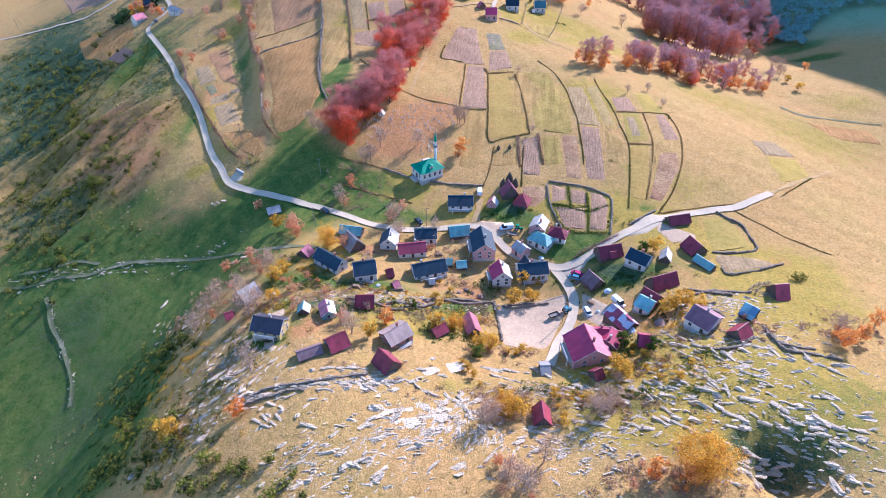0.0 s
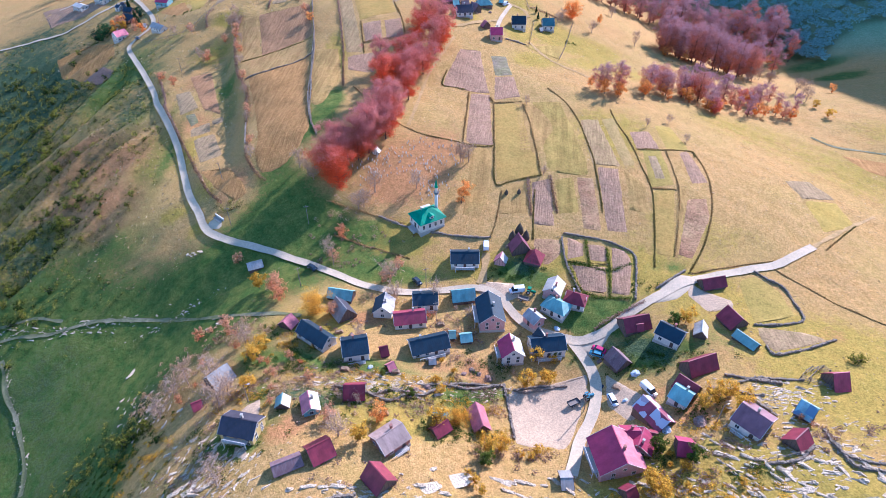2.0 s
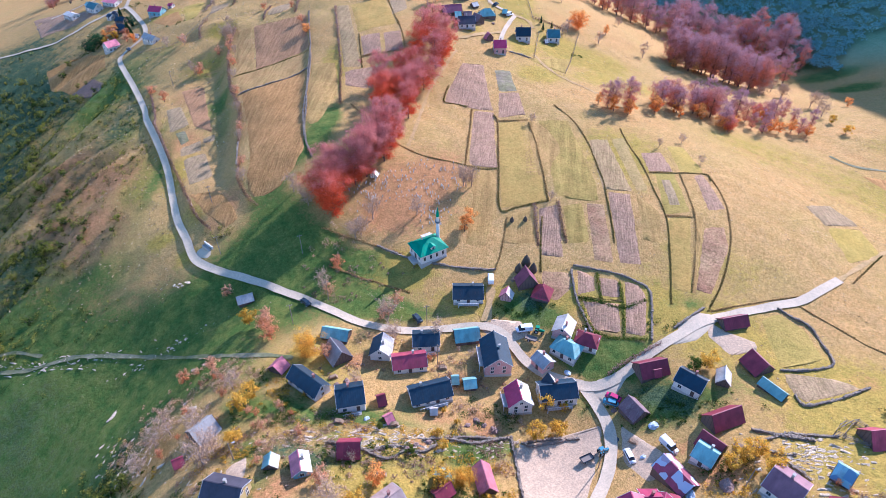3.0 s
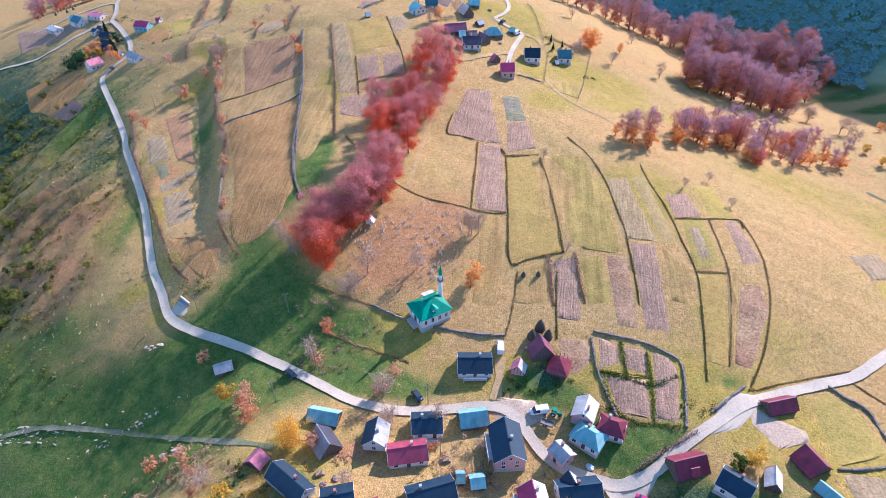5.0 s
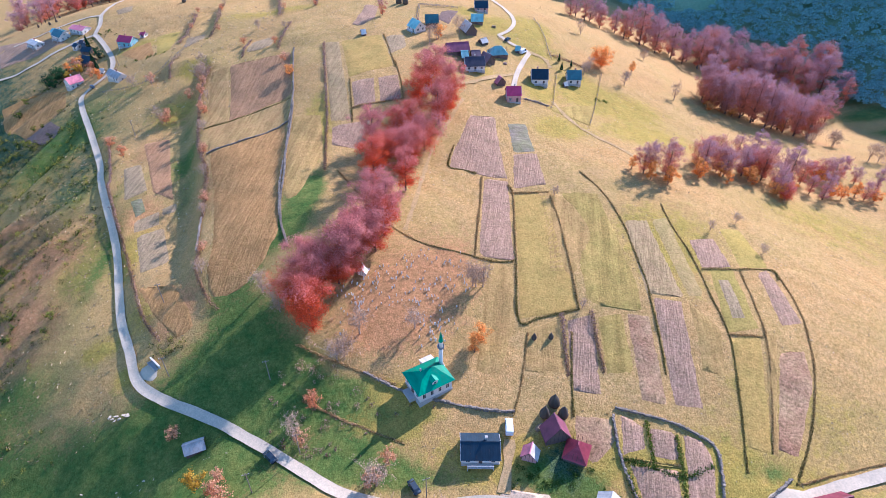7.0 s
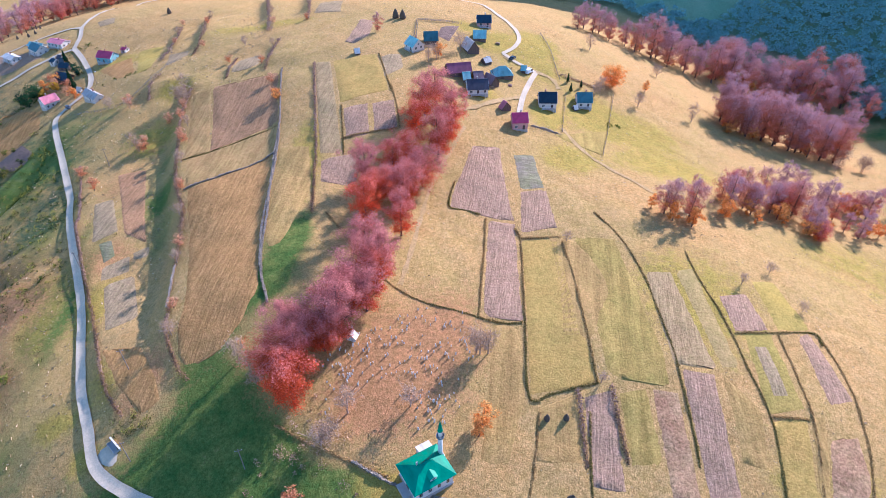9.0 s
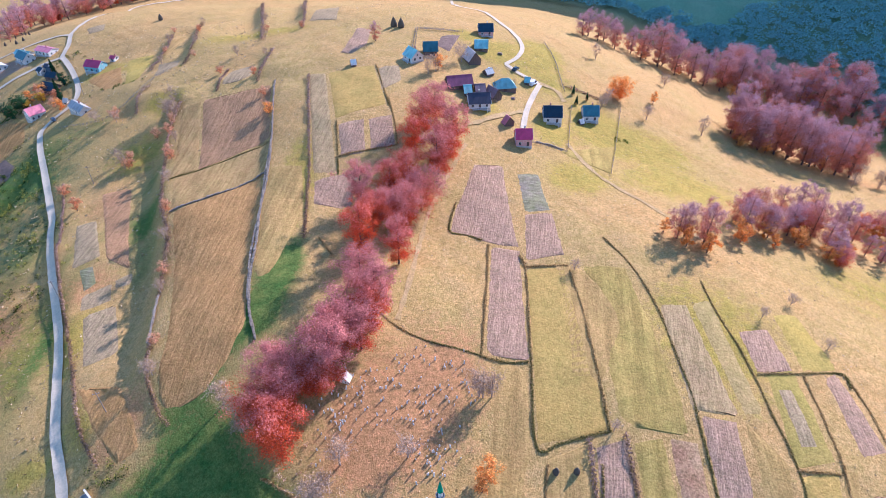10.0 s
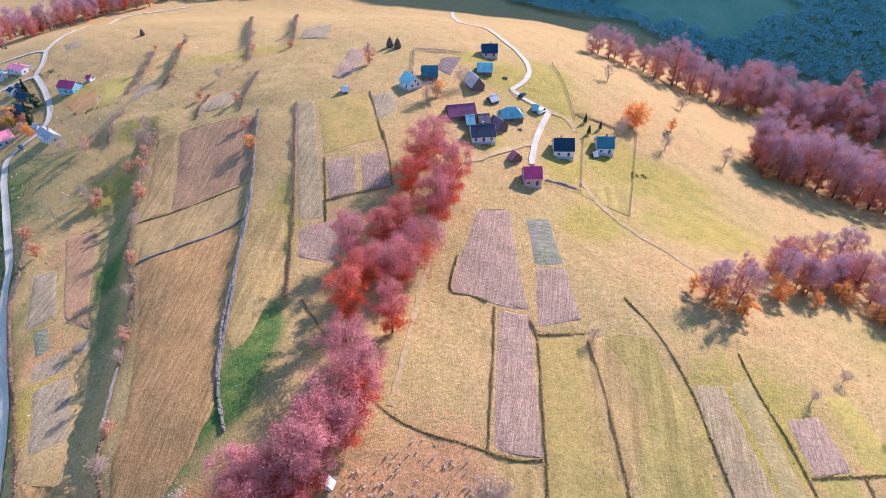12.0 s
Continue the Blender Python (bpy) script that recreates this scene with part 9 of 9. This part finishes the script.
spot("juniper", -285, 424.1, 15.1, 4.7, 40)
spot("juniper", -262.8, 400.8, 14.2, 4.4, 50)
spot("juniper", -231.2, 380.6, 9.9, 5.0, 40)
spot("juniper", -269.7, 382.7, 14.0, 5.2, 50)
spot("juniper", -231.3, 354.8, 12.7, 4.0, 50)
spot("juniper", -227.2, 387.6, 10.0, 3.3, 30)
spot("juniper", -222.2, 311.7, 11.8, 3.7, 50)
spot("juniper", -185.1, 283.9, 10.3, 2.6, 50)
spot("juniper", -165.7, 277.2, 5.9, 2.5, 24)
spot("juniper", -222.8, 299.6, 8.6, 2.9, 30)
spot("juniper", -187.4, 337.9, 5.7, 2.9, 16)
spot("juniper", -155.5, 290.1, 6.0, 2.5, 14)
spot("juniper", -208.8, 322, 8.8, 2.9, 30)
spot("juniper", -305, 466.1, 12.2, 4.1, 30)
spot("juniper", -255.4, 431.5, 11.0, 2.7, 20)
spot("juniper", -217, 392.6, 6.6, 2.5, 14)
spot("juniper", -195.6, 389.9, 7.8, 6.5, 60)
spot("juniper", -183.7, 358.3, 9.7, 6.1, 60)
spot("juniper", -163.7, 332.6, 8.6, 8.1, 60)
spot("juniper", -220.9, 416.8, 5.7, 3.6, 24)
spot("juniper", -146.2, 300.5, 7.9, 7.4, 50)
spot("juniper", -87, 234.1, 2.2, 3.5, 16)
spot("juniper", -297, 398, 15.7, 4.9, 80)
spot("juniper", -273.8, 375.7, 14.9, 4.7, 100)
spot("juniper", -243.8, 357.3, 10.5, 5.3, 80)
spot("juniper", -279.7, 353.6, 14.6, 5.5, 100)
spot("juniper", -240.9, 327.4, 13.4, 4.2, 100)
spot("juniper", -238.5, 365.9, 10.6, 3.5, 60)
spot("juniper", -231.3, 281.3, 12.2, 3.8, 100)
spot("juniper", -194.6, 253.7, 10.8, 2.7, 100)
spot("juniper", -175.1, 249.1, 6.2, 2.6, 48)
spot("juniper", -230.3, 267.4, 8.9, 3.0, 60)
spot("juniper", -195.4, 308.7, 6.0, 3.0, 32)
spot("juniper", -164.3, 262.9, 6.3, 2.6, 28)
spot("juniper", -215.1, 289.2, 9.2, 3.1, 60)
spot("juniper", -317, 441, 12.7, 4.2, 60)
spot("juniper", -268, 410, 11.6, 2.9, 40)
spot("juniper", -228.6, 372.2, 7.0, 2.6, 28)
spot("juniper", -112.7, 130.6, 5.4, 6.7, 50)
spot("juniper", -105.8, 140.7, 5.4, 6.7, 40)
spot("juniper", -95, 144.6, 4.2, 5.3, 40)
spot("juniper", -88.2, 98.2, 6.2, 4.6, 50)
spot("juniper", -67.3, 92.6, 5.6, 4.2, 50)
spot("juniper", -95.8, 92.1, 6.3, 2.8, 50)
spot("juniper", -51.9, 78.5, 5.0, 2.2, 40)
spot("juniper", -270.6, 369.5, 29.4, 18.4, 120)
spot("juniper", -224.4, 283.3, 24.1, 15.1, 120)
spot("juniper", -195.6, 299.3, 17.7, 14.8, 80)
spot("juniper", -177.7, 229.9, 17.4, 7.5, 80)
spot("juniper", -300, 424, 20.4, 10.2, 60)
spot("bare", -83, 160.3, 7.3, 4.5, 40)
spot("bare", -87.9, 151.2, 7.1, 4.4, 40)
spot("bare", -69.8, 166.6, 7.1, 4.4, 40)
spot("bare", -61.1, 165.5, 5.2, 3.0, 30)
spot("bare", -39.2, 138.2, 6.1, 3.0, 30)
spot("bare", -20.1, 178.3, 3.4, 2.1, 16)
spot("bare", -3, 170.8, 4.9, 1.6, 16)
spot("bare", 11.3, 97.1, 1.9, 2.1, 20)
spot("bare", 43.1, 97.2, 3.0, 1.9, 24)
spot("bare", 17.3, 75.2, 4.4, 1.9, 30)
spot("bare", -33, 228.9, 4.8, 3.5, 16)
spot("bare", -43.9, 221.7, 3.9, 2.5, 12)
spot("bare", -27.3, 126.5, 3.4, 2.1, 16)
spot("bare", 18.1, 152.8, 2.2, 2.7, 16)
spot("bare", 118.2, 125.3, 4.8, 2.8, 20)
spot("bare", 4, 153.7, 3.5, 1.4, 16)
spot("bare", 14.2, 136.4, 1.9, 1.7, 12)
spot("bare", 18.5, 101.2, 2.3, 1.7, 24)
spot("bare", 20.5, 95, 2.2, 1.4, 24)
spot("bare", 43.1, 98.2, 2.8, 1.5, 24)
spot("bare", 12.3, 96, 1.6, 1.1, 14)
spot("yellow", -43.5, 158.1, 6.5, 2.9, 30)
spot("yellow", -15.8, 143.9, 11.9, 1.9, 40)
spot("yellow", 6.1, 136.1, 5.7, 1.8, 30)
spot("yellow", 23.5, 125, 4.1, 1.7, 30)
spot("yellow", 33.5, 100.3, 7.4, 1.5, 40)
spot("yellow", 52.4, 107, 6.6, 1.7, 40)
spot("yellow", 68.2, 124.4, 4.4, 1.8, 24)
spot("yellow", -53, 135.3, 4.6, 2.7, 24)
spot("yellow", 11.2, 125.8, 2.7, 1.7, 30)
spot("yellow", 67.1, 103.6, 5.4, 1.7, 24)
spot("yellow", -86.8, 116.3, 6.5, 8.1, 30)
spot("yellow", -80.5, 126.6, 4.9, 6.1, 30)
spot("yellow", -72.4, 92, 7.1, 3.5, 30)


for x, y, sx, sy, n in ((-308, 432, 22, 12, 90), (-254, 417, 18, 11, 70), (-190, 362, 10, 12, 40), (-276, 378, 20, 12, 110), (-216, 343, 16, 11, 100), (-168, 306, 9, 10, 30), (-257, 326, 18, 11, 90), (-203, 298, 15, 10, 110), (-221, 276, 15, 8, 70), (-156, 237, 12, 3, 36), (-203, 241, 14, 7, 60), (-182, 205, 10, 7, 36), (-184, 233, 10, 5, 50), (-148, 203, 10, 4, 16), (-146, 250, 6, 4, 12), (-235, 300, 24, 18, 90), (-285, 405, 26, 18, 100), (-58, 118, 5, 6, 20), (-72, 106, 5, 6, 18), (-79, 93, 6, 5, 20), (-60, 101, 5, 5, 14)):
    spot("juniper", x, y, sx, sy, n)


def undergrowth(name, mat, label, seed, h=0.9):
    """Low tangled bushes and weeds round the houses."""
    rng = np.random.default_rng(seed)
    C, T = [], []
    for x, y, sx, sy, n in SPOTS[mat]:
        for i in range(n):
            a, b, r = x + rng.normal() * sx, y + rng.normal() * sy, rng.uniform(0.4, 1.5)
            p = rng.normal(size=(int(34 * r) + 8, 3)) * (r * 0.5, r * 0.5, 0.01)
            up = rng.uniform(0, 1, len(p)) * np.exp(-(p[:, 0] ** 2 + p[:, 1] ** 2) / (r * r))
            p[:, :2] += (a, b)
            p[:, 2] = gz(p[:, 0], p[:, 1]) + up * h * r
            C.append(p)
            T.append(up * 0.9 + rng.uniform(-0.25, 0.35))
    C, T = np.concatenate(C), np.concatenate(T)
    free = open_land(C[:, 0], C[:, 1])
    C, T = C[free], T[free]
    v, f = quads(C, 0.17, rng)
    me = bpy.data.meshes.new(name)
    me.from_pydata(v.tolist(), [], f.tolist())
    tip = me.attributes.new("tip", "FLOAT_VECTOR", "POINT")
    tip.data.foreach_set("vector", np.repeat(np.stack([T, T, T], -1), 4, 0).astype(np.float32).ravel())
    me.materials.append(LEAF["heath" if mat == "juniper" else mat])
    tagged(new(name, me), label, "bushes", kind="stuff")


undergrowth("green_undergrowth", "green", "low green bushes and weeds among the houses", 41)
undergrowth("brown_undergrowth", "hedge", "dry brown brambles among the houses", 42)
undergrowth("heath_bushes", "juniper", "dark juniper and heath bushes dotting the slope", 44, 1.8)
undergrowth("pale_undergrowth", "bare", "leafless pinkish grey thickets on the stony bank", 43, 1.5)


undergrowth("yellow_undergrowth", "yellow", "low yellowing bushes among the houses", 45, 1.2)


def tufts(count):
    rng = np.random.default_rng(8)
    x = rng.uniform(-260, 230, count)
    y = 55 + 470 * rng.uniform(0, 1, count) ** 1.25
    keep = (0.5 + 0.5 * np.sin(x * 0.21 + 2 * np.sin(y * 0.11)) * np.sin(y * 0.19 + 2 * np.sin(x * 0.07))) > rng.uniform(0, 1, count) * 0.9
    cv = covers(x, y)
    keep &= open_land(x, y) & (cv[0] < np.where(x < -100, 0.8, 0.3)) & (cv[2] < np.where(x < -100, 0.8, 0.4))
    x, y = x[keep], y[keep]
    z = gz(x, y)
    n = len(x)
    t = rng.uniform(0, 6.283, n)
    s = rng.uniform(0.10, 0.26, n) * np.where(x < -100, 1.7, 1.0)
    dx, dy = np.cos(t) * s, np.sin(t) * s
    a = np.stack([x - dx, y - dy, z - 0.05], -1)
    b = np.stack([x + dx, y + dy, z - 0.05], -1)
    c = np.stack([x + dx * 0.8 + rng.normal(size=n) * 0.15, y + dy * 0.8, z + s * 1.0], -1)
    d = np.stack([x - dx * 0.8, y - dy * 0.8 + rng.normal(size=n) * 0.15, z + s * 1.0], -1)
    v = np.stack([a, b, c, d], 1).reshape(-1, 3)
    me = bpy.data.meshes.new("grass_tufts")
    me.from_pydata(v.tolist(), [], np.arange(4 * n).reshape(-1, 4).tolist())
    me.materials.append(LEAF["straw"])
    tagged(new("grass_tufts", me), "dry straw-coloured tufts of long grass", "grass", kind="stuff")


tufts(36000)
